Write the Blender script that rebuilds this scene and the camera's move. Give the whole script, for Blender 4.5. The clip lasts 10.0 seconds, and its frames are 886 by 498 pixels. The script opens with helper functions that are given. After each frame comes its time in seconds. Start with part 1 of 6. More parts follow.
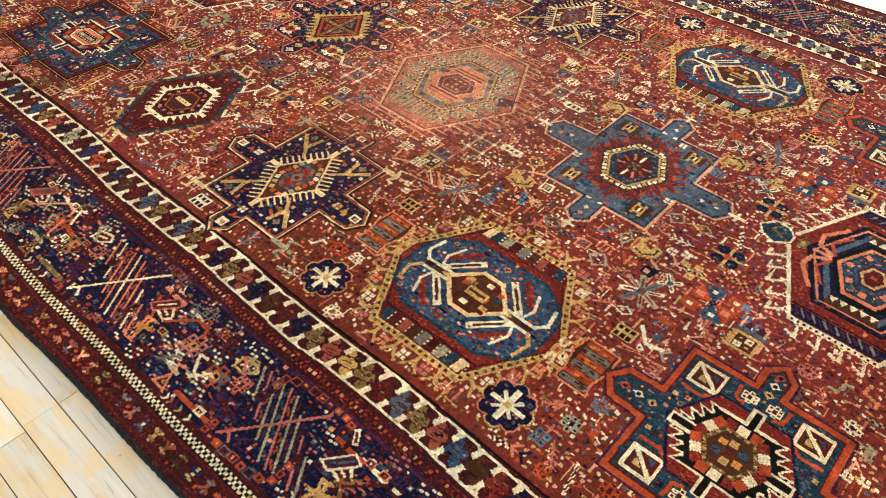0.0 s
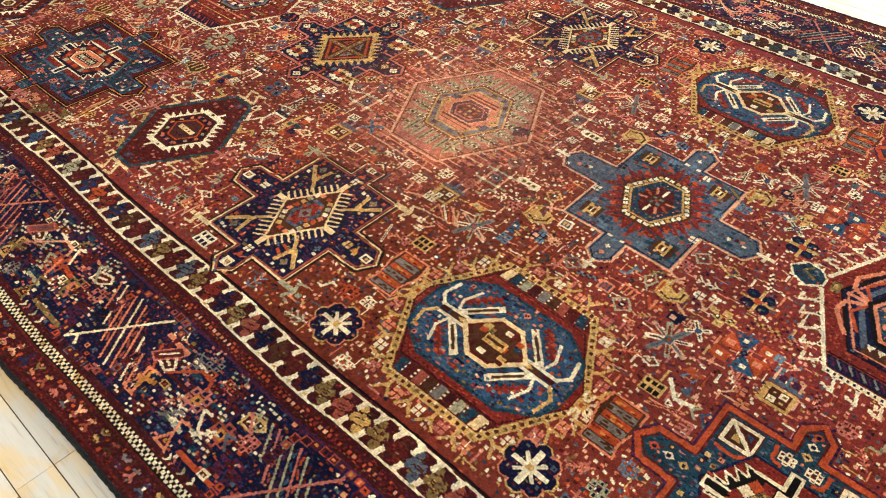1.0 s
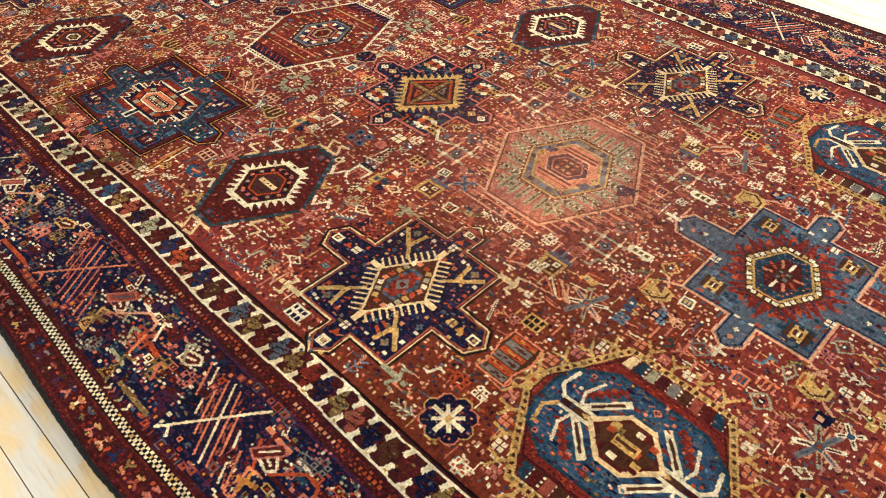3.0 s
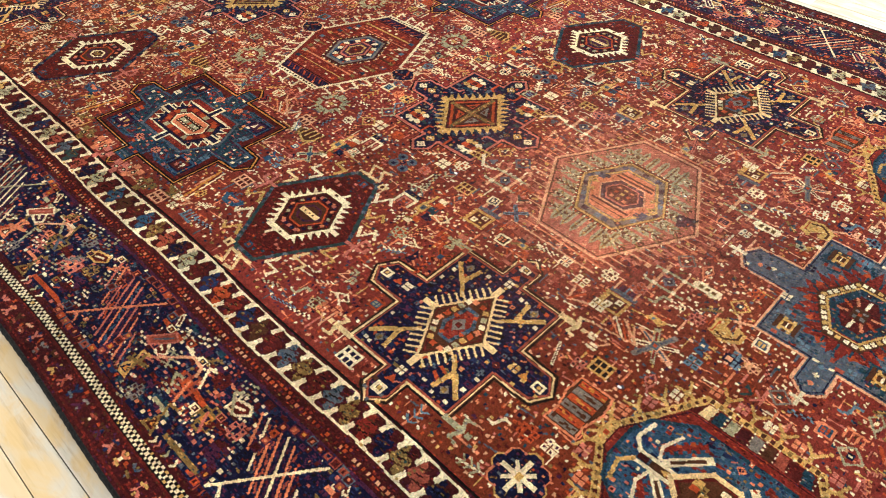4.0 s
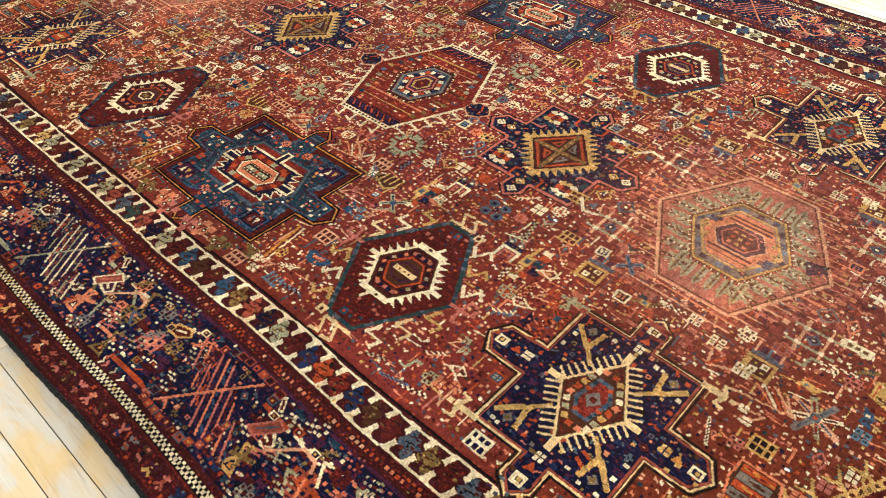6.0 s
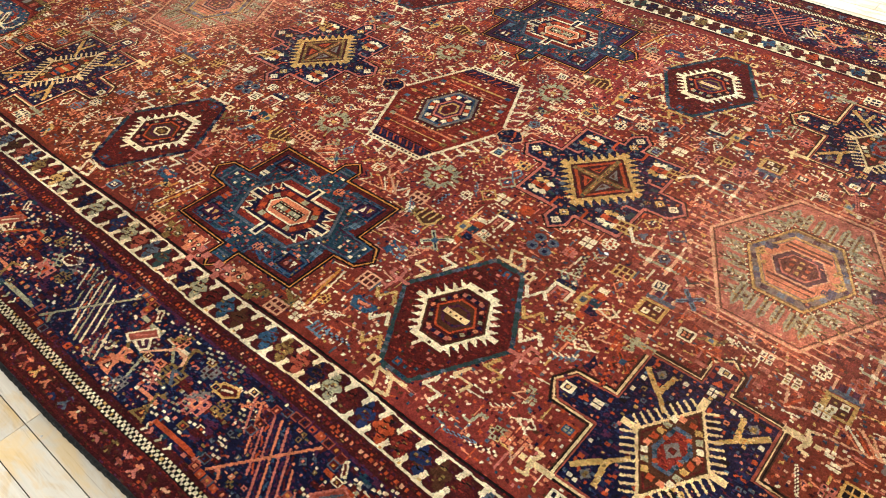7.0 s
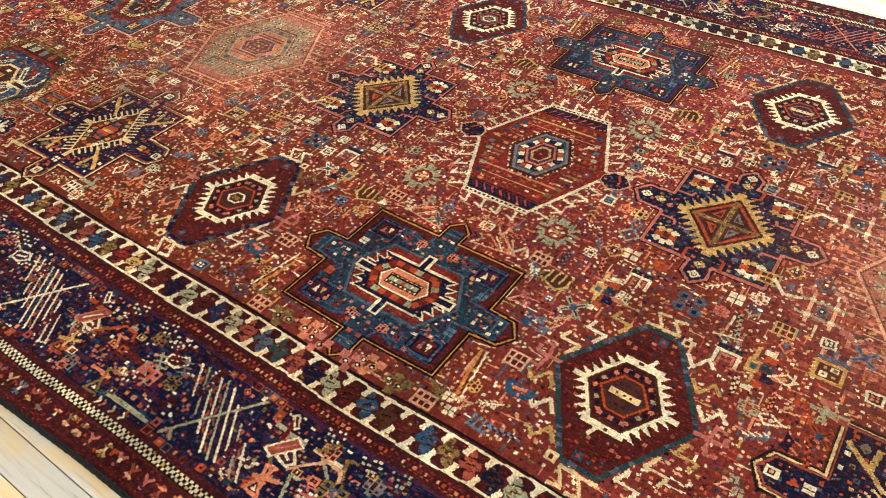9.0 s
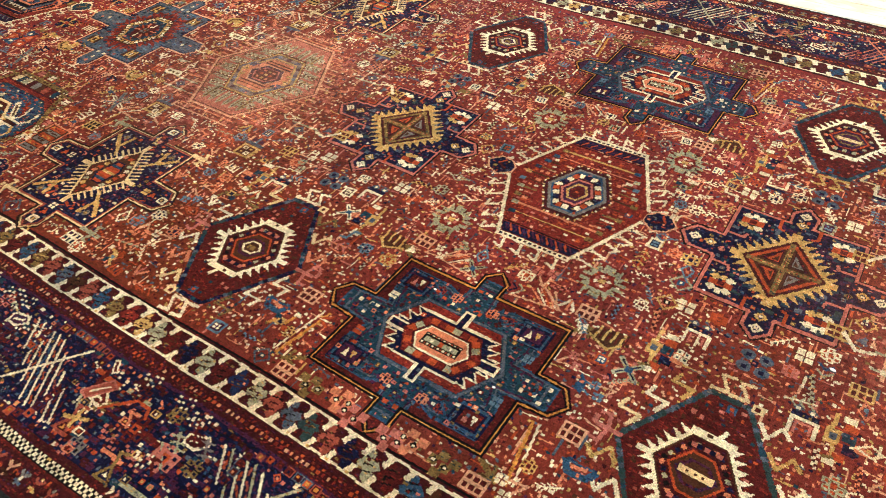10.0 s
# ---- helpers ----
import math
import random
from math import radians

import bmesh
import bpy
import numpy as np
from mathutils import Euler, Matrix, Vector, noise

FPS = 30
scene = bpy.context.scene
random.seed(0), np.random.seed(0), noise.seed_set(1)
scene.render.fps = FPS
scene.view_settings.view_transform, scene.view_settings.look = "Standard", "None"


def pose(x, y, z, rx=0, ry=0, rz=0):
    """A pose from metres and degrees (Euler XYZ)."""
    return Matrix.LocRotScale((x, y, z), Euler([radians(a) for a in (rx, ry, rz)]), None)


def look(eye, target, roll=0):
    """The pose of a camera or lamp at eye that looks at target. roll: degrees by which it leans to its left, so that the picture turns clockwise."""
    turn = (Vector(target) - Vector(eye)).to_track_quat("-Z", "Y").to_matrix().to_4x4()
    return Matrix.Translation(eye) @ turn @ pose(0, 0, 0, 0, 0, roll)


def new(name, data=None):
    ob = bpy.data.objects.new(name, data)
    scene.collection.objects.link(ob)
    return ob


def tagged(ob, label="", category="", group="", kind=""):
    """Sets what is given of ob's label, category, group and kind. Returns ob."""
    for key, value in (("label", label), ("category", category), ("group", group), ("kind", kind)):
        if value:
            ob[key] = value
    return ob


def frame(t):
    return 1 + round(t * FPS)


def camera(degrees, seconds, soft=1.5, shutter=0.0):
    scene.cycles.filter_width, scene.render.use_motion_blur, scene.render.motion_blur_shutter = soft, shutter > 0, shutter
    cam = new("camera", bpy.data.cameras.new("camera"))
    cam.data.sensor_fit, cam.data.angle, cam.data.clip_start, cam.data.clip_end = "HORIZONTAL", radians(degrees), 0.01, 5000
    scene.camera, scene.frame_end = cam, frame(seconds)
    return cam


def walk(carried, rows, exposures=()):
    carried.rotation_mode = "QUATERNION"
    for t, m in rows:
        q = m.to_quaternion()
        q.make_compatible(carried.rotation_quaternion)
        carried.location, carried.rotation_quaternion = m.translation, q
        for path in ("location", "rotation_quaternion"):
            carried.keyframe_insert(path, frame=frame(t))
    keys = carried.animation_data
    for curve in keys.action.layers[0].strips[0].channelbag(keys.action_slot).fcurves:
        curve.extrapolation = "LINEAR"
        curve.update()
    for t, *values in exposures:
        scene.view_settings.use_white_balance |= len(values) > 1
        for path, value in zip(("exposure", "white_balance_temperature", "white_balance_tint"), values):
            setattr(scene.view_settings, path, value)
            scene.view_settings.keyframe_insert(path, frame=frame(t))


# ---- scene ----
cam = camera(62.5, 10.0, soft=0.95)
PATH = [
    (0, (-0.127, 0.066, 1.423), (-1.082, 1.131, 0.026), 1.1),
    (0.5, (-0.191, 0.107, 1.431), (-1.146, 1.171, 0.033), 1.1),
    (1, (-0.253, 0.148, 1.437), (-1.213, 1.211, 0.041), 1.1),
    (1.5, (-0.325, 0.173, 1.457), (-1.292, 1.229, 0.062), 1.2),
    (2, (-0.396, 0.184, 1.444), (-1.375, 1.232, 0.05), 1.1),
    (2.5, (-0.503, 0.172, 1.451), (-1.494, 1.211, 0.059), 0.9),
    (3, (-0.607, 0.164, 1.46), (-1.606, 1.198, 0.069), 0.8),
    (3.2, (-0.653, 0.158, 1.458), (-1.655, 1.192, 0.069), 0.9),
    (4.5, (-0.932, 0.181, 1.449), (-1.926, 1.216, 0.056), 0.8),
    (5, (-1.058, 0.209, 1.405), (-2.065, 1.25, 0.026), 0.4),
    (5.5, (-1.142, 0.166, 1.409), (-2.147, 1.212, 0.032), 0.0),
    (6.8, (-1.373, 0.08, 1.443), (-2.338, 1.167, 0.068), -0.7),
    (7, (-1.437, 0.097, 1.433), (-2.396, 1.191, 0.062), -0.9),
    (7.5, (-1.609, 0.144, 1.402), (-2.542, 1.263, 0.033), -1.2),
    (8, (-1.731, 0.105, 1.407), (-2.642, 1.244, 0.038), -1.3),
    (8.5, (-1.867, 0.027, 1.437), (-2.757, 1.185, 0.07), -1.5),
    (9, (-1.979, -0.005, 1.455), (-2.843, 1.17, 0.086), -1.4),
    (9.5, (-2.089, 0.036, 1.446), (-2.938, 1.222, 0.078), -1.5),
    (10, (-2.207, 0.104, 1.443), (-3.052, 1.297, 0.078), -1.7),
]
walk(cam, [(t, look(eye, target, roll)) for t, eye, target, roll in PATH])

# ---- light: a daylit hall, lit by added lamps in invented far and near windows ----
scene.view_settings.exposure = 0.0
world = bpy.data.worlds.new("world")
scene.world = world
world.use_nodes = True
sky = world.node_tree.nodes.new("ShaderNodeTexSky")
sky.sky_type = "NISHITA"
sky.sun_disc = False
sky.sun_elevation, sky.sun_rotation = radians(40), radians(20)
world.node_tree.links.new(sky.outputs[0], world.node_tree.nodes["Background"].inputs[0])
world.node_tree.nodes["Background"].inputs[1].default_value = 0.1


def added_window_lamp(name, m, width, height, watts, colour):
    data = bpy.data.lights.new(name, "AREA")
    data.shape, data.size, data.size_y = "RECTANGLE", width, height
    data.energy, data.color = watts, colour
    ob = new(name, data)
    ob.matrix_world = m
    return ob


ROOM = (-8.6, 3.4, -2.8, 6.6, 3.4)  # x from, x to, y from, y to, ceiling
ADDED_WINDOWS_FAR = [(-6.6, 1.7), (-3.9, 1.7), (-1.2, 1.7), (1.5, 1.7)]
# area lamps added out of view to light the rug, set in invented windows
for wx, wz in ADDED_WINDOWS_FAR:
    added_window_lamp("added_lamp_far", pose(wx, 6.55, wz, -90, 0, 0), 1.7, 1.9, 150, (0.95, 0.98, 1.0))
for wx in (-6.0, -2.6, 0.8):
    added_window_lamp("added_lamp_near", pose(wx, -2.75, 1.7, 90, 0, 0), 1.7, 1.9, 82, (1.0, 0.98, 0.95))

# ---- materials ----
def material(name):
    mat = bpy.data.materials.new(name)
    mat.use_nodes = True
    nt = mat.node_tree
    return mat, nt, nt.nodes["Principled BSDF"]


def node(nt, kind, **values):
    n = nt.nodes.new(kind)
    for key, value in values.items():
        n.inputs[key.replace("_", " ")].default_value = value
    return n


def ramp(nt, fac, stops):
    n = nt.nodes.new("ShaderNodeValToRGB")
    while len(n.color_ramp.elements) < len(stops):
        n.color_ramp.elements.new(0.5)
    for e, (at, c) in zip(n.color_ramp.elements, stops):
        e.position, e.color = at, (*c, 1)
    nt.links.new(fac, n.inputs[0])
    return n.outputs[0]


def mixed(nt, a, b, fac, blend="MIX"):
    n = nt.nodes.new("ShaderNodeMix")
    n.data_type, n.blend_type = "RGBA", blend
    for socket, value in ((n.inputs[6], a), (n.inputs[7], b), (n.inputs[0], fac)):
        if isinstance(value, bpy.types.NodeSocket):
            nt.links.new(value, socket)
        else:
            socket.default_value = (*value, 1) if isinstance(value, tuple) else value
    return n.outputs[2]


def wool_material():
    mat, nt, bsdf = material("wool_pile")
    attr = nt.nodes.new("ShaderNodeAttribute")
    attr.attribute_name = "dye"
    co = nt.nodes.new("ShaderNodeTexCoord")
    fuzz = node(nt, "ShaderNodeTexNoise", Scale=520.0, Detail=2.5)
    worn = node(nt, "ShaderNodeTexNoise", Scale=2.2, Detail=6.0, Roughness=0.65)
    for n in (fuzz, worn):
        nt.links.new(co.outputs["Object"], n.inputs["Vector"])
    # darkens the hollows of the bump: shade between tufts painted into the colour
    lift = ramp(nt, fuzz.outputs[0], [(0.3, (0.5, 0.5, 0.5)), (0.7, (1.35, 1.35, 1.35))])
    base = mixed(nt, attr.outputs["Color"], lift, 1.0, "MULTIPLY")
    dust = ramp(nt, worn.outputs[0], [(0.42, (0, 0, 0)), (0.75, (0.010, 0.010, 0.010))])
    nt.links.new(mixed(nt, base, (0.34, 0.20, 0.13), dust), bsdf.inputs["Base Color"])
    bsdf.inputs["Roughness"].default_value = 0.95
    bsdf.inputs["Specular IOR Level"].default_value = 0.03
    bsdf.inputs["Sheen Weight"].default_value = 0.008
    bsdf.inputs["Sheen Roughness"].default_value = 0.45
    bsdf.inputs["Sheen Tint"].default_value = (1.0, 0.8, 0.72, 1)
    bump = node(nt, "ShaderNodeBump", Strength=0.8, Distance=0.003)
    nt.links.new(fuzz.outputs[0], bump.inputs["Height"])
    nt.links.new(bump.outputs[0], bsdf.inputs["Normal"])
    return mat


def binding_material():
    mat, nt, bsdf = material("binding_wool")
    co = nt.nodes.new("ShaderNodeTexCoord")
    n = node(nt, "ShaderNodeTexNoise", Scale=160.0, Detail=3.0)
    nt.links.new(co.outputs["Object"], n.inputs["Vector"])
    nt.links.new(ramp(nt, n.outputs[0], [(0.4, (0.003, 0.0035, 0.0038)), (0.66, (0.012, 0.014, 0.014)), (0.8, (0.06, 0.065, 0.065))]), bsdf.inputs["Base Color"])
    bsdf.inputs["Roughness"].default_value = 0.85
    bsdf.inputs["Specular IOR Level"].default_value = 0.15
    bump = node(nt, "ShaderNodeBump", Strength=0.8, Distance=0.003)
    nt.links.new(n.outputs[0], bump.inputs["Height"])
    nt.links.new(bump.outputs[0], bsdf.inputs["Normal"])
    return mat


def plank_material():
    mat, nt, bsdf = material("worn_painted_wood")
    co = nt.nodes.new("ShaderNodeTexCoord")
    info = nt.nodes.new("ShaderNodeObjectInfo")
    geo = nt.nodes.new("ShaderNodeNewGeometry")
    stretch = node(nt, "ShaderNodeMapping")
    stretch.inputs["Scale"].default_value = (1.6, 26.0, 8.0)
    shift = nt.nodes.new("ShaderNodeVectorMath")
    shift.operation = "ADD"
    nt.links.new(geo.outputs["Position"], shift.inputs[0])
    nt.links.new(info.outputs["Random"], shift.inputs[1])
    nt.links.new(shift.outputs[0], stretch.inputs["Vector"])
    grain = node(nt, "ShaderNodeTexNoise", Scale=3.0, Detail=8.0, Roughness=0.7, Distortion=0.6)
    nt.links.new(stretch.outputs[0], grain.inputs["Vector"])
    patch = node(nt, "ShaderNodeTexNoise", Scale=7.0, Detail=5.0, Roughness=0.6, Distortion=0.6)
    soft = node(nt, "ShaderNodeMapping")
    soft.inputs["Scale"].default_value = (0.9, 2.2, 1.0)
    nt.links.new(shift.outputs[0], soft.inputs["Vector"])
    nt.links.new(soft.outputs[0], patch.inputs["Vector"])
    wood = ramp(nt, grain.outputs[0], [(0.25, (0.36, 0.26, 0.14)), (0.5, (0.56, 0.44, 0.27)), (0.75, (0.66, 0.54, 0.36))])
    paint = ramp(nt, grain.outputs[0], [(0.28, (0.30, 0.28, 0.23)), (0.42, (0.54, 0.52, 0.46)), (0.8, (0.64, 0.62, 0.55))])
    cover = ramp(nt, patch.outputs[0], [(0.36, (0, 0, 0)), (0.50, (1, 1, 1))])
    amber = node(nt, "ShaderNodeTexNoise", Scale=6.5, Detail=4.0, Distortion=0.5)
    nt.links.new(soft.outputs[0], amber.inputs["Vector"])
    stain = ramp(nt, amber.outputs[0], [(0.48, (0, 0, 0)), (0.60, (0.6, 0.6, 0.6))])
    body = mixed(nt, wood, paint, cover)
    body = mixed(nt, body, (0.66, 0.48, 0.22), stain)
    tone = ramp(nt, info.outputs["Random"], [(0.0, (0.86, 0.86, 0.86)), (1.0, (1.08, 1.08, 1.08))])
    nt.links.new(mixed(nt, body, tone, 1.0, "MULTIPLY"), bsdf.inputs["Base Color"])
    bsdf.inputs["Roughness"].default_value = 0.58
    bump = node(nt, "ShaderNodeBump", Strength=0.25, Distance=0.002)
    nt.links.new(grain.outputs[0], bump.inputs["Height"])
    nt.links.new(bump.outputs[0], bsdf.inputs["Normal"])
    return mat


def plain_material(name, low, high, scale, rough):
    mat, nt, bsdf = material(name)
    co = nt.nodes.new("ShaderNodeTexCoord")
    n = node(nt, "ShaderNodeTexNoise", Scale=scale, Detail=6.0)
    nt.links.new(co.outputs["Object"], n.inputs["Vector"])
    nt.links.new(ramp(nt, n.outputs[0], [(0.3, low), (0.7, high)]), bsdf.inputs["Base Color"])
    bsdf.inputs["Roughness"].default_value = rough
    return mat


WOOL, BINDING, PLANK = wool_material(), binding_material(), plank_material()
PLASTER = plain_material("wall_plaster", (0.60, 0.57, 0.52), (0.70, 0.67, 0.62), 2.5, 0.9)
GAP = plain_material("dark_subfloor", (0.03, 0.025, 0.02), (0.07, 0.055, 0.04), 9.0, 0.9)
LINT = plain_material("white_lint", (0.72, 0.72, 0.72), (0.85, 0.85, 0.86), 300.0, 0.9)
STEEL = plain_material("nail_steel", (0.45, 0.45, 0.46), (0.6, 0.6, 0.6), 200.0, 0.3)
STEEL.node_tree.nodes["Principled BSDF"].inputs["Metallic"].default_value = 1.0
FRAME = plain_material("window_frame_paint", (0.62, 0.60, 0.56), (0.70, 0.68, 0.64), 6.0, 0.5)


# ---- the room: unseen walls and ceiling, added to close it round the light ----
def box_mesh(bm, x0, x1, y0, y1, z0, z1):
    v = [bm.verts.new(p) for p in ((x0, y0, z0), (x1, y0, z0), (x1, y1, z0), (x0, y1, z0), (x0, y0, z1), (x1, y0, z1), (x1, y1, z1), (x0, y1, z1))]
    for f in ((3, 2, 1, 0), (4, 5, 6, 7), (0, 1, 5, 4), (1, 2, 6, 5), (2, 3, 7, 6), (3, 0, 4, 7)):
        bm.faces.new([v[i] for i in f])


def part(name, bm, mat, parent=None, label=""):
    me = bpy.data.meshes.new(name)
    bm.to_mesh(me)
    bm.free()
    me.materials.append(mat)
    ob = new(name, me)
    ob.parent = parent
    return tagged(ob, label)


RX0, RX1, RY0, RY1, RZ = ROOM


def wall_along_x(name, y0, y1, holes):
    """An added, unseen wall along x with window holes (centre, width, sill, head)."""
    bm = bmesh.new()
    at = RX0
    for c, w, z0, z1 in holes:
        box_mesh(bm, at, c - w / 2, y0, y1, 0, RZ)
        box_mesh(bm, c - w / 2, c + w / 2, y0, y1, 0, z0)
        box_mesh(bm, c - w / 2, c + w / 2, y0, y1, z1, RZ)
        at = c + w / 2
    box_mesh(bm, at, RX1, y0, y1, 0, RZ)
    return tagged(part(name, bm, PLASTER), "added unseen pale plaster wall with invented window openings", "wall", kind="structure")


wall_along_x("wall_north", RY1, RY1 + 0.3, [(wx, 1.8, 0.7, 2.7) for wx, wz in ADDED_WINDOWS_FAR])
wall_along_x("wall_south", RY0 - 0.3, RY0, [(wx, 1.8, 0.7, 2.7) for wx in (-6.0, -2.6, 0.8)])
for name, x0, x1 in (("wall_west", RX0 - 0.3, RX0), ("wall_east", RX1, RX1 + 0.3)):
    bm = bmesh.new()
    box_mesh(bm, x0, x1, RY0 - 0.3, RY1 + 0.3, 0, RZ)
    tagged(part(name, bm, PLASTER), "added unseen plain pale plaster wall", "wall", kind="structure")
bm = bmesh.new()
box_mesh(bm, RX0 - 0.3, RX1 + 0.3, RY0 - 0.3, RY1 + 0.3, RZ, RZ + 0.2)
tagged(part("ceiling", bm, PLASTER), "added unseen plain pale plaster ceiling", "ceiling", kind="structure")

# floor: dark subfloor, then boards laid along x
PITCH, SEAM = 0.083, 0.0022
bm = bmesh.new()
box_mesh(bm, RX0, RX1, RY0, RY1, -0.2, -0.012)
floor = tagged(part("floor", bm, GAP), "worn pale wooden board floor with patchy whitish paint", "floor", kind="structure")
rng = random.Random(5)
FIRST = 0.179  # a seam between two rows of boards
rows_near = range(-6, 2)
rows_far = range(39, 54)


def board_mesh(length):
    bm = bmesh.new()
    w, c, z1, z0 = PITCH - SEAM, 0.0012, 0.0, -0.011
    prof = [(0, z0), (0, z1 - c), (c, z1), (w - c, z1), (w, z1 - c), (w, z0)]
    ends = [[bm.verts.new((x, y, z)) for y, z in prof] for x in (0, length)]
    n = len(prof)
    for i in range(n):
        bm.faces.new([ends[0][i], ends[1][i], ends[1][(i + 1) % n], ends[0][(i + 1) % n]])
    bm.faces.new(ends[0])
    bm.faces.new(ends[1][::-1])
    bmesh.ops.recalc_face_normals(bm, faces=bm.faces[:])
    me = bpy.data.meshes.new("plank")
    bm.to_mesh(me)
    bm.free()
    me.materials.append(PLANK)
    return me


BOARDS = {n: board_mesh(n / 10 - 0.0015) for n in (8, 11, 14, 17, 21)}
JOINTS = {0: -1.394, 1: -1.394}


ROW_ENDS = {}


def lay_row(j):
    y = FIRST + PITCH * (j - 1)
    start = JOINTS.get(j, -1.4 + rng.uniform(-0.9, 0.9))
    order, x = [], start
    while RX1 - x > 0.81:
        n = rng.choice([n for n in BOARDS if x + n / 10 <= RX1])
        order.append((n, x))
        x += n / 10
    right, x = x, start
    while x - RX0 > 0.81:
        n = rng.choice([n for n in BOARDS if x - n / 10 >= RX0])
        x -= n / 10
        order.append((n, x))
    ROW_ENDS[j] = (x, right)
    for n, x in order:
        ob = new("plank", BOARDS[n])
        ob.parent = floor
        ob.location = (x, y + SEAM / 2, rng.uniform(-0.0012, 0.0))


# joined boards for the rest of the floor
def boards_elsewhere():
    verts, faces = [], []
    def slab(x0, x1, y0, y1):
        k = len(verts)
        verts.extend([(x0, y0, -0.0005), (x1, y0, -0.0005), (x1, y1, -0.0005), (x0, y1, -0.0005), (x0, y0, -0.011), (x1, y0, -0.011), (x1, y1, -0.011), (x0, y1, -0.011)])
        faces.extend([(k, k + 1, k + 2, k + 3), (k, k + 4, k + 5, k + 1), (k + 1, k + 5, k + 6, k + 2), (k + 2, k + 6, k + 7, k + 3), (k + 3, k + 7, k + 4, k)])
    for j in range(-35, 78):
        y = FIRST + PITCH * (j - 1) + SEAM / 2
        if y + PITCH > RY1 or y < RY0:
            continue
        spans = [(RX0, ROW_ENDS[j][0]), (ROW_ENDS[j][1], RX1)] if j in ROW_ENDS else [(RX0, RX1)]
        for a, b in spans:
            x = a
            while x < b - 0.01:
                e = min(b, x + rng.choice((0.8, 1.1, 1.4, 1.7, 2.1)))
                slab(x, e - 0.0015, y, y + PITCH - SEAM)
                x = e
    me = bpy.data.meshes.new("boards")
    me.from_pydata(verts, [], faces)
    me.materials.append(PLANK)
    ob = new("boards", me)
    ob.parent = floor
    tagged(ob, kind="stuff")


# ---- the rug: every knot is a small patch of pile with its own dye and painted shade ----
RUG_X0, RUG_X1, RUG_Y0, RUG_Y1 = -6.75, 0.95, 0.235, 3.437
PILE = 0.012


def steps(*runs):
    out = []
    for a, b, d in runs:
        n = max(1, round((b - a) / d))
        out.append(a + (b - a) * np.arange(n) / n)
    return np.concatenate(out + [np.array([runs[-1][1]])])


XE = steps((RUG_X0, -5.8, 0.02), (-5.8, -4.6, 0.0075), (-4.6, -3.7, 0.0046), (-3.7, 0.12, 0.0032), (0.12, RUG_X1, 0.02))
YE = steps((RUG_Y0, 1.5, 0.0031), (1.5, 2.3, 0.0042), (2.3, RUG_Y1, 0.0042))
XC, YC = (XE[1:] + XE[:-1]) / 2, (YE[1:] + YE[:-1]) / 2
NX, NY = len(XC), len(YC)
DYE = np.zeros((NX, NY, 3), np.float32)
ZONE = np.zeros((NX, NY), np.int16)
BUSY = np.zeros((NX, NY), bool)

C = {
    "red": (0.15, 0.017, 0.012), "deep": (0.068, 0.009, 0.008), "wine": (0.040, 0.0065, 0.0075), "rust": (0.34, 0.055, 0.018),
    "pink": (0.40, 0.12, 0.085), "salmon": (0.54, 0.175, 0.085), "cream": (0.69, 0.575, 0.36), "gold": (0.46, 0.275, 0.085),
    "amber": (0.46, 0.19, 0.04), "olive": (0.17, 0.105, 0.034), "green": (0.022, 0.042, 0.04), "sage": (0.29, 0.275, 0.165),
    "teal": (0.0105, 0.034, 0.05), "blue": (0.024, 0.062, 0.108), "sky": (0.09, 0.15, 0.19), "navy": (0.0048, 0.0055, 0.021),
    "purple": (0.05, 0.012, 0.032), "black": (0.005, 0.0042, 0.0045), "brown": (0.055, 0.02, 0.01), "grey": (0.15, 0.13, 0.11),
    "faded": (0.37, 0.115, 0.075), "worn": (0.25, 0.056, 0.034), "blush": (0.58, 0.29, 0.16), "slate": (0.07, 0.085, 0.105), "indigo": (0.012, 0.020, 0.058), "butter": (0.64, 0.455, 0.22), "ivory": (0.77, 0.66, 0.42),
}


def fill(pts, colour, zone=None, busy=False):
    p = np.asarray(pts, float)
    i0, i1 = np.searchsorted(XC, (p[:, 0].min(), p[:, 0].max()))
    j0, j1 = np.searchsorted(YC, (p[:, 1].min(), p[:, 1].max()))
    if i1 <= i0 or j1 <= j0:
        return
    x, y = XC[i0:i1, None], YC[None, j0:j1]
    inside = np.zeros((i1 - i0, j1 - j0), bool)
    for (xa, ya), (xb, yb) in zip(p, np.roll(p, -1, 0)):
        if ya != yb:
            inside ^= ((ya > y) != (yb > y)) & (x < (xb - xa) * (y - ya) / (yb - ya) + xa)
    if colour is not None:
        DYE[i0:i1, j0:j1][inside] = C[colour]
    if zone is not None:
        ZONE[i0:i1, j0:j1][inside] = zone
    if busy:
        BUSY[i0:i1, j0:j1][inside] = True


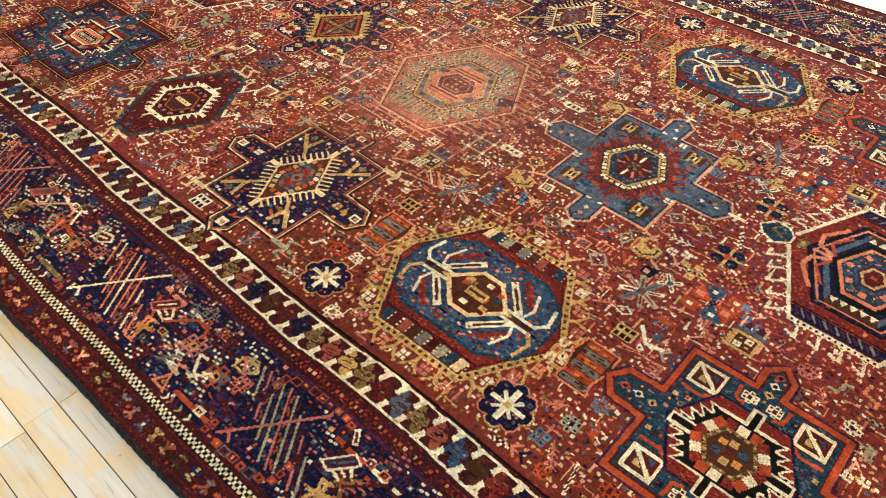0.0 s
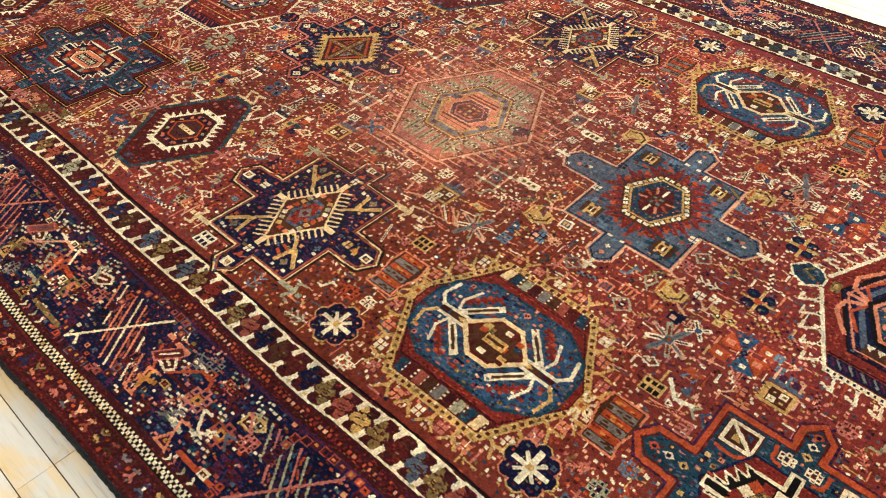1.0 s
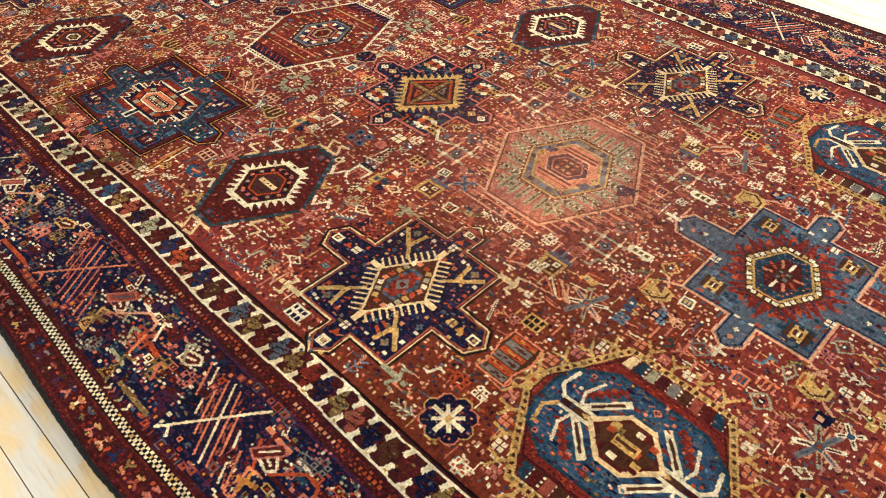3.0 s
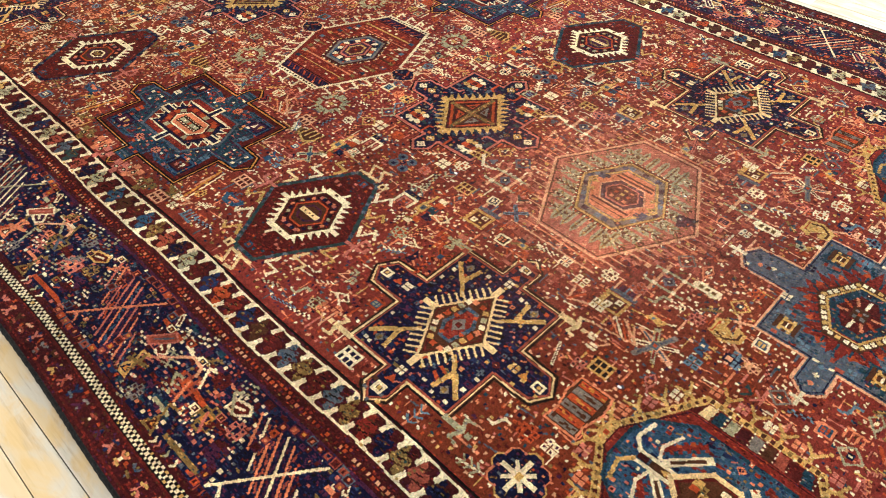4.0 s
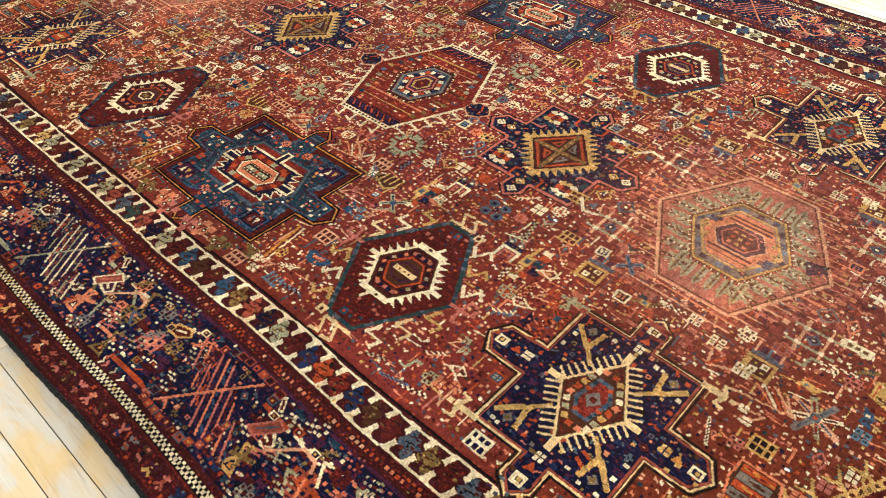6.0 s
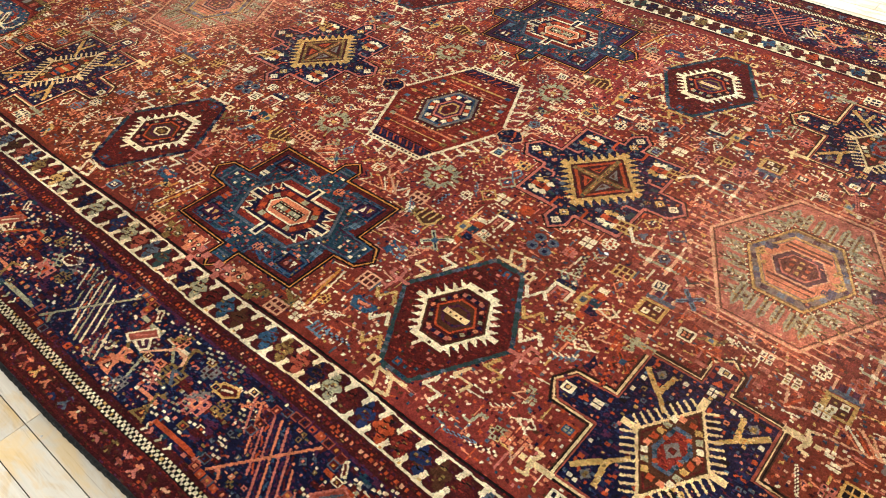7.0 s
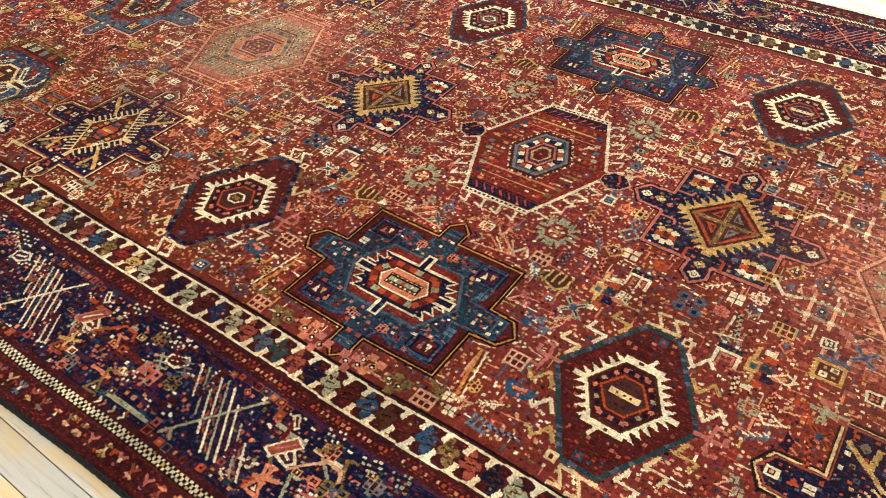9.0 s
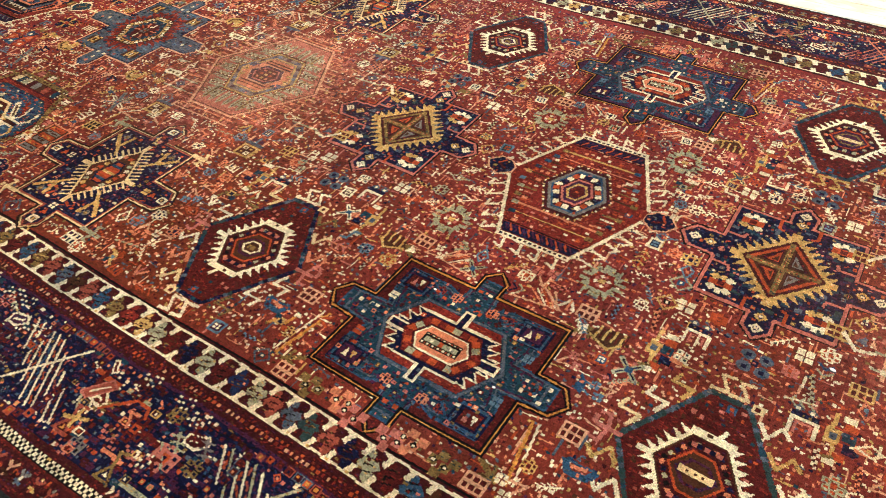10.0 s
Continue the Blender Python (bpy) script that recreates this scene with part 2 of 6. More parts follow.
class Pen:
    """Draws in a motif's own coordinates: u along the rug, v across it."""

    def __init__(self, x, y, su=1.0, sv=1.0, turn=0.0):
        self.x, self.y, self.su, self.sv = x, y, su, sv
        self.c, self.s = math.cos(radians(turn)), math.sin(radians(turn))

    def at(self, pts):
        return [(self.x + self.c * u * self.su - self.s * v * self.sv, self.y + self.s * u * self.su + self.c * v * self.sv) for u, v in pts]

    def poly(self, pts, colour, zone=None, busy=False):
        fill(self.at(pts), colour, zone, busy)

    def sym(self, pts, colour):
        for a, b in ((1, 1), (-1, 1), (1, -1), (-1, -1)):
            self.poly([(a * u, b * v) for u, v in pts], colour)

    def box(self, u, v, hu, hv, colour):
        self.poly([(u - hu, v - hv), (u + hu, v - hv), (u + hu, v + hv), (u - hu, v + hv)], colour)

    def line(self, pts, w, colour, closed=False):
        pts = list(pts) + ([pts[0]] if closed else [])
        h = w / 2
        for (a, b), (c, d) in zip(pts, pts[1:]):
            n = math.hypot(c - a, d - b) or 1e-9
            tu, tv = (c - a) / n * h, (d - b) / n * h
            self.poly([(a - tu * 0.6 - tv, b - tv * 0.6 + tu), (a - tu * 0.6 + tv, b - tv * 0.6 - tu), (c + tu * 0.6 + tv, d + tv * 0.6 - tu), (c + tu * 0.6 - tv, d + tv * 0.6 + tu)], colour)

    def diamond(self, u, v, hu, hv, colour):
        self.poly([(u - hu, v), (u, v - hv), (u + hu, v), (u, v + hv)], colour)

    def along(self, pts, pitch, closed=True):
        """Points with their tangents at even steps along a line of points."""
        pts = list(pts) + ([pts[0]] if closed else [])
        for (a, b), (c, d) in zip(pts, pts[1:]):
            n = math.hypot(c - a, d - b)
            k = max(1, round(n / pitch))
            for i in range(k):
                f = (i + 0.5) / k
                yield a + (c - a) * f, b + (d - b) * f, (c - a) / n, (d - b) / n

    def comb(self, pts, length, pitch, w, colour, closed=True, lean=0.0):
        for u, v, tu, tv in self.along(pts, pitch, closed):
            nu, nv = tv + lean * tu, -tu + lean * tv
            self.line([(u, v), (u + nu * length, v + nv * length)], w, colour)

    def teeth(self, pts, depth, pitch, colour, closed=True, base=0.5):
        for u, v, tu, tv in self.along(pts, pitch, closed):
            h = pitch * base
            self.poly([(u - tu * h, v - tv * h), (u + tv * depth, v - tu * depth), (u + tu * h, v + tv * h)], colour)

    def spots(self, pts, pitch, size, colours, closed=True, off=0.0):
        for k, (u, v, tu, tv) in enumerate(self.along(pts, pitch, closed)):
            u, v = u + tv * off, v - tu * off
            self.poly([(u - tu * size - tv * size, v - tv * size + tu * size), (u + tu * size - tv * size, v + tv * size + tu * size),
                       (u + tu * size + tv * size, v + tv * size - tu * size), (u - tu * size + tv * size, v - tv * size - tu * size)], colours[k % len(colours)])

    def hooks(self, pts, length, pitch, w, colour, closed=True, flip=1):
        """Latch hooks: a stem outward and a bent tip."""
        for u, v, tu, tv in self.along(pts, pitch, closed):
            nu, nv = tv, -tu
            a = (u + nu * length, v + nv * length)
            b = (a[0] + flip * tu * length * 0.55, a[1] + flip * tv * length * 0.55)
            d = (b[0] - nu * length * 0.35, b[1] - nv * length * 0.35)
            self.line([(u, v), a, b, d], w, colour)


def hexagon(a, b, f):
    """A hexagon with points at u = +-a and flat sides v = +-b that are 2 f wide."""
    return [(a, 0), (f, -b), (-f, -b), (-a, 0), (-f, b), (f, b)][::-1]


def hexagon_across(a, b, f):
    """A hexagon with points at v = +-b and flat sides u = +-a that are 2 f high."""
    return [(a, -f), (a, f), (0, b), (-a, f), (-a, -f), (0, -b)][::1]


def tabbed(a, b, ea, eb, w):
    """A block with a pointed tab in the middle of each side, anticlockwise."""
    k, y = w * 0.9, w * 0.66
    t = y * 1.05
    return [(a, -b), (a, -w), (ea - 0.030, -k), (ea, 0), (ea - 0.030, k), (a, w), (a, b), (y, b), (t, eb - 0.034), (0, eb), (-t, eb - 0.034), (-y, b),
            (-a, b), (-a, w), (-ea + 0.030, k), (-ea, 0), (-ea + 0.030, -k), (-a, -w), (-a, -b), (-y, -b), (-t, -eb + 0.034), (0, -eb), (t, -eb + 0.034), (y, -b)]


def grown(pts, d):
    """A simple outward offset of a closed line about its middle."""
    return [(u + d * (1 if u > 0.001 else -1 if u < -0.001 else 0), v + d * (1 if v > 0.001 else -1 if v < -0.001 else 0)) for u, v in pts]


PARTS = [("field", "madder-red wool field strewn with small woven motifs")]


def zone(name, label=""):
    PARTS.append((name, label))
    return len(PARTS) - 1


R = random.Random(11)


# -- borders --
def borders():
    y0, y1, x0, x1 = RUG_Y0, RUG_Y1, RUG_X0, RUG_X1

    def ring(d0, d1, colour, name=None, label=""):
        """A band round the rug between two distances from its edge."""
        z = zone(name, label) if name else None
        for pts in ([(x0, y0 + d0), (x1, y0 + d0), (x1, y0 + d1), (x0, y0 + d1)], [(x0, y1 - d1), (x1, y1 - d1), (x1, y1 - d0), (x0, y1 - d0)],
                    [(x0 + d0, y0 + d0), (x0 + d1, y0 + d0), (x0 + d1, y1 - d0), (x0 + d0, y1 - d0)], [(x1 - d1, y0 + d0), (x1 - d0, y0 + d0), (x1 - d0, y1 - d0), (x1 - d1, y1 - d0)]):
            fill(pts, colour, z, True)

    # distances from the edge: outer guard, checks, main border, dotted stripe, meander
    ring(0, 0.08, "wine", "outer_guard_stripe", "dark wine-red outer stripe with small flowers")
    ring(0.074, 0.078, "black")
    ring(0.078, 0.10, "black", "checkered_stripe", "narrow black and cream checkered stripe")
    ring(0.10, 0.118, "wine", "inner_line")
    ring(0.118, 0.362, "navy", "main_border", "dark navy main border with lattices and branching figures")
    ring(0.362, 0.411, "wine", "dotted_stripe", "dark red stripe with a row of small dots")
    ring(0.411, 0.516, "wine", "meander_stripe", "cream-edged stripe with coloured leaves")


BANDS = ((0, 0.078, "wine"), (0.074, 0.10, "black"), (0.10, 0.118, "wine"), (0.118, 0.362, "navy"), (0.362, 0.516, "wine"))


def side_bands():
    """The grounds of the long borders, over the ends of the short ones."""
    for d0, d1, colour in BANDS:
        fill([(RUG_X0, RUG_Y0 + d0), (RUG_X1, RUG_Y0 + d0), (RUG_X1, RUG_Y0 + d1), (RUG_X0, RUG_Y0 + d1)], colour)
        fill([(RUG_X0, RUG_Y1 - d1), (RUG_X1, RUG_Y1 - d1), (RUG_X1, RUG_Y1 - d0), (RUG_X0, RUG_Y1 - d0)], colour)


def side_pens():
    """A pen for each long side; v runs from the rug's edge inward."""
    return [(Pen(0, RUG_Y0, 1, 1), 1), (Pen(0, RUG_Y1, 1, -1), -1)]


LEAF_COLOURS = ["navy", "olive", "deep", "blue", "green", "wine", "rust", "sage", "navy", "gold"]


def guard_details(pen, seed):
    r = random.Random(seed)
    wide = 1.45 if seed == 8 else 1.12
    # outer guard: a row of small ragged blossoms
    tones = ["pink", "slate", "gold", "salmon", "grey", "purple", "worn", "olive", "blush", "brown", "indigo", "worn"]
    x = RUG_X0 + 0.03
    pen.line([(RUG_X0, 0.012), (RUG_X1, 0.012)], 0.006, "deep")
    pen.line([(RUG_X0, 0.071), (RUG_X1, 0.071)], 0.005, "deep")
    while x < RUG_X1:
        c, e = tones[r.randrange(12)], tones[r.randrange(12)]
        v = 0.041 + r.uniform(-0.004, 0.004)
        k = r.uniform(-0.35, 0.1)
        h = r.choice((-1, 1))
        pen.line([(x - 0.012, v + 0.013 * h), (x - 0.001, v + 0.003 * h), (x + 0.011, v + 0.014 * h)], 0.0075, c)
        pen.line([(x - 0.001, v + 0.003 * h), (x + k * 0.01, v - 0.016 * h)], 0.0080, c)
        pen.line([(x - 0.010, v - 0.008 * h), (x + 0.009, v - 0.012 * h)], 0.0065, e)
        pen.box(x, v + 0.015 * h, 0.0036, 0.0036, e)
        if r.random() < 0.5:
            pen.box(x, v, 0.004, 0.004, r.choice(("deep", "wine", "cream", "navy")))
        for i in range(4):
            pen.box(x + 0.024 + r.uniform(-0.005, 0.005), v + r.uniform(-0.022, 0.022), 0.004, 0.004, r.choice(("deep", "red", "wine", "rust", "deep")))
        x += r.uniform(0.043, 0.049)
    # checks
    x, k = RUG_X0, 0
    while x < RUG_X1:
        for row in range(3):
            if (k + row) % 2 == 0:
                pen.box(x + 0.0039, 0.0815 + 0.0073 * row, 0.0040, 0.0036, "cream" if r.random() < 0.93 else "gold")
        x += 0.0078
        k += 1
    # dotted stripe
    pen.line([(RUG_X0, 0.364), (RUG_X1, 0.364)], 0.008, "purple")
    x = RUG_X0
    while x < RUG_X1:
        pen.box(x, 0.389, 0.0040, 0.0038, r.choice(("rust", "salmon", "red", "rust", "blush", "deep")))
        if r.random() < 0.8:
            pen.box(x + 0.010, 0.380, 0.0038, 0.0026, r.choice(("red", "rust", "deep", "olive")))
            pen.box(x + 0.008, 0.399, 0.0038, 0.0026, r.choice(("red", "deep", "rust")))
        x += 0.0155
    # meander: two cream lines, slanted cream bars and ragged leaves between them
    wob = lambda x: 0.003 * math.sin(9.0 * x + seed) + 0.002 * math.sin(23.0 * x)
    x = RUG_X0
    while x < RUG_X1:
        pen.line([(x, 0.4195 + wob(x)), (x + 0.05, 0.4195 + wob(x + 0.05))], 0.0060, "cream")
        pen.line([(x, 0.5070 + wob(x + 0.7)), (x + 0.05, 0.5070 + wob(x + 0.75))], 0.0058, "cream")
        x += 0.05
    x, k = RUG_X0 + 0.02, 0
    cycle = (("navy", "blue", "slate", "indigo"), ("olive", "sage", "olive", "brown"), ("deep", "red", "worn", "deep"))
    leaf = [(-0.027, -0.004), (-0.017, -0.019), (-0.003, -0.013), (0.002, -0.034), (0.020, -0.041), (0.027, -0.022), (0.019, -0.010), (0.029, 0.003), (0.019, 0.018), (0.006, 0.013), (-0.001, 0.035), (-0.019, 0.041), (-0.028, 0.022), (-0.019, 0.010)]
    while x < RUG_X1:
        c = r.choice(cycle[k % 3]) if r.random() < 0.9 else r.choice(("green", "rust", "gold"))
        a, q = x + 0.028, r.uniform(-0.003, 0.003)
        pen.poly([(a + u * r.uniform(0.9, 1.08), 0.4635 + v * r.uniform(0.92, 1.0)) for u, v in leaf], c)
        for i in range(7):
            pen.box(a + r.uniform(-0.02, 0.02), 0.4635 + r.uniform(-0.026, 0.026), r.uniform(0.003, 0.006), 0.0022, r.choice(("wine", "black", "brown", c, "deep", "olive")))
        for i in range(3):
            w = -0.018 + 0.016 * i
            pen.line([(a - 0.010 - w * 0.3, 0.4635 + w), (a + 0.010 - w * 0.3, 0.4635 + w + 0.006)], 0.0034, r.choice(("black", "wine", "brown")))
        pen.poly([(x + (u - x) * wide, v) for u, v in ((x - 0.015 + q, 0.419), (x + 0.014 + q, 0.419), (x + 0.005, 0.427), (x + 0.007, 0.436), (x + 0.010, 0.446), (x - 0.002, 0.452), (x - 0.005, 0.440), (x - 0.008, 0.430))], "cream")
        pen.poly([(x + (u - x) * wide, v) for u, v in ((x + 0.021 - q, 0.508), (x - 0.009 - q, 0.508), (x + 0.001, 0.500), (x - 0.001, 0.491), (x - 0.004, 0.481), (x + 0.008, 0.475), (x + 0.011, 0.487), (x + 0.014, 0.497))], "cream")
        if r.random() < 0.4:
            pen.box(x, 0.424, 0.004, 0.003, "gold")
        x += r.uniform(0.0555, 0.0595)
        k += 1
    pen.line([(RUG_X0, 0.5185), (RUG_X1, 0.5185)], 0.006, "black")


def flower(pen, u, v, s, petal, heart, ring="navy"):
    """Four to six looped petals."""
    for a, b in ((1, 0), (-1, 0), (0, 1), (0, -1)):
        pen.box(u + a * s * 0.62, v + b * s * 0.62, s * 0.36, s * 0.36, petal)
        pen.box(u + a * s * 0.62, v + b * s * 0.62, s * 0.16, s * 0.16, ring)
    pen.box(u, v, s * 0.26, s * 0.26, heart)


def rosette(pen, u, v, s, petal, heart):
    for k in range(6):
        a = math.radians(60 * k + 30)
        cu, cv = u + math.cos(a) * s * 0.66, v + math.sin(a) * s * 0.66
        pen.box(cu, cv, s * 0.34, s * 0.30, petal)
        pen.box(cu, cv, s * 0.14, s * 0.14, heart)
    pen.box(u, v, s * 0.22, s * 0.22, heart)


LATTICE_TONES = [("pink", "salmon", "wine"), ("cream", "cream", "deep"), ("salmon", "cream", "wine"), ("cream", "sage", "purple"), ("sage", "pink", "deep")]


def lattice(pen, u, v, tones, r):
    """A block of slanted stripes crossed by one long bar, ringed by chains of small squares."""
    a, b, ground = tones
    pen.poly([(u - 0.105, v - 0.03), (u - 0.03, v - 0.11), (u + 0.10, v - 0.09), (u + 0.10, v + 0.03), (u + 0.03, v + 0.11), (u - 0.10, v + 0.10)], "navy")
    for k in range(-4, 5):
        o = 0.0235 * k
        lo = -0.088 + 1.3 * max(0.0, -o - 0.02)
        hi = 0.088 - 1.3 * max(0.0, o - 0.02)
        c, e = (a if k % 3 else b), r.choice((ground, "blue", "deep", "purple", "worn", "rust"))
        n = max(2, round((hi - lo) / 0.0092))
        for i in range(n):
            w, w1 = lo + (hi - lo) * i / n, lo + (hi - lo) * (i + 0.86) / n
            pen.line([(u + o - 0.68 * w, v + w), (u + o - 0.68 * w1, v + w1)], 0.0056, c)
            if i < n - 1:
                q = 0.0115 + (0.002 if i % 2 else -0.002)
                pen.line([(u + o - 0.68 * w + q, v + w), (u + o - 0.68 * w1 + q, v + w1)], 0.0048, e if i % 3 else "navy")
    pen.line([(u - 0.088, v - 0.102), (u + 0.062, v + 0.100)], 0.0072, b)
    pen.line([(u - 0.068, v - 0.082), (u - 0.05, v - 0.10)], 0.007, b)
    chain = [(-0.113, -0.112), (-0.112, -0.088), (0.016, -0.117), (0.042, -0.115), (0.066, -0.108), (-0.09, -0.117), (-0.064, -0.117), (-0.038, -0.118), (-0.012, -0.116), (0.09, -0.095), (0.092, -0.072), (0.09, -0.048), (0.092, -0.024)]
    for i, (du, dv) in enumerate(chain):
        for q in (1, -1):
            pu, pv = u + q * du, v + q * dv
            pen.box(pu, pv, 0.0118, 0.0105, r.choice(("slate", "purple", "worn", "purple")))
            pen.box(pu, pv, 0.0090, 0.0080, r.choice(("worn", "deep", "deep", "rust", "wine")))
            pen.box(pu, pv, 0.0036, 0.0036, r.choice(("wine", "salmon", "amber", "navy")))


def dab_rows(pen, u, v, r, n=4, m=3):
    """Two or three short rows of paired dabs, slanted like the stripes."""
    c = r.choice(("cream", "cream", "pink", "sage", "cream"))
    for j in range(m):
        for i in range(n):
            pen.box(u + 0.0125 * i - 0.006 * j, v + 0.0125 * j + 0.003 * i, 0.0042, 0.0032, c if (i + j) % 3 else "deep")


def bent_leaf(pen, u, v, r, s=1):
    pen.poly([(u - 0.032, v - 0.014 * s), (u + 0.018, v - 0.026 * s), (u + 0.036, v - 0.006 * s), (u + 0.010, v + 0.020 * s), (u - 0.030, v + 0.022 * s)], r.choice(("cream", "gold", "pink", "cream")))
    pen.poly([(u - 0.025, v - 0.008 * s), (u + 0.014, v - 0.018 * s), (u + 0.027, v - 0.005 * s), (u + 0.006, v + 0.013 * s), (u - 0.024, v + 0.015 * s)], r.choice(("wine", "deep", "purple")))
    pen.line([(u - 0.016, v + 0.004 * s), (u + 0.012, v - 0.006 * s)], 0.006, "cream")


def branch(pen, u, v, r, flip):
    """A spine with rosettes, bars, twigs and bent leaves between two stripe blocks."""
    spine = r.choice(("deep", "rust", "deep", "rust"))
    pen.line([(u - 0.20, v + 0.005), (u + 0.19, v - 0.005)], 0.009, "wine")
    pen.line([(u - 0.045, v + 0.02), (u + 0.09, v + 0.0)], 0.013, spine)
    # bars beside the stripes, near both edges
    c = r.choice(("salmon", "sage", "rust"))
    for k in range(2):
        pen.line([(u - 0.225 + 0.115 * k, v + 0.068), (u - 0.14 + 0.105 * k, v + 0.066)], 0.0125, c if k == 0 else r.choice((c, "cream", "sage")))
    c = r.choice(("salmon", "rust", "sage", "olive"))
    pen.line([(u + 0.075, v - 0.098), (u + 0.215, v - 0.100)], 0.012, c)
    pen.line([(u - 0.03, v - 0.066), (u + 0.035, v - 0.068)], 0.010, r.choice(("sage", "rust", "salmon")))
    # bracket of the bar
    pen.line([(u - 0.20, v + 0.10), (u - 0.19, v + 0.035)], 0.012, r.choice(("wine", "deep")))
    pen.line([(u - 0.205, v + 0.112), (u - 0.185, v + 0.085)], 0.014, "cream")
    pen.line([(u - 0.203, v + 0.108), (u - 0.187, v + 0.088)], 0.007, "deep")
    bent_leaf(pen, u - 0.155, v + 0.022, r)
    bent_leaf(pen, u + 0.135, v + 0.055, r, -1)
    for du, dv in ((-0.01, 0.005), (0.105, -0.012)):
        petal = r.choice(("worn", "purple", "pink", "olive", "deep"))
        rosette(pen, u + du, v + dv, 0.036, petal, "navy")
        pen.box(u + du, v + dv, 0.012, 0.012, r.choice(("rust", "amber", "salmon")))
        pen.box(u + du, v + dv, 0.005, 0.005, "navy")
    for du, dv in ((0.045, 0.075), (-0.085, -0.09), (0.17, 0.01), (-0.07, 0.085)):
        rosette(pen, u + du + r.uniform(-0.01, 0.01), v + dv + r.uniform(-0.008, 0.008), 0.024, r.choice(("pink", "olive", "salmon", "purple", "pink", "cream", "deep", "grey")), r.choice(("navy", "wine")))
    # twigs with side strokes, outlined squares
    for k in range(6):
        cu, cv = u + r.uniform(-0.2, 0.2), v + r.uniform(-0.10, 0.07)
        c, q = r.choice(("pink", "salmon", "olive", "rust", "sage", "pink", "cream", "grey", "deep")), r.choice((1, -1))
        pen.line([(cu, cv), (cu - 0.030 * q, cv + 0.042)], 0.0062, c)
        for i in range(3):
            bu, bv = cu - 0.010 * q * (i + 0.5), cv + 0.014 * (i + 0.5)
            pen.line([(bu, bv), (bu + 0.020, bv + 0.004)], 0.0050, c)
            pen.line([(bu, bv), (bu - 0.016, bv - 0.006)], 0.0050, c)
    for k in range(7):
        cu, cv = u + r.uniform(-0.21, 0.21), v + r.uniform(-0.11, 0.10)
        pen.box(cu, cv, 0.0125, 0.0095, r.choice(("cream", "pink", "gold", "salmon", "olive", "rust")))
        pen.box(cu, cv, 0.0080, 0.0058, r.choice(("wine", "navy", "deep")))
        pen.box(cu, cv, 0.0030, 0.0030, r.choice(("cream", "rust", "gold")))
    # long dotted leaves along v
    for k in range(5):
        cu, cv = u + r.uniform(-0.18, 0.18), v + r.uniform(-0.07, 0.05)
        c = r.choice(("pink", "rust", "olive", "salmon", "sage", "deep", "slate", "cream"))
        e = (cu + r.uniform(-0.05, -0.02), cv + r.uniform(0.03, 0.055))
        pen.line([(cu, cv), e], 0.0075, c)
        if r.random() < 0.6:
            pen.line([e, (e[0] + 0.026, e[1] + 0.004)], 0.0075, c)
    # triangle on a twig
    for cu, cv in ((u - 0.155, v - 0.07), (u + 0.03, v - 0.10)):
        c = r.choice(("gold", "salmon", "olive", "worn"))
        pen.poly([(cu - 0.028, cv - 0.020), (cu + 0.026, cv - 0.022), (cu - 0.006, cv + 0.028)], c)
        pen.poly([(cu - 0.015, cv - 0.013), (cu + 0.013, cv - 0.014), (cu - 0.004, cv + 0.012)], r.choice(("navy", "wine")))
        pen.poly([(cu - 0.007, cv - 0.009), (cu + 0.006, cv - 0.009), (cu - 0.002, cv + 0.004)], r.choice(("cream", "amber")))
        pen.line([(cu - 0.006, cv + 0.026), (cu - 0.018, cv + 0.05), (cu + 0.01, cv + 0.055)], 0.008, c)
    # cream-outlined slanted box beside the stripes, and a bow over the triangle
    cu, cv = u - 0.17, v + 0.035
    q = [(cu - 0.040, cv - 0.026), (cu - 0.012, cv - 0.034), (cu + 0.034, cv + 0.022), (cu + 0.006, cv + 0.034)]
    pen.poly(q, r.choice(("deep", "worn", "purple")))
    pen.line(q, 0.0052, r.choice(("cream", "pink", "cream")), True)
    pen.line([(cu - 0.018, cv - 0.016), (cu + 0.014, cv + 0.018)], 0.0052, r.choice(("cream", "pink", "slate")))
    cu, cv, c = u - 0.150, v - 0.048, r.choice(("gold", "amber", "olive", "salmon"))
    pen.line([(cu - 0.030, cv - 0.006), (cu + 0.028, cv + 0.012)], 0.011, c)
    pen.line([(cu - 0.006, cv + 0.026), (cu + 0.004, cv - 0.020)], 0.010, c)
    # hooked spine
    c = r.choice(("salmon", "rust", "deep", "blush"))
    pen.line([(u - 0.10, v + 0.030), (u - 0.068, v + 0.060), (u - 0.028, v + 0.058), (u - 0.014, v + 0.034)], 0.0085, c)
    pen.line([(u - 0.10, v + 0.030), (u - 0.13, v - 0.002)], 0.007, c)
    # ragged purple leaf
    cu, cv = u + 0.19, v - 0.045
    for k in range(9):
        pen.box(cu + r.uniform(-0.032, 0.032), cv + r.uniform(-0.024, 0.024), 0.013, 0.006, r.choice(("purple", "purple", "wine")))
    for cu, cv in ((u - 0.10, v + 0.112), (u + 0.01, v + 0.105), (u + 0.09, v + 0.10), (u - 0.06, v - 0.035), (u + 0.06, v - 0.045), (u - 0.12, v - 0.112)):
        dab_rows(pen, cu + r.uniform(-0.012, 0.012), cv - 0.012 + r.uniform(-0.006, 0.006), r)
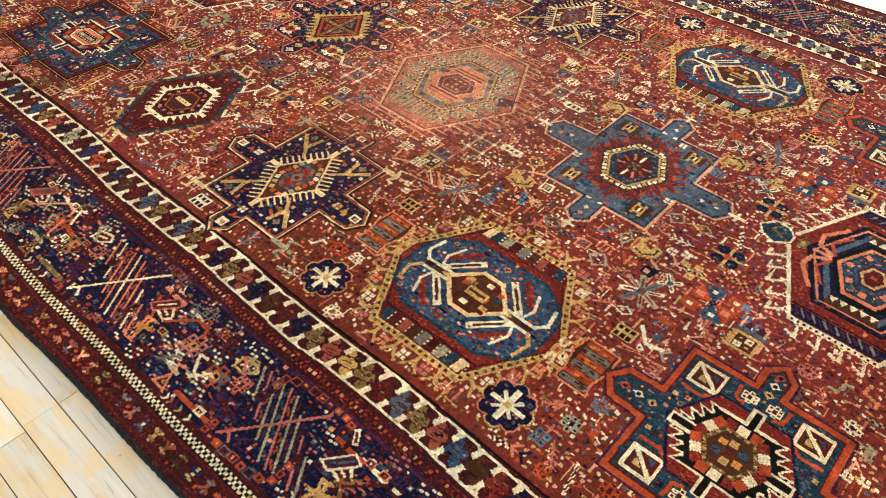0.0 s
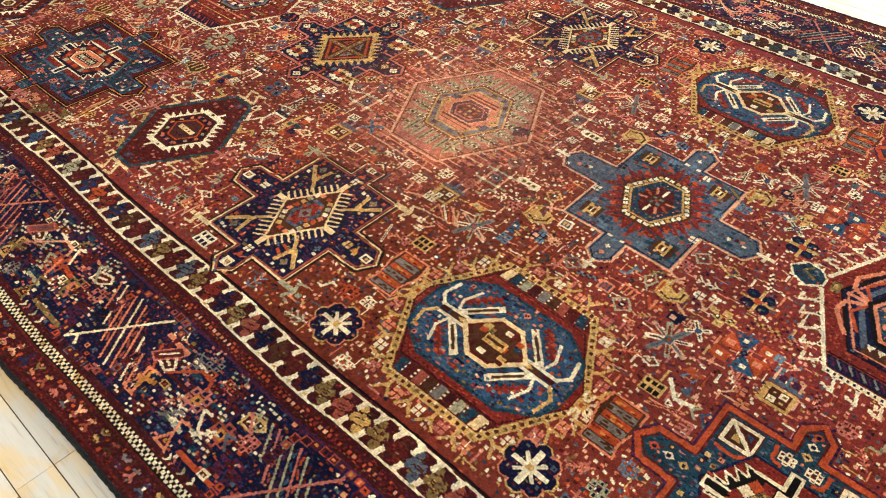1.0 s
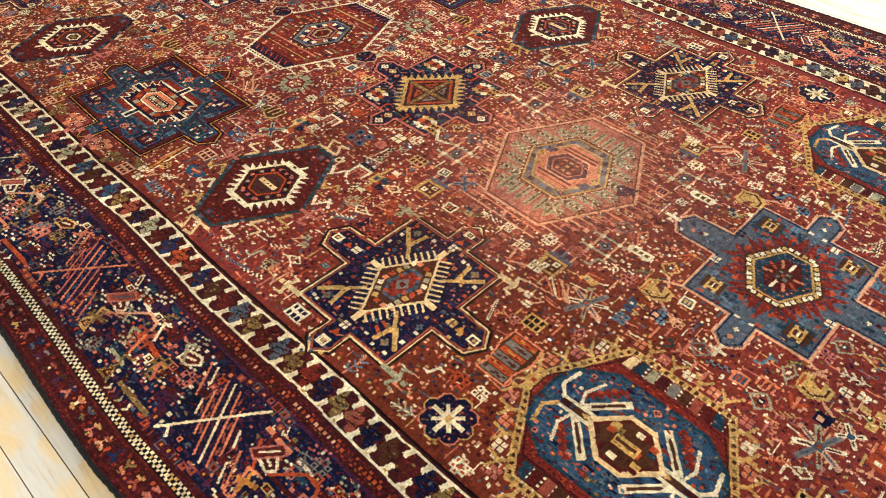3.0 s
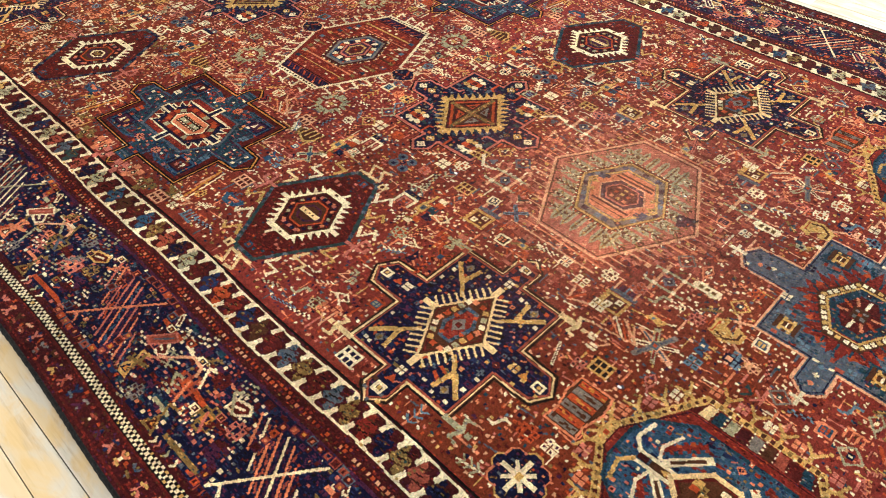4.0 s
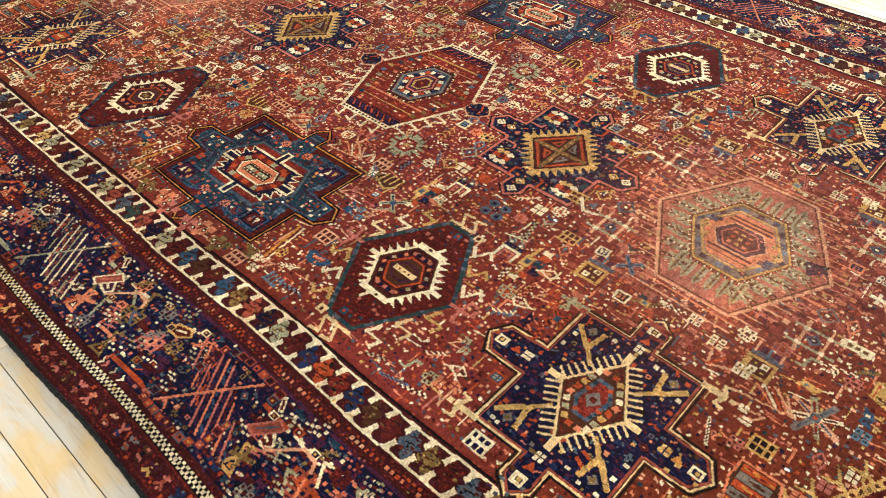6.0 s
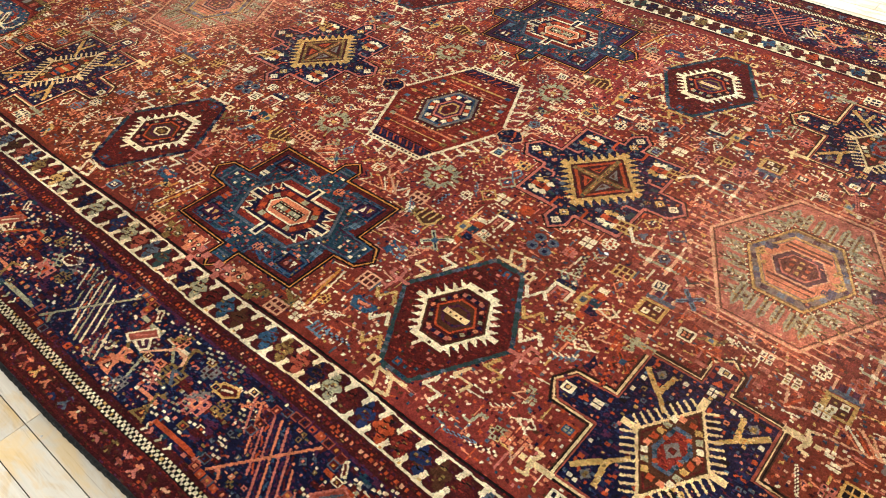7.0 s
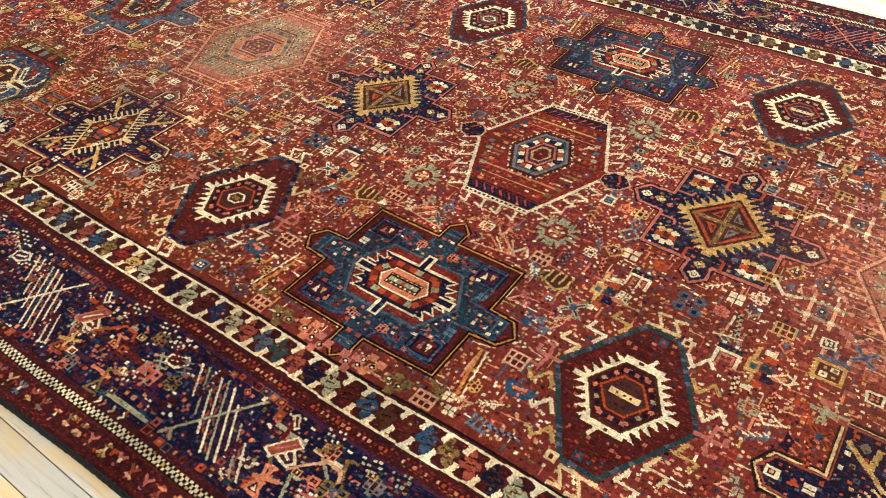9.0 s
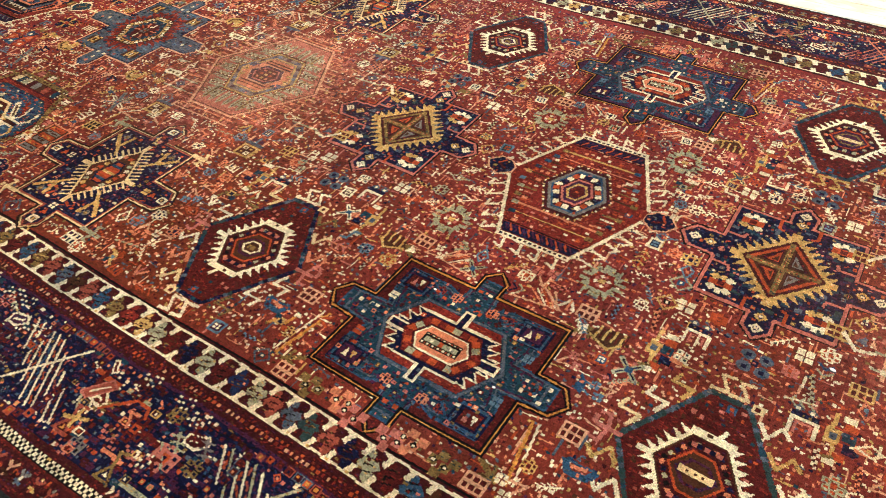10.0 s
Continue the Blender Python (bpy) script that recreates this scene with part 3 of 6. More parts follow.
    # chevrons towards the checks
    for k in range(6):
        cu, cv = u + 0.075 + 0.017 * k, v - 0.122
        pen.line([(cu - 0.008, cv - 0.009), (cu, cv), (cu - 0.008, cv + 0.009)], 0.0055, ("cream", "pink", "purple", "sage", "wine", "cream")[k])


BLOCKS = (-6.35, -5.70, -5.03, -4.35, -3.68, -2.985, -2.28, -1.612, -0.975, -0.30, 0.38)


def main_border(pen, seed, start):
    r = random.Random(seed)
    for k, x in enumerate(BLOCKS):
        for i in range(170):
            cu, cv = x + r.uniform(-0.33, 0.33), r.uniform(0.126, 0.356)
            pen.box(cu, cv, r.uniform(0.006, 0.015), r.uniform(0.004, 0.008), r.choice(("purple", "indigo", "purple", "teal", "navy", "wine", "wine")))
        for i in range(280):
            cu, cv = x + r.uniform(-0.33, 0.33), r.uniform(0.124, 0.358)
            pen.box(cu, cv, r.uniform(0.0035, 0.0065), r.uniform(0.003, 0.0045), r.choice(("cream", "pink", "rust", "purple", "deep", "slate", "red", "indigo", "salmon", "blue", "olive", "purple", "worn", "cream", "pink")))
        for i in range(34):
            dab_rows(pen, x + r.uniform(-0.33, 0.33), r.uniform(0.124, 0.338), r, r.choice((2, 3, 4)), r.choice((1, 2, 2)))
    for k, x in enumerate(BLOCKS):
        nxt = BLOCKS[k + 1] if k + 1 < len(BLOCKS) else x + 0.66
        branch(pen, (x + nxt) / 2, 0.238, r, 1 if k % 2 else -1)
    for k, x in enumerate(BLOCKS):
        lattice(pen, x + start, 0.238, LATTICE_TONES[(k * 2 + seed) % 5], r)


# -- the large motifs --
def star_flower(x, y, petal="navy", heart="cream"):
    """A navy eight-petalled star flower with a cream cross in it."""
    z = zone("star_flower", "small navy eight-petalled star with a cream cross")
    p = Pen(x, y)
    for k in range(8):
        a = math.radians(45 * k)
        u, v = 0.047 * math.cos(a), 0.047 * math.sin(a)
        p.poly([(u + 0.026 * math.cos(t), v + 0.026 * math.sin(t)) for t in [math.radians(22.5 + 45 * i) for i in range(8)]], "salmon" if k % 2 else "gold", z, True)
    for k in range(8):
        a = math.radians(45 * k)
        u, v = 0.046 * math.cos(a), 0.046 * math.sin(a)
        p.poly([(u + 0.022 * math.cos(t), v + 0.022 * math.sin(t)) for t in [math.radians(22.5 + 45 * i) for i in range(8)]], petal, z)
    p.poly([(0.03 * math.cos(t), 0.03 * math.sin(t)) for t in [math.radians(45 * i) for i in range(8)]], petal, z)
    for k in range(8):
        a = math.radians(45 * k)
        n = 0.044 if k % 2 == 0 else 0.036
        p.line([(0, 0), (n * math.cos(a), n * math.sin(a))], 0.0135 if k % 2 == 0 else 0.010, heart)
        p.box(0.058 * math.cos(a + 0.39), 0.058 * math.sin(a + 0.39), 0.0035, 0.0035, "pink")
    p.box(0, 0, 0.008, 0.008, "gold")


def flag(x, y, s):
    """A striped shield at the end of an oval medallion."""
    z = zone("striped_shield", "striped rust and grey shield shape")
    p = Pen(x, y, s, 1)
    shape = [(-0.045, -0.066), (0.045, -0.066), (0.036, -0.03), (0.050, 0.03), (0.045, 0.084), (-0.045, 0.084), (-0.055, 0.03), (-0.04, -0.03)]
    p.poly(shape, "brown", z, True)
    rr = random.Random(round(x * 50 + y * 31))
    for k, c in enumerate(("grey", "rust", "grey", "rust", "grey", "rust")):
        v = -0.050 + 0.0235 * k
        p.box(0, v, 0.036, 0.010, c)
        for i in range(6):
            p.box(rr.uniform(-0.03, 0.03), v + rr.uniform(-0.005, 0.005), 0.006, 0.003, "brown" if c == "grey" else rr.choice(("red", "amber")))
    p.line(shape, 0.0062, "salmon", True)


def beside(pts, d, grow=0.0, only=None):
    """For each side of a closed line, the same side moved outward by d and lengthened by grow at both ends."""
    out = []
    for i, ((a, b), (c, e)) in enumerate(zip(pts, pts[1:] + pts[:1])):
        n = math.hypot(c - a, e - b)
        tu, tv = (c - a) / n, (e - b) / n
        if only is None or only(tu, tv):
            out.append([(a + tv * d - tu * grow, b - tu * d - tv * grow), (c + tv * d + tu * grow, e - tu * d + tv * grow)])
    return out


def slanted(tu, tv):
    return abs(tv) > 0.2


def level(tu, tv):
    return abs(tv) <= 0.2


def four_dots(p, u, v, colour, s=0.0062):
    for a in (-1, 1):
        for b in (-1, 1):
            p.box(u + a * s * 1.25, v + b * s * 1.25, s, s, colour)


def oval(x, y, blue, red, rim_colour):
    """The blue oval with cream crab figures inside a dotted olive frame."""
    z = zone("oval_medallion", "blue oval medallion with cream crab figure in an olive frame")
    p = Pen(x, y)
    out = hexagon(0.272, 0.238, 0.138)
    p.poly(out, "red", z, True)
    p.poly([(u * 1.2, v * 1.26) for u, v in out], None, None, True)
    rr = random.Random(round(x * 100 + y * 7))
    # forks thrown out by the frame, with four dots between them
    for i, (u, v, tu, tv) in enumerate(p.along(out, 0.066)):
        nu, nv = tv, -tu
        p.line([(u, v), (u + nu * 0.036, v + nv * 0.036)], 0.0100, "gold" if i % 3 == 0 else rim_colour)
        for q in (1, -1):
            p.line([(u + nu * 0.028, v + nv * 0.028), (u + nu * 0.056 + q * tu * 0.022, v + nv * 0.056 + q * tv * 0.022)], 0.0080, "gold" if i % 3 == 0 else rim_colour)
        four_dots(p, u + tu * 0.033 + nu * 0.033, v + tv * 0.033 + nv * 0.033, ("salmon", "cream", "pink")[i % 3])
    p.line(out, 0.021, rim_colour, True)
    p.spots(out, 0.0205, 0.0048, ["brown", "deep", "brown", "olive"], True)
    # side panels
    for s in (1, -1):
        p.poly([(-0.132, s * 0.226), (0.132, s * 0.226), (0.160, s * 0.182), (-0.160, s * 0.182)], "deep")
        tones = ("butter", "teal", "sage", "wine", "grey", "brown", "worn", "deep", "teal")
        for k in range(-4, 5):
            p.poly([(0.031 * k - 0.0125, s * 0.184), (0.031 * k + 0.0125, s * 0.184), (0.029 * k + 0.011, s * 0.225), (0.029 * k - 0.014, s * 0.225)], tones[(k * s + 4) % 9])
            for q in range(4):
                p.box(0.031 * k + 0.0145, s * (0.190 + 0.013 * q), 0.002, 0.003, "cream")
    ring = [(-0.246, -0.03), (-0.15, -0.178), (0.15, -0.178), (0.246, -0.03), (0.246, 0.03), (0.15, 0.178), (-0.15, 0.178), (-0.246, 0.03)]
    p.poly(ring, red)
    p.line(ring, 0.005, "wine", True)
    body = [(-0.225, -0.04), (-0.205, -0.095), (-0.12, -0.152), (0.12, -0.152), (0.205, -0.095), (0.225, -0.04), (0.225, 0.04), (0.205, 0.095), (0.12, 0.152), (-0.12, 0.152), (-0.205, 0.095), (-0.225, 0.04)]
    p.poly(body, blue)
    for k in range(260):
        a = rr.uniform(0, 6.28)
        q = rr.uniform(0.3, 0.97)
        p.box(0.218 * q * math.cos(a), 0.148 * q * math.sin(a), rr.uniform(0.004, 0.013), rr.uniform(0.003, 0.006), rr.choice(("teal", blue, "navy", blue, "teal", "indigo", red, "slate")))
    p.line(body, 0.010, "teal", True)
    hexa = hexagon(0.098, 0.072, 0.03)
    # red zigzag bands and cream bars parallel to the slanted sides
    for seg in beside(hexa, 0.064, 0.0, slanted):
        p.line(seg, 0.022, red)
        p.spots(seg, 0.022, 0.006, [blue, "teal"], False, -0.009)
        p.spots(seg, 0.016, 0.0055, [red, "rust"], False, 0.012)
    for seg in beside(hexa, 0.033, 0.002, slanted):
        p.line(seg, 0.021, "cream")
        (a, b), (c, d) = seg
        p.line([(a + (c - a) * 0.14, b + (d - b) * 0.14), (a + (c - a) * 0.86, b + (d - b) * 0.86)], 0.0085, "brown")
    for k in range(26):
        a = rr.uniform(0, 6.28)
        q = rr.uniform(0.72, 0.96)
        p.box(0.21 * q * math.cos(a), 0.14 * q * math.sin(a), 0.0045, 0.004, rr.choice(("sky", "cream", "rust", "salmon", "sky")))
    # crab arms at both ends
    for s in (1, -1):
        for q in (1, -1):
            p.line([(s * 0.085, q * 0.014), (s * 0.185, q * 0.014)], 0.0080, "cream")
            p.line([(s * 0.135, q * 0.014), (s * 0.148, q * 0.055), (s * 0.128, q * 0.105)], 0.0080, "cream")
            p.line([(s * 0.178, q * 0.012), (s * 0.203, q * 0.040), (s * 0.192, q * 0.092)], 0.0100, "cream" if q > 0 else "gold")
        p.box(s * 0.125, 0, 0.022, 0.009, "brown")
        p.poly([(s * 0.105, -0.008), (s * 0.122, 0.0), (s * 0.105, 0.008)], "gold")
        p.box(s * 0.165, 0, 0.014, 0.008, "wine")
    p.poly(hexa, "deep")
    p.line(hexa, 0.0125, "butter", True)
    p.poly([(u * 0.8, v * 0.8) for u, v in hexa], "brown")
    for k in range(14):
        p.box(rr.uniform(-0.055, 0.055), rr.uniform(-0.045, 0.045), 0.009, 0.008, rr.choice(("deep", "rust", "brown", "olive")))
    p.box(0, 0, 0.032, 0.015, "gold")
    p.box(0, 0.0, 0.026, 0.004, "brown")
    for u, v, c in ((-0.045, 0.03, "gold"), (0.045, -0.03, "gold"), (0.01, 0.043, "cream"), (-0.01, -0.043, "cream"), (0.055, 0.02, "teal")):
        p.box(u, v, 0.010, 0.008, c)
    # spiky sprig between the oval and the shield
    for s in (1, -1):
        for k in range(7):
            a = math.radians(-105 + 35 * k)
            p.line([(s * 0.262, 0), (s * (0.262 + 0.036 * math.cos(a)), 0.042 * math.sin(a))], 0.008, "gold" if s < 0 else "cream")
        p.box(s * 0.262, 0, 0.014, 0.014, "gold")
        p.box(s * 0.262, 0, 0.006, 0.006, "rust")
    flag(x + 0.345, y, 1)
    flag(x - 0.345, y, -1)


def sprig(p, u, v, a, b, colour):
    """A small forked sprig at a corner, pointing along (a, b)."""
    p.line([(u, v), (u + 0.045 * a, v + 0.045 * b)], 0.014, colour)
    p.line([(u + 0.03 * a - 0.022 * b, v + 0.03 * b + 0.022 * a), (u + 0.052 * a, v + 0.052 * b), (u + 0.03 * a + 0.022 * b, v + 0.03 * b - 0.022 * a)], 0.009, colour)
    p.box(u + 0.062 * a, v + 0.062 * b, 0.007, 0.007, colour)


def comb_star(x, y, seed):
    """The navy tabbed block with a cream combed diamond."""
    z = zone("comb_star_medallion", "navy cross-shaped medallion with a combed cream diamond")
    p = Pen(x, y)
    r = random.Random(seed)
    shape = tabbed(0.164, 0.210, 0.300, 0.312, 0.048)
    p.poly(grown(shape, 0.016), "brown", z, True)
    p.poly(shape, "navy", z)
    p.line(grown(shape, 0.012), 0.005, "black", True)
    p.line(grown(shape, 0.006), 0.0052, "butter", True)
    p.line(grown(shape, -0.001), 0.0055, "worn", True)
    for k in range(60):
        u, v = r.uniform(-0.15, 0.15), r.uniform(-0.2, 0.2)
        p.box(u, v, 0.005, 0.0045, r.choice(("cream", "rust", "grey", "sky", "rust", "gold", "purple", "purple", "teal")))
    for k in range(70):
        p.box(r.uniform(-0.155, 0.155), r.uniform(-0.205, 0.205), r.uniform(0.005, 0.013), r.uniform(0.004, 0.008), r.choice(("indigo", "black", "purple", "navy")))
    for k in range(40):
        q = r.uniform(0.17, 0.3)
        u, v = (r.choice((-1, 1)) * q, r.uniform(-0.04, 0.04)) if k % 2 else (r.uniform(-0.04, 0.04), r.choice((-1, 1)) * (q + 0.03))
        p.box(u, v, 0.0055, 0.0048, r.choice(("indigo", "purple", "rust", "slate", "gold", "brown")))
    for k in range(12):
        u, v = r.uniform(-0.14, 0.14), r.choice((-1, 1)) * r.uniform(0.13, 0.2)
        p.line([(u, v), (u + r.uniform(-0.03, 0.03), v + r.uniform(-0.02, 0.02))], 0.009, r.choice(("rust", "rust", "purple", "olive")))
    for a, b in ((1, 0), (-1, 0), (0, 1), (0, -1)):
        u, v = a * 0.268, b * 0.272
        p.box(u, v, 0.016, 0.0145, "cream")
        p.box(u, v, 0.0085, 0.0075, "navy")
        p.box(u, v, 0.005, 0.005, "gold")
        u, v = a * 0.222, b * 0.232
        p.poly([(u - 0.014, v - 0.012), (u + 0.014, v - 0.008), (u, v + 0.014)], r.choice(("amber", "rust", "purple")))
        u, v = a * 0.19, b * 0.20
        four_dots(p, u, v, r.choice(("cream", "gold")), 0.0055)
    for a in (1, -1):
        for b in (1, -1):
            p.line([(a * 0.062, b * 0.078), (a * 0.108, b * 0.128)], 0.0115, "gold")
            p.line([(a * 0.104, b * 0.120), (a * 0.150, b * 0.166)], 0.0145, "gold")
            p.line([(a * 0.096, b * 0.118), (a * 0.086, b * 0.178)], 0.0135, "gold")
            p.diamond(a * 0.115, b * 0.168, 0.014, 0.016, "grey")
            p.box(a * 0.115, b * 0.168, 0.006, 0.008, "olive")
            for du, dv in ((0.14, 0.19), (0.145, 0.135), (0.06, 0.18), (0.15, 0.09)):
                p.box(a * du, b * dv, 0.006, 0.0055, r.choice(("cream", "cream", "rust")))
    d = [(0.088, 0.0), (0.004, 0.140), (-0.088, 0.0), (-0.004, -0.145)]
    tone = "butter" if seed % 3 else "gold"
    for u, v, tu, tv in p.along(d, 0.0185):
        p.line([(u, v), (u + tv * 0.035, v - tu * 0.035)], 0.0062, tone)
        p.box(u + tv * 0.034, v - tu * 0.034, 0.0032, 0.0032, tone)
    p.poly(d, "brown")
    p.line(d, 0.0066, "butter", True)
    for a, b in ((0, 1), (0, -1), (1, 0), (-1, 0)):
        p.box(a * 0.106, b * 0.158, 0.021 if a else 0.0095, 0.0090 if a else 0.017, "butter")
    p.line([(u * 0.84, v * 0.84) for u, v in d], 0.005, "deep", True)
    ring = [(0.034, 0.016), (0.012, 0.056), (-0.020, 0.056), (-0.034, -0.016), (-0.012, -0.056), (0.020, -0.056)]
    p.spots([(u * 1.62, v * 1.55) for u, v in ring], 0.024, 0.0080, ["cream", "sage", "gold", "rust", "salmon"])
    if seed % 3 == 2:
        p.poly(ring, "rust")
        for k in range(-3, 4):
            p.box(0.0, 0.017 * k, 0.034 - 0.004 * abs(k), 0.0065, ("rust", "blue", "rust", "gold", "rust", "blue", "rust")[k + 3])
        p.line(ring, 0.007, "navy", True)
    else:
        p.poly(ring, "red")
        p.line(ring, 0.011, "slate", True)
        p.spots(ring, 0.026, 0.0055, ["teal", "rust", "blue"])
        p.diamond(0, 0, 0.022, 0.026, "grey")
        p.box(0, 0, 0.008, 0.007, "deep")
    for a in (1, -1):
        for b in (1, -1):
            c = "sage" if a * b < 0 else "butter"
            u, v = a * 0.172, b * 0.218
            p.poly([(u - a * 0.01, v - 0.0085), (u + a * 0.055, v - 0.0085), (u + a * 0.055, v + 0.0085), (u - a * 0.01, v + 0.0085)], c, z, True)
            p.line([(u + a * 0.036, v - 0.030), (u + a * 0.050, v), (u + a * 0.036, v + 0.030)], 0.0105, c)
            p.line([(u + a * 0.036, v - 0.030), (u + a * 0.058, v - 0.034)], 0.008, c)
            p.line([(u + a * 0.036, v + 0.030), (u + a * 0.058, v + 0.034)], 0.008, c)
            p.box(u + a * 0.068, v, 0.008, 0.0065, c)
            p.poly([(u, v - 0.042), (u + a * 0.08, v - 0.042), (u + a * 0.08, v + 0.042), (u, v + 0.042)], None, None, True)


def z_hook(p, u, v, tu, tv, colour, s=1.0, flip=1):
    """A Z-shaped hook standing on a side with tangent (tu, tv)."""
    nu, nv = tv, -tu
    q = flip * s
    a = (u + tu * 0.040 * q + nu * 0.004, v + tv * 0.040 * q + nv * 0.004)
    b = (u + nu * 0.008, v + nv * 0.008)
    c = (u + nu * 0.052 * s + tu * 0.026 * q, v + nv * 0.052 * s + tv * 0.026 * q)
    d = (c[0] - tu * 0.030 * q + nu * 0.006, c[1] - tv * 0.030 * q + nv * 0.006)
    p.line([a, b], 0.0105, colour)
    p.line([b, c], 0.0085, colour)
    p.line([c, d], 0.0100, colour)


def jag_diamond(x, y, seed):
    """A dark-lined hexagon with hooks round a cream toothed hexagon."""
    z = zone("toothed_diamond_medallion", "dark red hexagon with cream teeth and hooked outline")
    p = Pen(x, y)
    r = random.Random(seed)
    out = hexagon(0.180, 0.232, 0.046)
    p.poly([(u * 1.42, v * 1.34) for u, v in out], None, z, True)
    line = ("green", "teal", "navy", "teal")[seed % 4]
    p.poly(out, "deep", z)
    n = 0
    hook_tones = ("gold", "cream", "butter", "gold", "cream") if seed < 2 else ("cream", "salmon", "butter", "olive", "cream")
    for seg in beside(out, 0.010, -0.016, slanted):
        for u, v, tu, tv in p.along(seg, 0.078, False):
            z_hook(p, u - tu * 0.02, v - tv * 0.02, tu, tv, hook_tones[(n + seed) % 5])
            n += 1
    for seg in beside(out, 0.010, 0.0, level):
        for u, v, tu, tv in p.along(seg, 0.06, False):
            z_hook(p, u - tu * 0.012, v, tu, tv, hook_tones[(n + seed) % 5])
    # the outline: uneven dark knots with lighter flecks
    for u, v, tu, tv in p.along(out, 0.012):
        h, c = r.uniform(0.0052, 0.0078), r.choice((line, line, line, "green", "slate", "teal"))
        p.poly([(u - tu * 0.0075 - tv * h, v - tv * 0.0075 + tu * h), (u + tu * 0.0075 - tv * h, v + tv * 0.0075 + tu * h), (u + tu * 0.0075 + tv * h, v + tv * 0.0075 - tu * h), (u - tu * 0.0075 + tv * h, v - tv * 0.0075 - tu * h)], c)
    for seg in beside(out, -0.026, -0.02, level):
        p.spots(seg, 0.027, 0.0115, ["blue", "deep", "teal", "rust"], False)
        p.spots(seg, 0.027, 0.0045, ["rust", "teal", "deep"], False)
    for k in range(260):
        u, v = r.uniform(-0.16, 0.16), r.uniform(-0.21, 0.21)
        if abs(u) / 0.18 + abs(v) / 0.33 < 0.9:
            p.box(u, v, r.uniform(0.003, 0.006), r.uniform(0.0028, 0.0045), r.choice(("red", "rust", "red", "wine", "brown", "wine", "teal", "red", "brown", "worn", "purple", "pink")))
    hx = hexagon(0.101, 0.104, 0.040)
    for seg in beside(hx, 0.0, 0.0, slanted):
        p.teeth(seg, 0.032, 0.0235, "ivory", False, 0.40)
    p.line(hx, 0.0085, "ivory", True)
    for s in (1, -1):
        p.box(0.004 * s, s * 0.108, 0.052, 0.0105, "ivory")
        p.line([(0.012 * s, s * 0.112), (0.024 * s, s * 0.140)], 0.010, "ivory")
        p.box(-0.006 * s, s * 0.110, 0.0055, 0.005, "brown")
        for k in (0, 1):
            p.box((-0.04 - 0.02 * k) * s, s * (0.150 + 0.006 * k), 0.0055, 0.005, "pink")
        p.box(s * 0.116, 0, 0.018, 0.0085, "ivory")
    ins = [(u * 0.93, v * 0.92) for u, v in hx]
    p.poly(ins, "wine")
    p.line(ins, 0.005, "brown", True)
    mid = [(u * 0.76, v * 0.72) for u, v in hx]
    p.spots(mid, 0.0190, 0.0058, ["salmon", "navy", "sage", "black"])
    for s in (1, -1):
        for k in range(-2, 3):
            p.box(0.0145 * k, s * 0.073, 0.0068, 0.0068, "navy" if k % 2 else ("sage" if seed % 2 else "pink"))
    core = [(u * 0.60, v * 0.52) for u, v in hx]
    p.poly(core, "purple" if seed % 2 else "brown")
    p.line(core, 0.0058, "rust", True)
    p.line([(u * 0.44, v * 0.30) for u, v in hx], 0.0075, ("purple", "olive")[seed % 2], True)
    if seed < 2:
        p.box(0, 0, 0.038, 0.0088, "butter")
        for k in (-1, 0, 1):
            p.box(0.018 * k, 0.001, 0.003, 0.0025, "brown")
    else:
        p.line(hexagon(0.030, 0.022, 0.014), 0.006, "cream", True)
        p.box(0, 0, 0.012, 0.008, "olive")
    for a in (1, -1):
        u = a * 0.186
        p.line([(u - a * 0.012, 0), (u + a * 0.044, 0.002)], 0.012, "pink")
        for b in (1, -1):
            p.line([(u + a * 0.018, 0), (u + a * 0.026, b * 0.042)], 0.010, "pink")
            p.line([(u + a * 0.026, b * 0.042), (u + a * 0.048, b * 0.036)], 0.009, "pink")
        p.box(u + a * 0.054, 0.014, 0.006, 0.012, "pink")
        p.box(0.062 * a, a * 0.240, 0.014, 0.013, "butter")
        p.box(0.062 * a, a * 0.240, 0.006, 0.006, "deep")


def bar_star(p, a, b, f, ground, dark):
    """A white zigzag outline with four outlined bars, on a dark ground."""
    hx = hexagon(a, b, f)
    for seg in beside(hx, 0, 0, slanted):
        p.teeth(seg, 0.034, 0.030, "cream", False, 0.5)
        p.teeth(beside([seg[0], seg[1]], -0.010)[0], 0.034, 0.030, dark, False, 0.42)
    p.poly(hx, dark)
    for s in (1, -1):
        p.line([(-f - 0.004, s * b), (f + 0.004, s * b)], 0.0075, "cream")
        p.box(s * (a + 0.002), 0.0, 0.030, 0.0165, "cream")
        p.box(s * (a - 0.014), 0.0, 0.040, 0.0095, dark)
        p.box(0.006 * s, s * (b + 0.024), 0.0150, 0.027, "cream")
        p.box(0.006 * s, s * (b + 0.018), 0.0080, 0.027, dark)


def corner_hook(p, u, v, a, b, colour):
    p.line([(u, v), (u - a * 0.05, v), (u - a * 0.05, v - b * 0.028)], 0.008, colour)


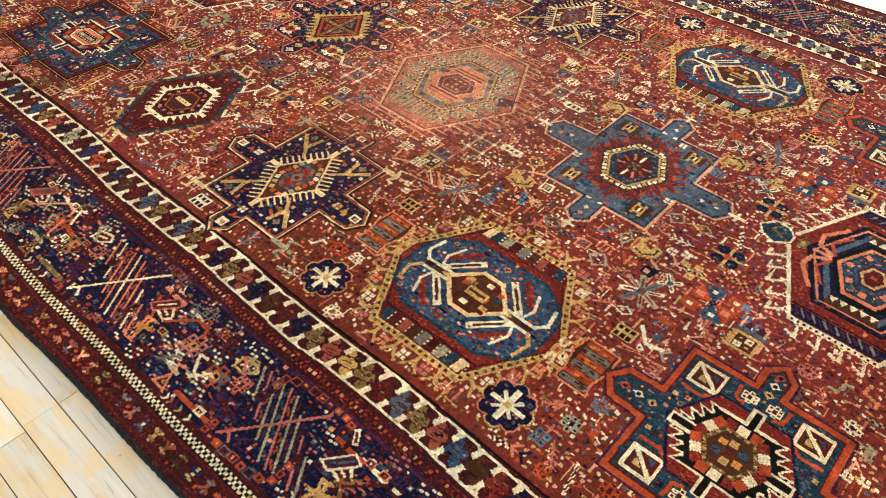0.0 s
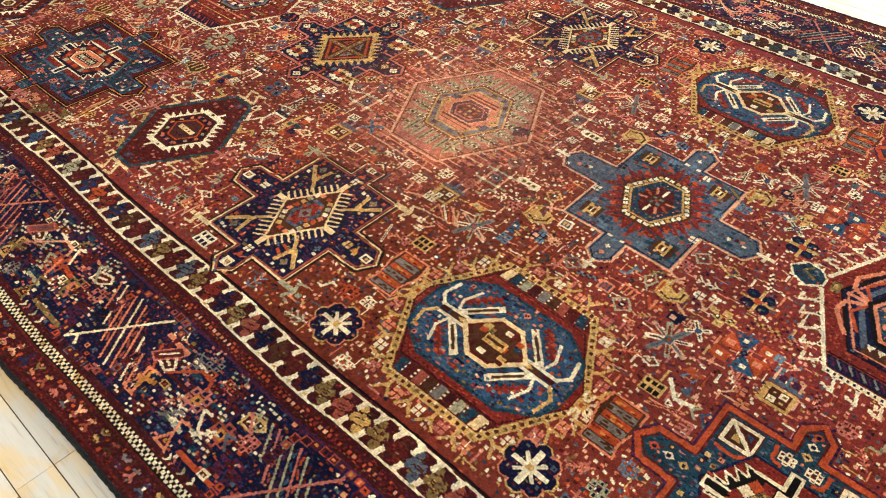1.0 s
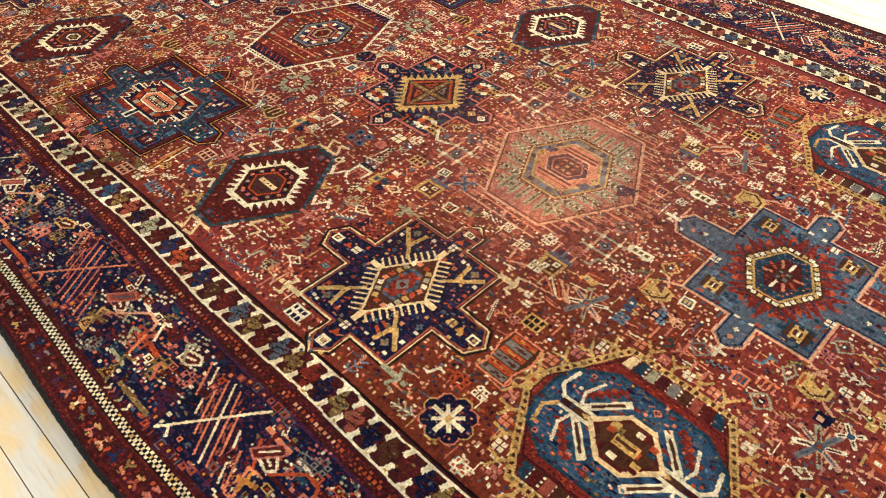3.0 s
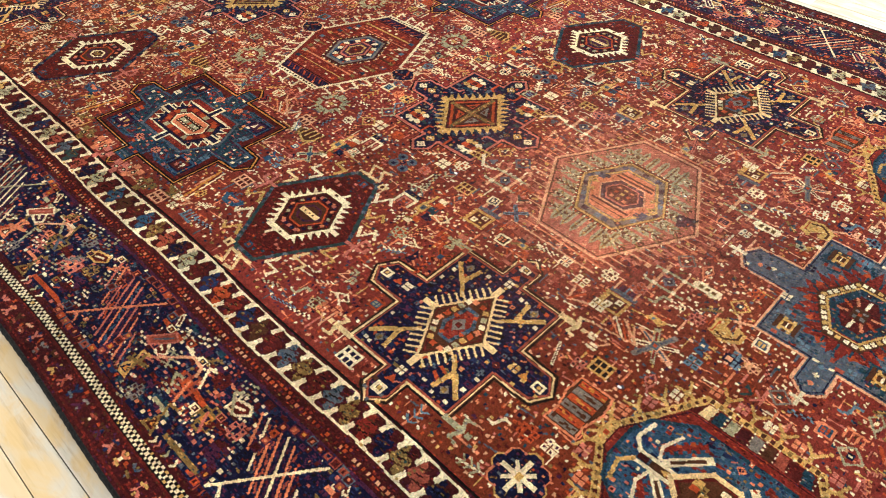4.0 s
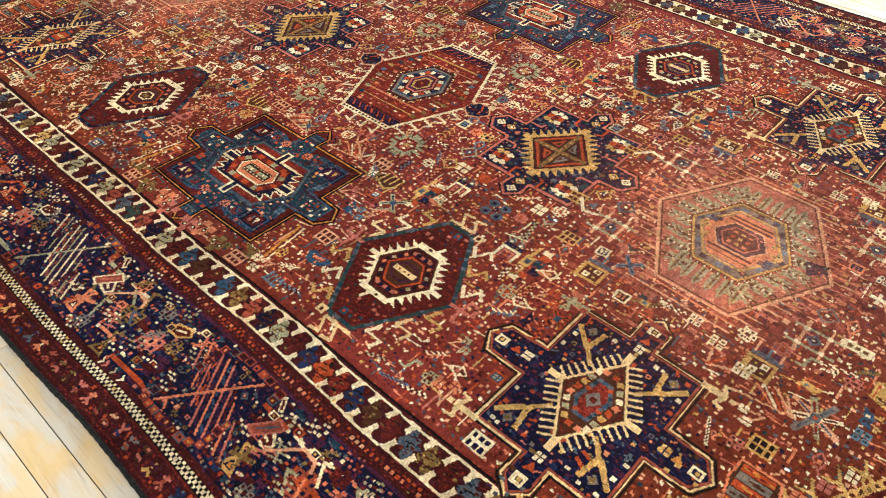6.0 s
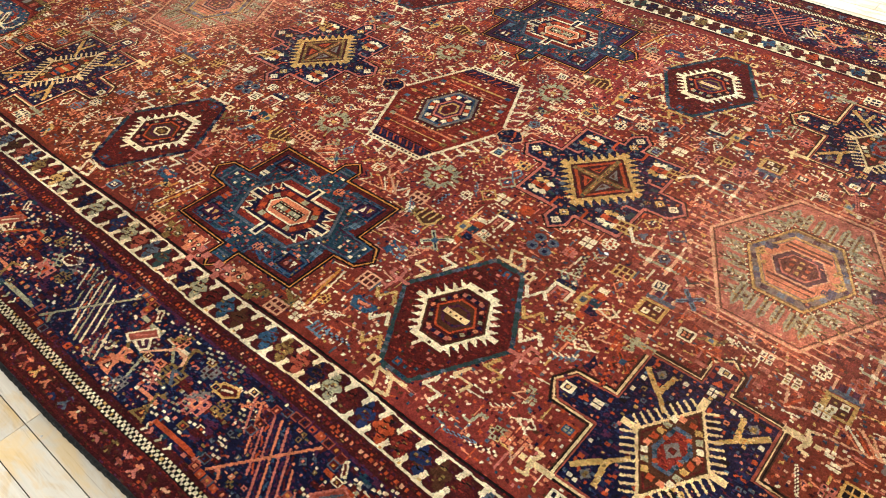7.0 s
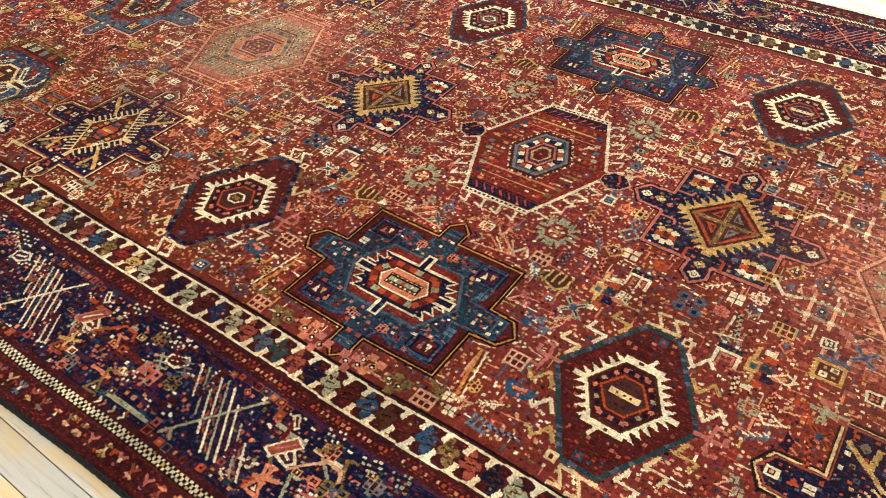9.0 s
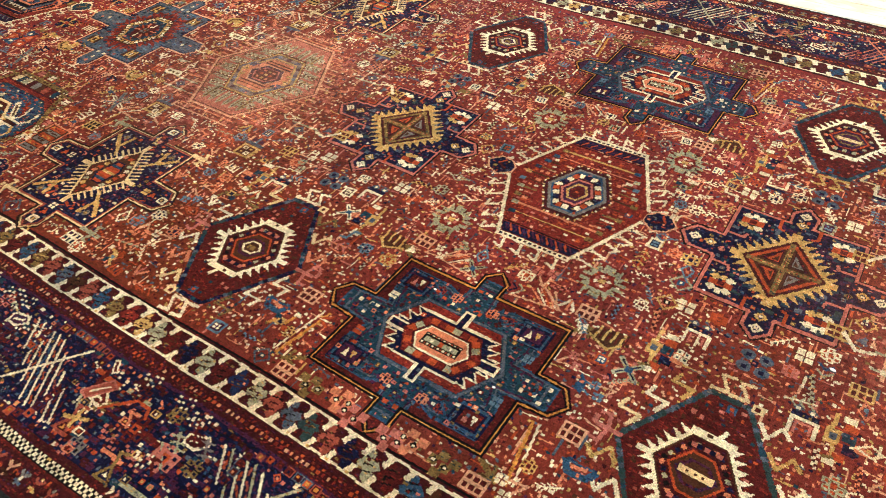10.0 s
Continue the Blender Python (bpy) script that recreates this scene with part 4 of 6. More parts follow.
def teal_cross(x, y, seed):
    """The teal tabbed block with a white zigzag star."""
    z = zone("teal_cross_medallion", "teal stepped-cross medallion with a white zigzag star")
    p = Pen(x, y)
    r = random.Random(seed)
    out = tabbed(0.248, 0.212, 0.352, 0.300, 0.050)
    p.poly(grown(out, 0.008), "deep", z, True)
    p.poly(out, "purple" if seed % 2 else "deep", z)
    arms = [(0.218, -0.188), (0.218, -0.10), (0.20, -0.045), (0.31, -0.035), (0.31, 0.035), (0.20, 0.045), (0.218, 0.10), (0.218, 0.188), (0.10, 0.188), (0.045, 0.165), (0.035, 0.255), (-0.035, 0.255), (-0.045, 0.165), (-0.10, 0.188),
            (-0.218, 0.188), (-0.218, 0.10), (-0.20, 0.045), (-0.31, 0.035), (-0.31, -0.035), (-0.20, -0.045), (-0.218, -0.10), (-0.218, -0.188), (-0.10, -0.188), (-0.045, -0.165), (-0.035, -0.255), (0.035, -0.255), (0.045, -0.165), (0.10, -0.188)]
    p.poly(arms, "teal")
    p.line(arms, 0.007, "blue", True)
    p.line([(u * 0.93, v * 0.93) for u, v in arms], 0.005, "slate", True)
    p.line([(u * 0.87, v * 0.88) for u, v in arms], 0.005, "purple", True)
    p.line(grown(out, 0.005), 0.0055, "black", True)
    p.line(out, 0.0046, "amber", True)
    p.line(grown(out, -0.005), 0.005, "black", True)
    for k in range(420):
        p.box(r.uniform(-0.215, 0.215), r.uniform(-0.185, 0.185), r.uniform(0.0025, 0.006), r.uniform(0.0022, 0.004), r.choice(("navy", "blue", "teal", "purple", "navy", "indigo", "slate", "teal")))
    for a in (1, -1):
        for b in (1, -1):
            u, v = a * 0.178, b * 0.148
            p.box(u, v, 0.046, 0.040, "navy")
            p.line([(u - 0.037, v - 0.032), (u + 0.037, v - 0.032), (u + 0.037, v + 0.032), (u - 0.037, v + 0.032)], 0.0075, "blue", True)
            p.box(u, v, 0.026, 0.021, "purple" if a * b > 0 else "deep")
            p.poly([(u - 0.017, v - 0.013), (u - 0.001, v - 0.013), (u - 0.009, v + 0.015)], "cream" if a * b > 0 else "pink")
            p.poly([(u + 0.004, v + 0.013), (u + 0.019, v + 0.013), (u + 0.012, v - 0.013)], "gold" if a * b > 0 else "cream")
            for k in range(2):
                rosette(p, a * (0.055 + 0.052 * k), b * 0.158, 0.017, ("rust", "salmon", "red")[(k + seed) % 3], "navy")
            p.line([(a * 0.09, b * 0.135), (a * 0.135, b * 0.175)], 0.006, "blue")
            four_dots(p, a * 0.205, b * 0.075, r.choice(("rust", "sky", "cream")), 0.006)
            p.box(a * 0.235, b * 0.015, 0.006, 0.006, r.choice(("cream", "sky")))
            p.box(a * 0.27, -b * 0.012, 0.006, 0.006, r.choice(("cream", "pink", "rust")))
            p.box(a * 0.015, b * 0.21, 0.007, 0.006, r.choice(("cream", "rust")))
    for k in range(46):
        p.box(r.uniform(-0.2, 0.2), r.choice((-1, 1)) * r.uniform(0.10, 0.185), 0.0055, 0.0048, r.choice(("rust", "slate", "purple", "cream", "pink", "blue", "deep")))
    for k in range(16):
        p.box(r.choice((-1, 1)) * r.uniform(0.19, 0.3), r.uniform(-0.03, 0.03), 0.0055, 0.0048, r.choice(("rust", "slate", "purple", "cream", "blue")))
    ground = hexagon(0.168, 0.106, 0.112)
    p.poly(ground, "red")
    p.line([(u * 1.05, v * 1.06) for u, v in ground], 0.0085, "slate", True)
    bar_star(p, 0.132, 0.080, 0.090, "red", "navy")
    ring = hexagon(0.116, 0.068, 0.078)
    p.poly(ring, "deep")
    p.spots([(u * 0.87, v * 0.82) for u, v in ring], 0.0225, 0.0100, ["rust", "red", "sage", "rust", "red"])
    pink = hexagon(0.078, 0.040, 0.054)
    p.line([(u * 1.08, v * 1.1) for u, v in pink], 0.005, "wine", True)
    p.poly(pink, "salmon")
    p.line(pink, 0.0045, "cream", True)
    p.box(0, 0, 0.054, 0.0205, "black")
    p.spots([(-0.052, 0.0145), (0.052, 0.0145)], 0.0078, 0.0026, ["cream", "rust"], False)
    p.spots([(-0.052, -0.0145), (0.052, -0.0145)], 0.0078, 0.0026, ["cream", "rust"], False)
    p.box(0, 0, 0.048, 0.0085, "sage")
    p.box(0, 0.0, 0.005, 0.007, "rust")
    for k in (-1, 1):
        p.box(0.028 * k, 0, 0.004, 0.004, "ivory")
    for a in (1, -1):
        for b in (1, -1):
            sprig(p, a * 0.258, b * 0.222, a * 0.8, b * 0.5, "olive")


def pale_hexagon(x, y, seed):
    """The large faded pink hexagon with sage trees."""
    z = zone("pale_hexagon_medallion", "large faded pink and sage-green hexagonal medallion")
    p = Pen(x, y)
    r = random.Random(seed + 40)
    out = hexagon(0.262, 0.288, 0.106)
    p.poly(out, "faded", z, True)
    p.poly([(u * 1.2, v * 1.15) for u, v in out], None, z, True)
    # fading round the hexagon, patch by patch
    for k in range(900):
        t, q = r.uniform(0, 6.283), r.uniform(0.7, 1.75)
        if r.random() < (1.85 - q):
            p.box(0.27 * q * math.cos(t), 0.33 * q * math.sin(t), r.uniform(0.006, 0.016), r.uniform(0.005, 0.011), r.choice(("faded", "worn", "worn", "red")))
    # strokes along the rug, thrown out by the slanted sides
    for s in (1, -1):
        for q in (1, -1):
            for k in range(11):
                v = q * (0.014 + 0.0265 * k)
                u = s * (0.262 - 0.156 * abs(v) / 0.288)
                p.line([(u, v), (u + s * 0.058, v + r.uniform(-0.003, 0.003))], 0.0058, r.choice(("blush", "blush", "pink", "salmon")))
                p.box(u + s * 0.070, v + 0.004 * q, 0.008, 0.007, r.choice(("blush", "deep", "salmon", "pink")))
                p.box(u + s * 0.035, v + 0.017, 0.005, 0.005, r.choice(("salmon", "gold", "deep")))
        for v, c in ((0.306, "salmon"), (0.338, "blush")):
            p.line([(-0.135 - (v - 0.306), s * v), (0.135, s * v)], 0.0065, c)
        for u in (-0.10, 0.0, 0.085):
            p.line([(u, s * 0.303), (u + 0.012, s * 0.341)], 0.0055, "blush")
        for k in range(8):
            p.box(-0.13 + 0.037 * k, s * 0.322, 0.0045, 0.004, r.choice(("deep", "blush", "gold")))
    p.poly(out, "faded")
    p.line(out, 0.009, "blush", True)
    p.line([(u * 0.965, v * 0.965) for u, v in out], 0.0045, "brown", True)
    mid = hexagon(0.153, 0.160, 0.070)
    # sage trees: dotted bars along the rug from the slanted sides, arches on the flat sides
    for s in (1, -1):
        for q in (1, -1):
            for k in range(4):
                v = q * (0.028 + 0.056 * k)
                ue = s * (0.262 - 0.156 * abs(v) / 0.288) * 0.93
                ui = s * max(0.05, (0.153 - 0.083 * abs(v) / 0.160))
                p.poly([(ui, v - 0.024), (ue - s * 0.014, v - 0.019), (ue - s * 0.026, v - 0.004), (ue - s * 0.010, v), (ue - s * 0.026, v + 0.004), (ue - s * 0.014, v + 0.019), (ui, v + 0.024)], "sage")
                p.line([(ui, v), (ue - s * 0.004, v)], 0.0068, "brown")
                for i in range(3):
                    w = ui + (ue - ui) * (i + 0.6) / 3.4
                    p.line([(w, v), (w + s * 0.016, v + 0.018)], 0.0042, "olive")
                    p.line([(w, v), (w + s * 0.016, v - 0.018)], 0.0042, "faded" if i % 2 else "brown")
                for i in range(4):
                    p.box(ui + (ue - ui) * (i + 0.5) / 4.4, v, 0.0032, 0.0032, "cream")
                p.line([(ue - s * 0.02, v - 0.018), (ue, v - 0.026)], 0.005, "olive")
            for k in range(3):
                u = q * (0.018 + 0.036 * k)
                p.poly([(u - 0.0115, s * 0.16), (u - 0.0115, s * 0.228), (u, s * 0.250), (u + 0.0115, s * 0.228), (u + 0.0115, s * 0.16)], "sage")
                p.line([(u, s * 0.16), (u, s * 0.235)], 0.0060, "olive")
                for i in range(3):
                    p.box(u, s * (0.178 + 0.020 * i), 0.0028, 0.004, "brown")
    p.poly([(u * 1.06, v * 1.05) for u, v in mid], "brown")
    p.spots([(u * 1.04, v * 1.03) for u, v in mid], 0.0105, 0.0028, ["cream", "rust"])
    p.poly([(u * 0.99, v * 0.97) for u, v in mid], "olive")
    p.line([(u * 0.97, v * 0.95) for u, v in mid], 0.007, "gold", True)
    p.poly([(u * 0.92, v * 0.90) for u, v in mid], "grey")
    p.spots([(u * 0.87, v * 0.82) for u, v in mid], 0.026, 0.0095, ["blue", "grey", "navy", "grey", "sky"])
    p.line([(u * 0.80, v * 0.72) for u, v in mid], 0.009, "gold", True)
    p.poly([(u * 0.75, v * 0.67) for u, v in mid], "salmon")
    for s in (1, -1):
        p.line([(-0.058, s * 0.088), (0.058, s * 0.088)], 0.006, "brown")
        p.line([(-0.064, s * 0.070), (0.064, s * 0.070)], 0.008, "wine")
        p.poly([(s * 0.112, -0.016), (s * 0.112, 0.016), (s * 0.086, 0.0)], "gold")
        p.poly([(s * 0.107, -0.007), (s * 0.107, 0.007), (s * 0.096, 0.0)], "brown")
        p.poly([(s * 0.078, s * 0.046), (s * 0.105, s * 0.052), (s * 0.084, s * 0.024)], "gold")
        p.box(s * 0.100, s * -0.038, 0.012, 0.013, "blue")
        p.box(s * 0.085, s * -0.046, 0.007, 0.008, "teal")
    core = hexagon(0.080, 0.060, 0.044)
    p.poly(core, "navy")
    p.line(core, 0.005, "blush", True)
    p.poly([(u * 0.72, v * 0.72) for u, v in core], "wine")
    p.line([(u * 0.72, v * 0.72) for u, v in core], 0.005, "pink", True)
    for v, c in ((-0.024, "salmon"), (0.0, "rust"), (0.024, "salmon")):
        for k in range(3):
            p.box(-0.022 + 0.022 * k, v, 0.0075, 0.006, (c, "gold", c)[k])
    if seed == 1:
        p.poly([(0.175, 0.045), (0.235, 0.062), (0.225, 0.015), (0.195, -0.01)], "navy")
        p.line([(0.18, 0.03), (0.235, 0.03)], 0.012, "navy")


def blue_cross(x, y, seed):
    """The blue tabbed block with a dotted cream hexagon."""
    z = zone("blue_cross_medallion", "blue cross-shaped medallion with a dotted cream hexagon")
    p = Pen(x, y)
    r = random.Random(seed)
    shape = tabbed(0.178, 0.228, 0.335, 0.345, 0.055)
    p.poly(grown(shape, 0.010), "red", z, True)
    p.poly(shape, "slate", z)
    for k in range(260):
        p.box(r.uniform(-0.17, 0.17), r.uniform(-0.22, 0.22), r.uniform(0.004, 0.011), r.uniform(0.004, 0.009), r.choice(("teal", "blue", "sky", "teal", "blue", "worn", "red")))
    for s, c in ((1, "slate"), (-1, "slate")):
        p.poly([(s * 0.20, -0.046), (s * 0.30, -0.044), (s * 0.33, 0), (s * 0.30, 0.044), (s * 0.20, 0.046)], c)
        for k in range(8):
            p.box(s * r.uniform(0.2, 0.31), r.uniform(-0.035, 0.035), 0.006, 0.005, r.choice(("sky", "teal", "wine", "cream")))
    p.line(grown(shape, 0.004), 0.0075, "blush", True)
    p.line(grown(shape, -0.005), 0.004, "navy", True)
    for a, b in ((1, 0), (-1, 0), (0, 1), (0, -1)):
        for k in range(3):
            p.diamond(a * (0.205 + 0.035 * k), b * (0.235 + 0.032 * k) + 0.012 * a * (k - 1), 0.009, 0.009, ("sky", "cream", "salmon")[k])
        u, v = a * 0.352, b * 0.362
        p.line([(u - 0.026 * a, v - 0.024 * b), (u + 0.020 * a, v + 0.020 * b)], 0.010, "cream")
        p.line([(u - 0.022 * b, v - 0.022 * a), (u + 0.022 * b, v + 0.022 * a)], 0.009, "cream")
    hx = hexagon(0.104, 0.114, 0.042)
    big = hexagon(0.138, 0.150, 0.056)
    p.poly(big, "red")
    for i, (u, v, tu, tv) in enumerate(p.along(big, 0.026)):
        q = 0.020 + 0.016 * ((i * 7) % 3)
        p.poly([(u - tu * 0.014, v - tv * 0.014), (u + tu * 0.014, v + tv * 0.014), (u + tv * q, v - tu * q)], "red" if i % 3 else "rust")
    for i, (u, v, tu, tv) in enumerate(p.along(big, 0.034)):
        p.line([(u + tv * 0.004, v - tu * 0.004), (u - tv * 0.018, v + tu * 0.018)], 0.006, "teal")
    for a in (1, -1):
        for b in (1, -1):
            u, v = a * 0.122, b * 0.168
            p.box(u, v, 0.037, 0.034, "slate" if a * b > 0 else "teal")
            for k in range(-2, 3):
                p.box(u + 0.0135 * k, v, 0.0048, 0.028, "gold" if k % 2 else "brown")
            p.box(u, v, 0.030, 0.018, "brown")
            p.line([(u - 0.014, v - 0.014), (u + 0.014, v - 0.014), (u + 0.014, v + 0.014), (u - 0.014, v + 0.014)], 0.007, "gold", True)
            p.line([(u, v - 0.008), (u, v + 0.008)], 0.006, "cream")
            four_dots(p, a * 0.06, b * 0.205, r.choice(("sky", "cream")), 0.0055)
            four_dots(p, a * 0.168, b * 0.075, r.choice(("sky", "cream", "navy")), 0.0055)
            p.box(a * 0.02, b * 0.225, 0.007, 0.006, "cream")
            p.line([(a * 0.182, b * 0.232), (a * 0.225, b * 0.252)], 0.009, "blush")
            p.line([(a * 0.205, b * 0.262), (a * 0.225, b * 0.226)], 0.008, "blush")
    p.line(hx, 0.025, "brown", True)
    p.spots(hx, 0.0190, 0.0066, ["cream", "gold", "ivory"])
    p.line([(u * 0.86, v * 0.88) for u, v in hx], 0.007, "gold", True)
    p.poly([(u * 0.81, v * 0.84) for u, v in hx], "teal")
    p.poly([(u * 0.54, v * 0.60) for u, v in hx], "deep")
    for k in range(10):
        a = math.radians(36 * k + 10)
        p.line([(0.030 * math.cos(a), 0.032 * math.sin(a)), (0.056 * math.cos(a), 0.062 * math.sin(a))], 0.0085, ("salmon", "deep", "cream", "salmon", "rust")[k % 5])
    p.box(0, 0, 0.020, 0.022, "brown")
    for u in (-0.010, 0.010):
        for v in (-0.011, 0.011):
            p.box(u, v, 0.006, 0.006, "grey")
    p.box(0, 0, 0.004, 0.005, "rust")


def gold_diamond(x, y, seed):
    """The gold toothed diamond in a navy block with a pink line."""
    z = zone("gold_diamond_medallion", "gold toothed diamond on a navy ground with pink outline")
    p = Pen(x, y)
    r = random.Random(seed)
    shape = tabbed(0.178, 0.205, 0.288, 0.292, 0.050)
    p.poly(grown(shape, 0.008), "deep", z, True)
    p.poly(shape, "navy", z)
    for k in range(170):
        p.box(r.uniform(-0.17, 0.17), r.uniform(-0.20, 0.20), r.uniform(0.004, 0.011), r.uniform(0.004, 0.008), r.choice(("green", "teal", "teal", "purple", "slate")))
    p.line(grown(shape, 0.004), 0.012, "black", True)
    p.line(shape, 0.0090, "pink", True)
    for a, b in ((1, 0), (-1, 0), (0, 1), (0, -1)):
        for k, q in enumerate((0.250, 0.205)):
            u, v = a * q, b * (q + 0.004)
            p.diamond(u, v, 0.019, 0.018, "cream" if k == 0 else "gold")
            p.diamond(u, v, 0.010, 0.009, "navy")
            p.box(u, v, 0.004, 0.004, "cream")
        p.box(a * 0.228 + 0.012 * b, b * 0.228 + 0.012 * a, 0.005, 0.005, "rust")
    for a in (1, -1):
        for b in (1, -1):
            u, v = a * 0.126, b * 0.150
            corner = [(a * 0.178, b * 0.07), (a * 0.13, b * 0.07), (a * 0.125, b * 0.088)]
            p.line(corner, 0.009, "pink")
            p.line([(a * 0.055, b * 0.205), (a * 0.055, b * 0.165), (a * 0.04, b * 0.158)], 0.008, "rust")
            for q in (1, -1):
                p.diamond(u + q * 0.020, v + 0.022 * b, 0.017, 0.014, "cream")
                p.diamond(u + q * 0.020, v - 0.022 * b, 0.017, 0.014, "cream" if q > 0 else "gold")
            p.box(u, v, 0.033, 0.012, "rust")
            p.box(u, v, 0.010, 0.008, "deep")
            p.box(u, v + 0.030 * b, 0.008, 0.010, "ivory")
            p.box(u, v - 0.028 * b, 0.008, 0.008, "gold")
    d = [(0.118, 0.0), (0.004, 0.138), (-0.118, 0.0), (-0.004, -0.138)]
    p.teeth(d, 0.040, 0.026, "gold", True, 0.5)
    for a, b in ((1, 0), (-1, 0), (0, 1), (0, -1)):
        p.box(a * 0.130, b * 0.152, 0.014, 0.013, "gold")
    p.line(d, 0.016, "gold", True)
    p.poly([(u * 0.94, v * 0.94) for u, v in d], "deep")
    p.line([(u * 0.92, v * 0.92) for u, v in d], 0.008, "wine", True)
    p.poly([(u * 0.84, v * 0.84) for u, v in d], "brown")
    p.line([(u * 0.80, v * 0.80) for u, v in d], 0.010, "rust" if seed % 2 else "olive", True)
    p.line([(-0.095, 0), (0.095, 0)], 0.016, "olive")
    p.line([(0, -0.11), (0, 0.11)], 0.016, "olive")
    p.spots([(-0.09, 0), (0.09, 0)], 0.012, 0.003, ["rust", "salmon"], False)
    p.spots([(0, -0.10), (0, 0.10)], 0.012, 0.003, ["rust", "salmon"], False)
    for a in (1, -1):
        for b in (1, -1):
            p.poly([(a * 0.014, b * 0.014), (a * 0.066, b * 0.016), (a * 0.016, b * 0.084)], "wine")
            p.poly([(a * 0.018, b * 0.019), (a * 0.050, b * 0.020), (a * 0.019, b * 0.066)], "grey" if a > 0 else "rust")
            p.poly([(a * 0.022, b * 0.024), (a * 0.036, b * 0.025), (a * 0.022, b * 0.046)], "brown")


def white_hook_hexagon(x, y, dark, seed):
    """A hexagon with a white line that throws out latch hooks."""
    z = zone("hooked_hexagon_medallion", "red hexagonal medallion with white latch-hook outline")
    p = Pen(x, y)
    r = random.Random(seed)
    out = hexagon(0.236, 0.288, 0.112)
    p.poly([(u * 1.28, v * 1.22) for u, v in out], None, z, True)
    p.poly(out, "red", z)
    for k in range(150):
        u, v = r.uniform(-0.2, 0.2), r.uniform(-0.25, 0.25)
        if abs(u) / 0.23 + abs(v) / 0.5 < 0.95:
            p.box(u, v, r.uniform(0.004, 0.010), 0.005, r.choice(("red", "red", "rust", "salmon", "blush", "red")))
    for i, (u, v, tu, tv) in enumerate(p.along(out, 0.050)):
        nu, nv = tv, -tu
        e = (u + nu * 0.056 + tu * 0.010, v + nv * 0.056 + tv * 0.010)
        p.poly([(u - tu * 0.018, v - tv * 0.018), (u + tu * 0.018, v + tv * 0.018), (u + nu * 0.018, v + nv * 0.018)], "cream")
        p.line([(u, v), e], 0.0085, "cream")
        p.line([e, (e[0] - tu * 0.026 - nu * 0.012, e[1] - tv * 0.026 - nv * 0.012)], 0.0080, "cream")
        p.box(u + nu * 0.008, v + nv * 0.008, 0.004, 0.004, "brown")
    p.line(out, 0.0105, "cream", True)
    for seg in beside(out, 0.0, 0.0, level):
        p.line(seg, 0.018, "cream")
        p.spots(seg, 0.0155, 0.0042, ["navy", "brown"], False)
    for a in (1, -1):
        p.poly([(a * 0.205, -0.028), (a * 0.205, 0.028), (a * 0.27, 0.02), (a * 0.27, -0.02)], "red")
        shield = [(a * 0.225, -0.018), (a * 0.262, -0.048), (a * 0.302, -0.03), (a * 0.322, 0.004), (a * 0.290, 0.044), (a * 0.250, 0.04), (a * 0.225, 0.012)]
        p.poly(shield, "teal" if dark else "navy", None, True)
        p.line(shield, 0.006, "blush" if not dark else "cream", True)
        p.line([(a * 0.252, -0.012), (a * 0.285, 0.008)], 0.010, "olive" if dark else "wine")
        p.line([(a * 0.285, 0.008), (a * 0.270, 0.030)], 0.008, "olive" if dark else "rust")
    for s in (1, -1):
        p.poly([(-0.110, s * 0.274), (0.110, s * 0.274), (0.126, s * 0.236), (-0.126, s * 0.236)], "navy")
        for k in range(-7, 8):
            p.line([(0.0148 * k - 0.010, s * 0.240), (0.0148 * k + 0.006, s * 0.262)], 0.0062, "purple" if k % 2 else ("rust" if not dark else "grey"))
        p.line([(-0.128, s * 0.229), (0.128, s * 0.229)], 0.006, "black")
    if dark:
        blk = hexagon(0.182, 0.196, 0.09)
        p.poly(blk, "navy")
        p.line(blk, 0.006, "black", True)
        for k in range(40):
            u, v = r.uniform(-0.12, 0.12), r.uniform(-0.18, 0.18)
            p.box(u, v, 0.006, 0.005, r.choice(("sky", "black", "purple", "black")))
        p.line([(u * 0.72, v * 0.80) for u, v in blk], 0.016, "slate", True)
        p.line([(u * 0.90, v * 0.92) for u, v in blk], 0.006, "salmon", True)
        for a in (1, -1):
            p.poly([(-0.070, a * 0.178), (0.070, a * 0.178), (0.062, a * 0.140), (-0.062, a * 0.140)], "brown")
            for k in range(-2, 3):
                p.poly([(0.026 * k - 0.011, a * 0.140), (0.026 * k + 0.011, a * 0.140), (0.026 * k, a * 0.162)], "cream")
            for q in (1, -1):
                p.line([(a * 0.09, 0), (a * 0.158, q * 0.030), (a * 0.166, q * 0.075), (a * 0.120, q * 0.145)], 0.0125, "salmon")
                p.line([(a * 0.110, q * 0.012), (a * 0.135, q * 0.058), (a * 0.098, q * 0.118)], 0.009, "rust")
                p.line([(a * 0.150, q * 0.052), (a * 0.115, q * 0.135)], 0.006, "black")
            p.line([(a * 0.04, 0), (a * 0.165, 0)], 0.0125, "salmon")
            p.box(a * 0.196, 0, 0.014, 0.022, "olive")
            p.box(a * 0.196, 0, 0.006, 0.010, "gold")
    else:
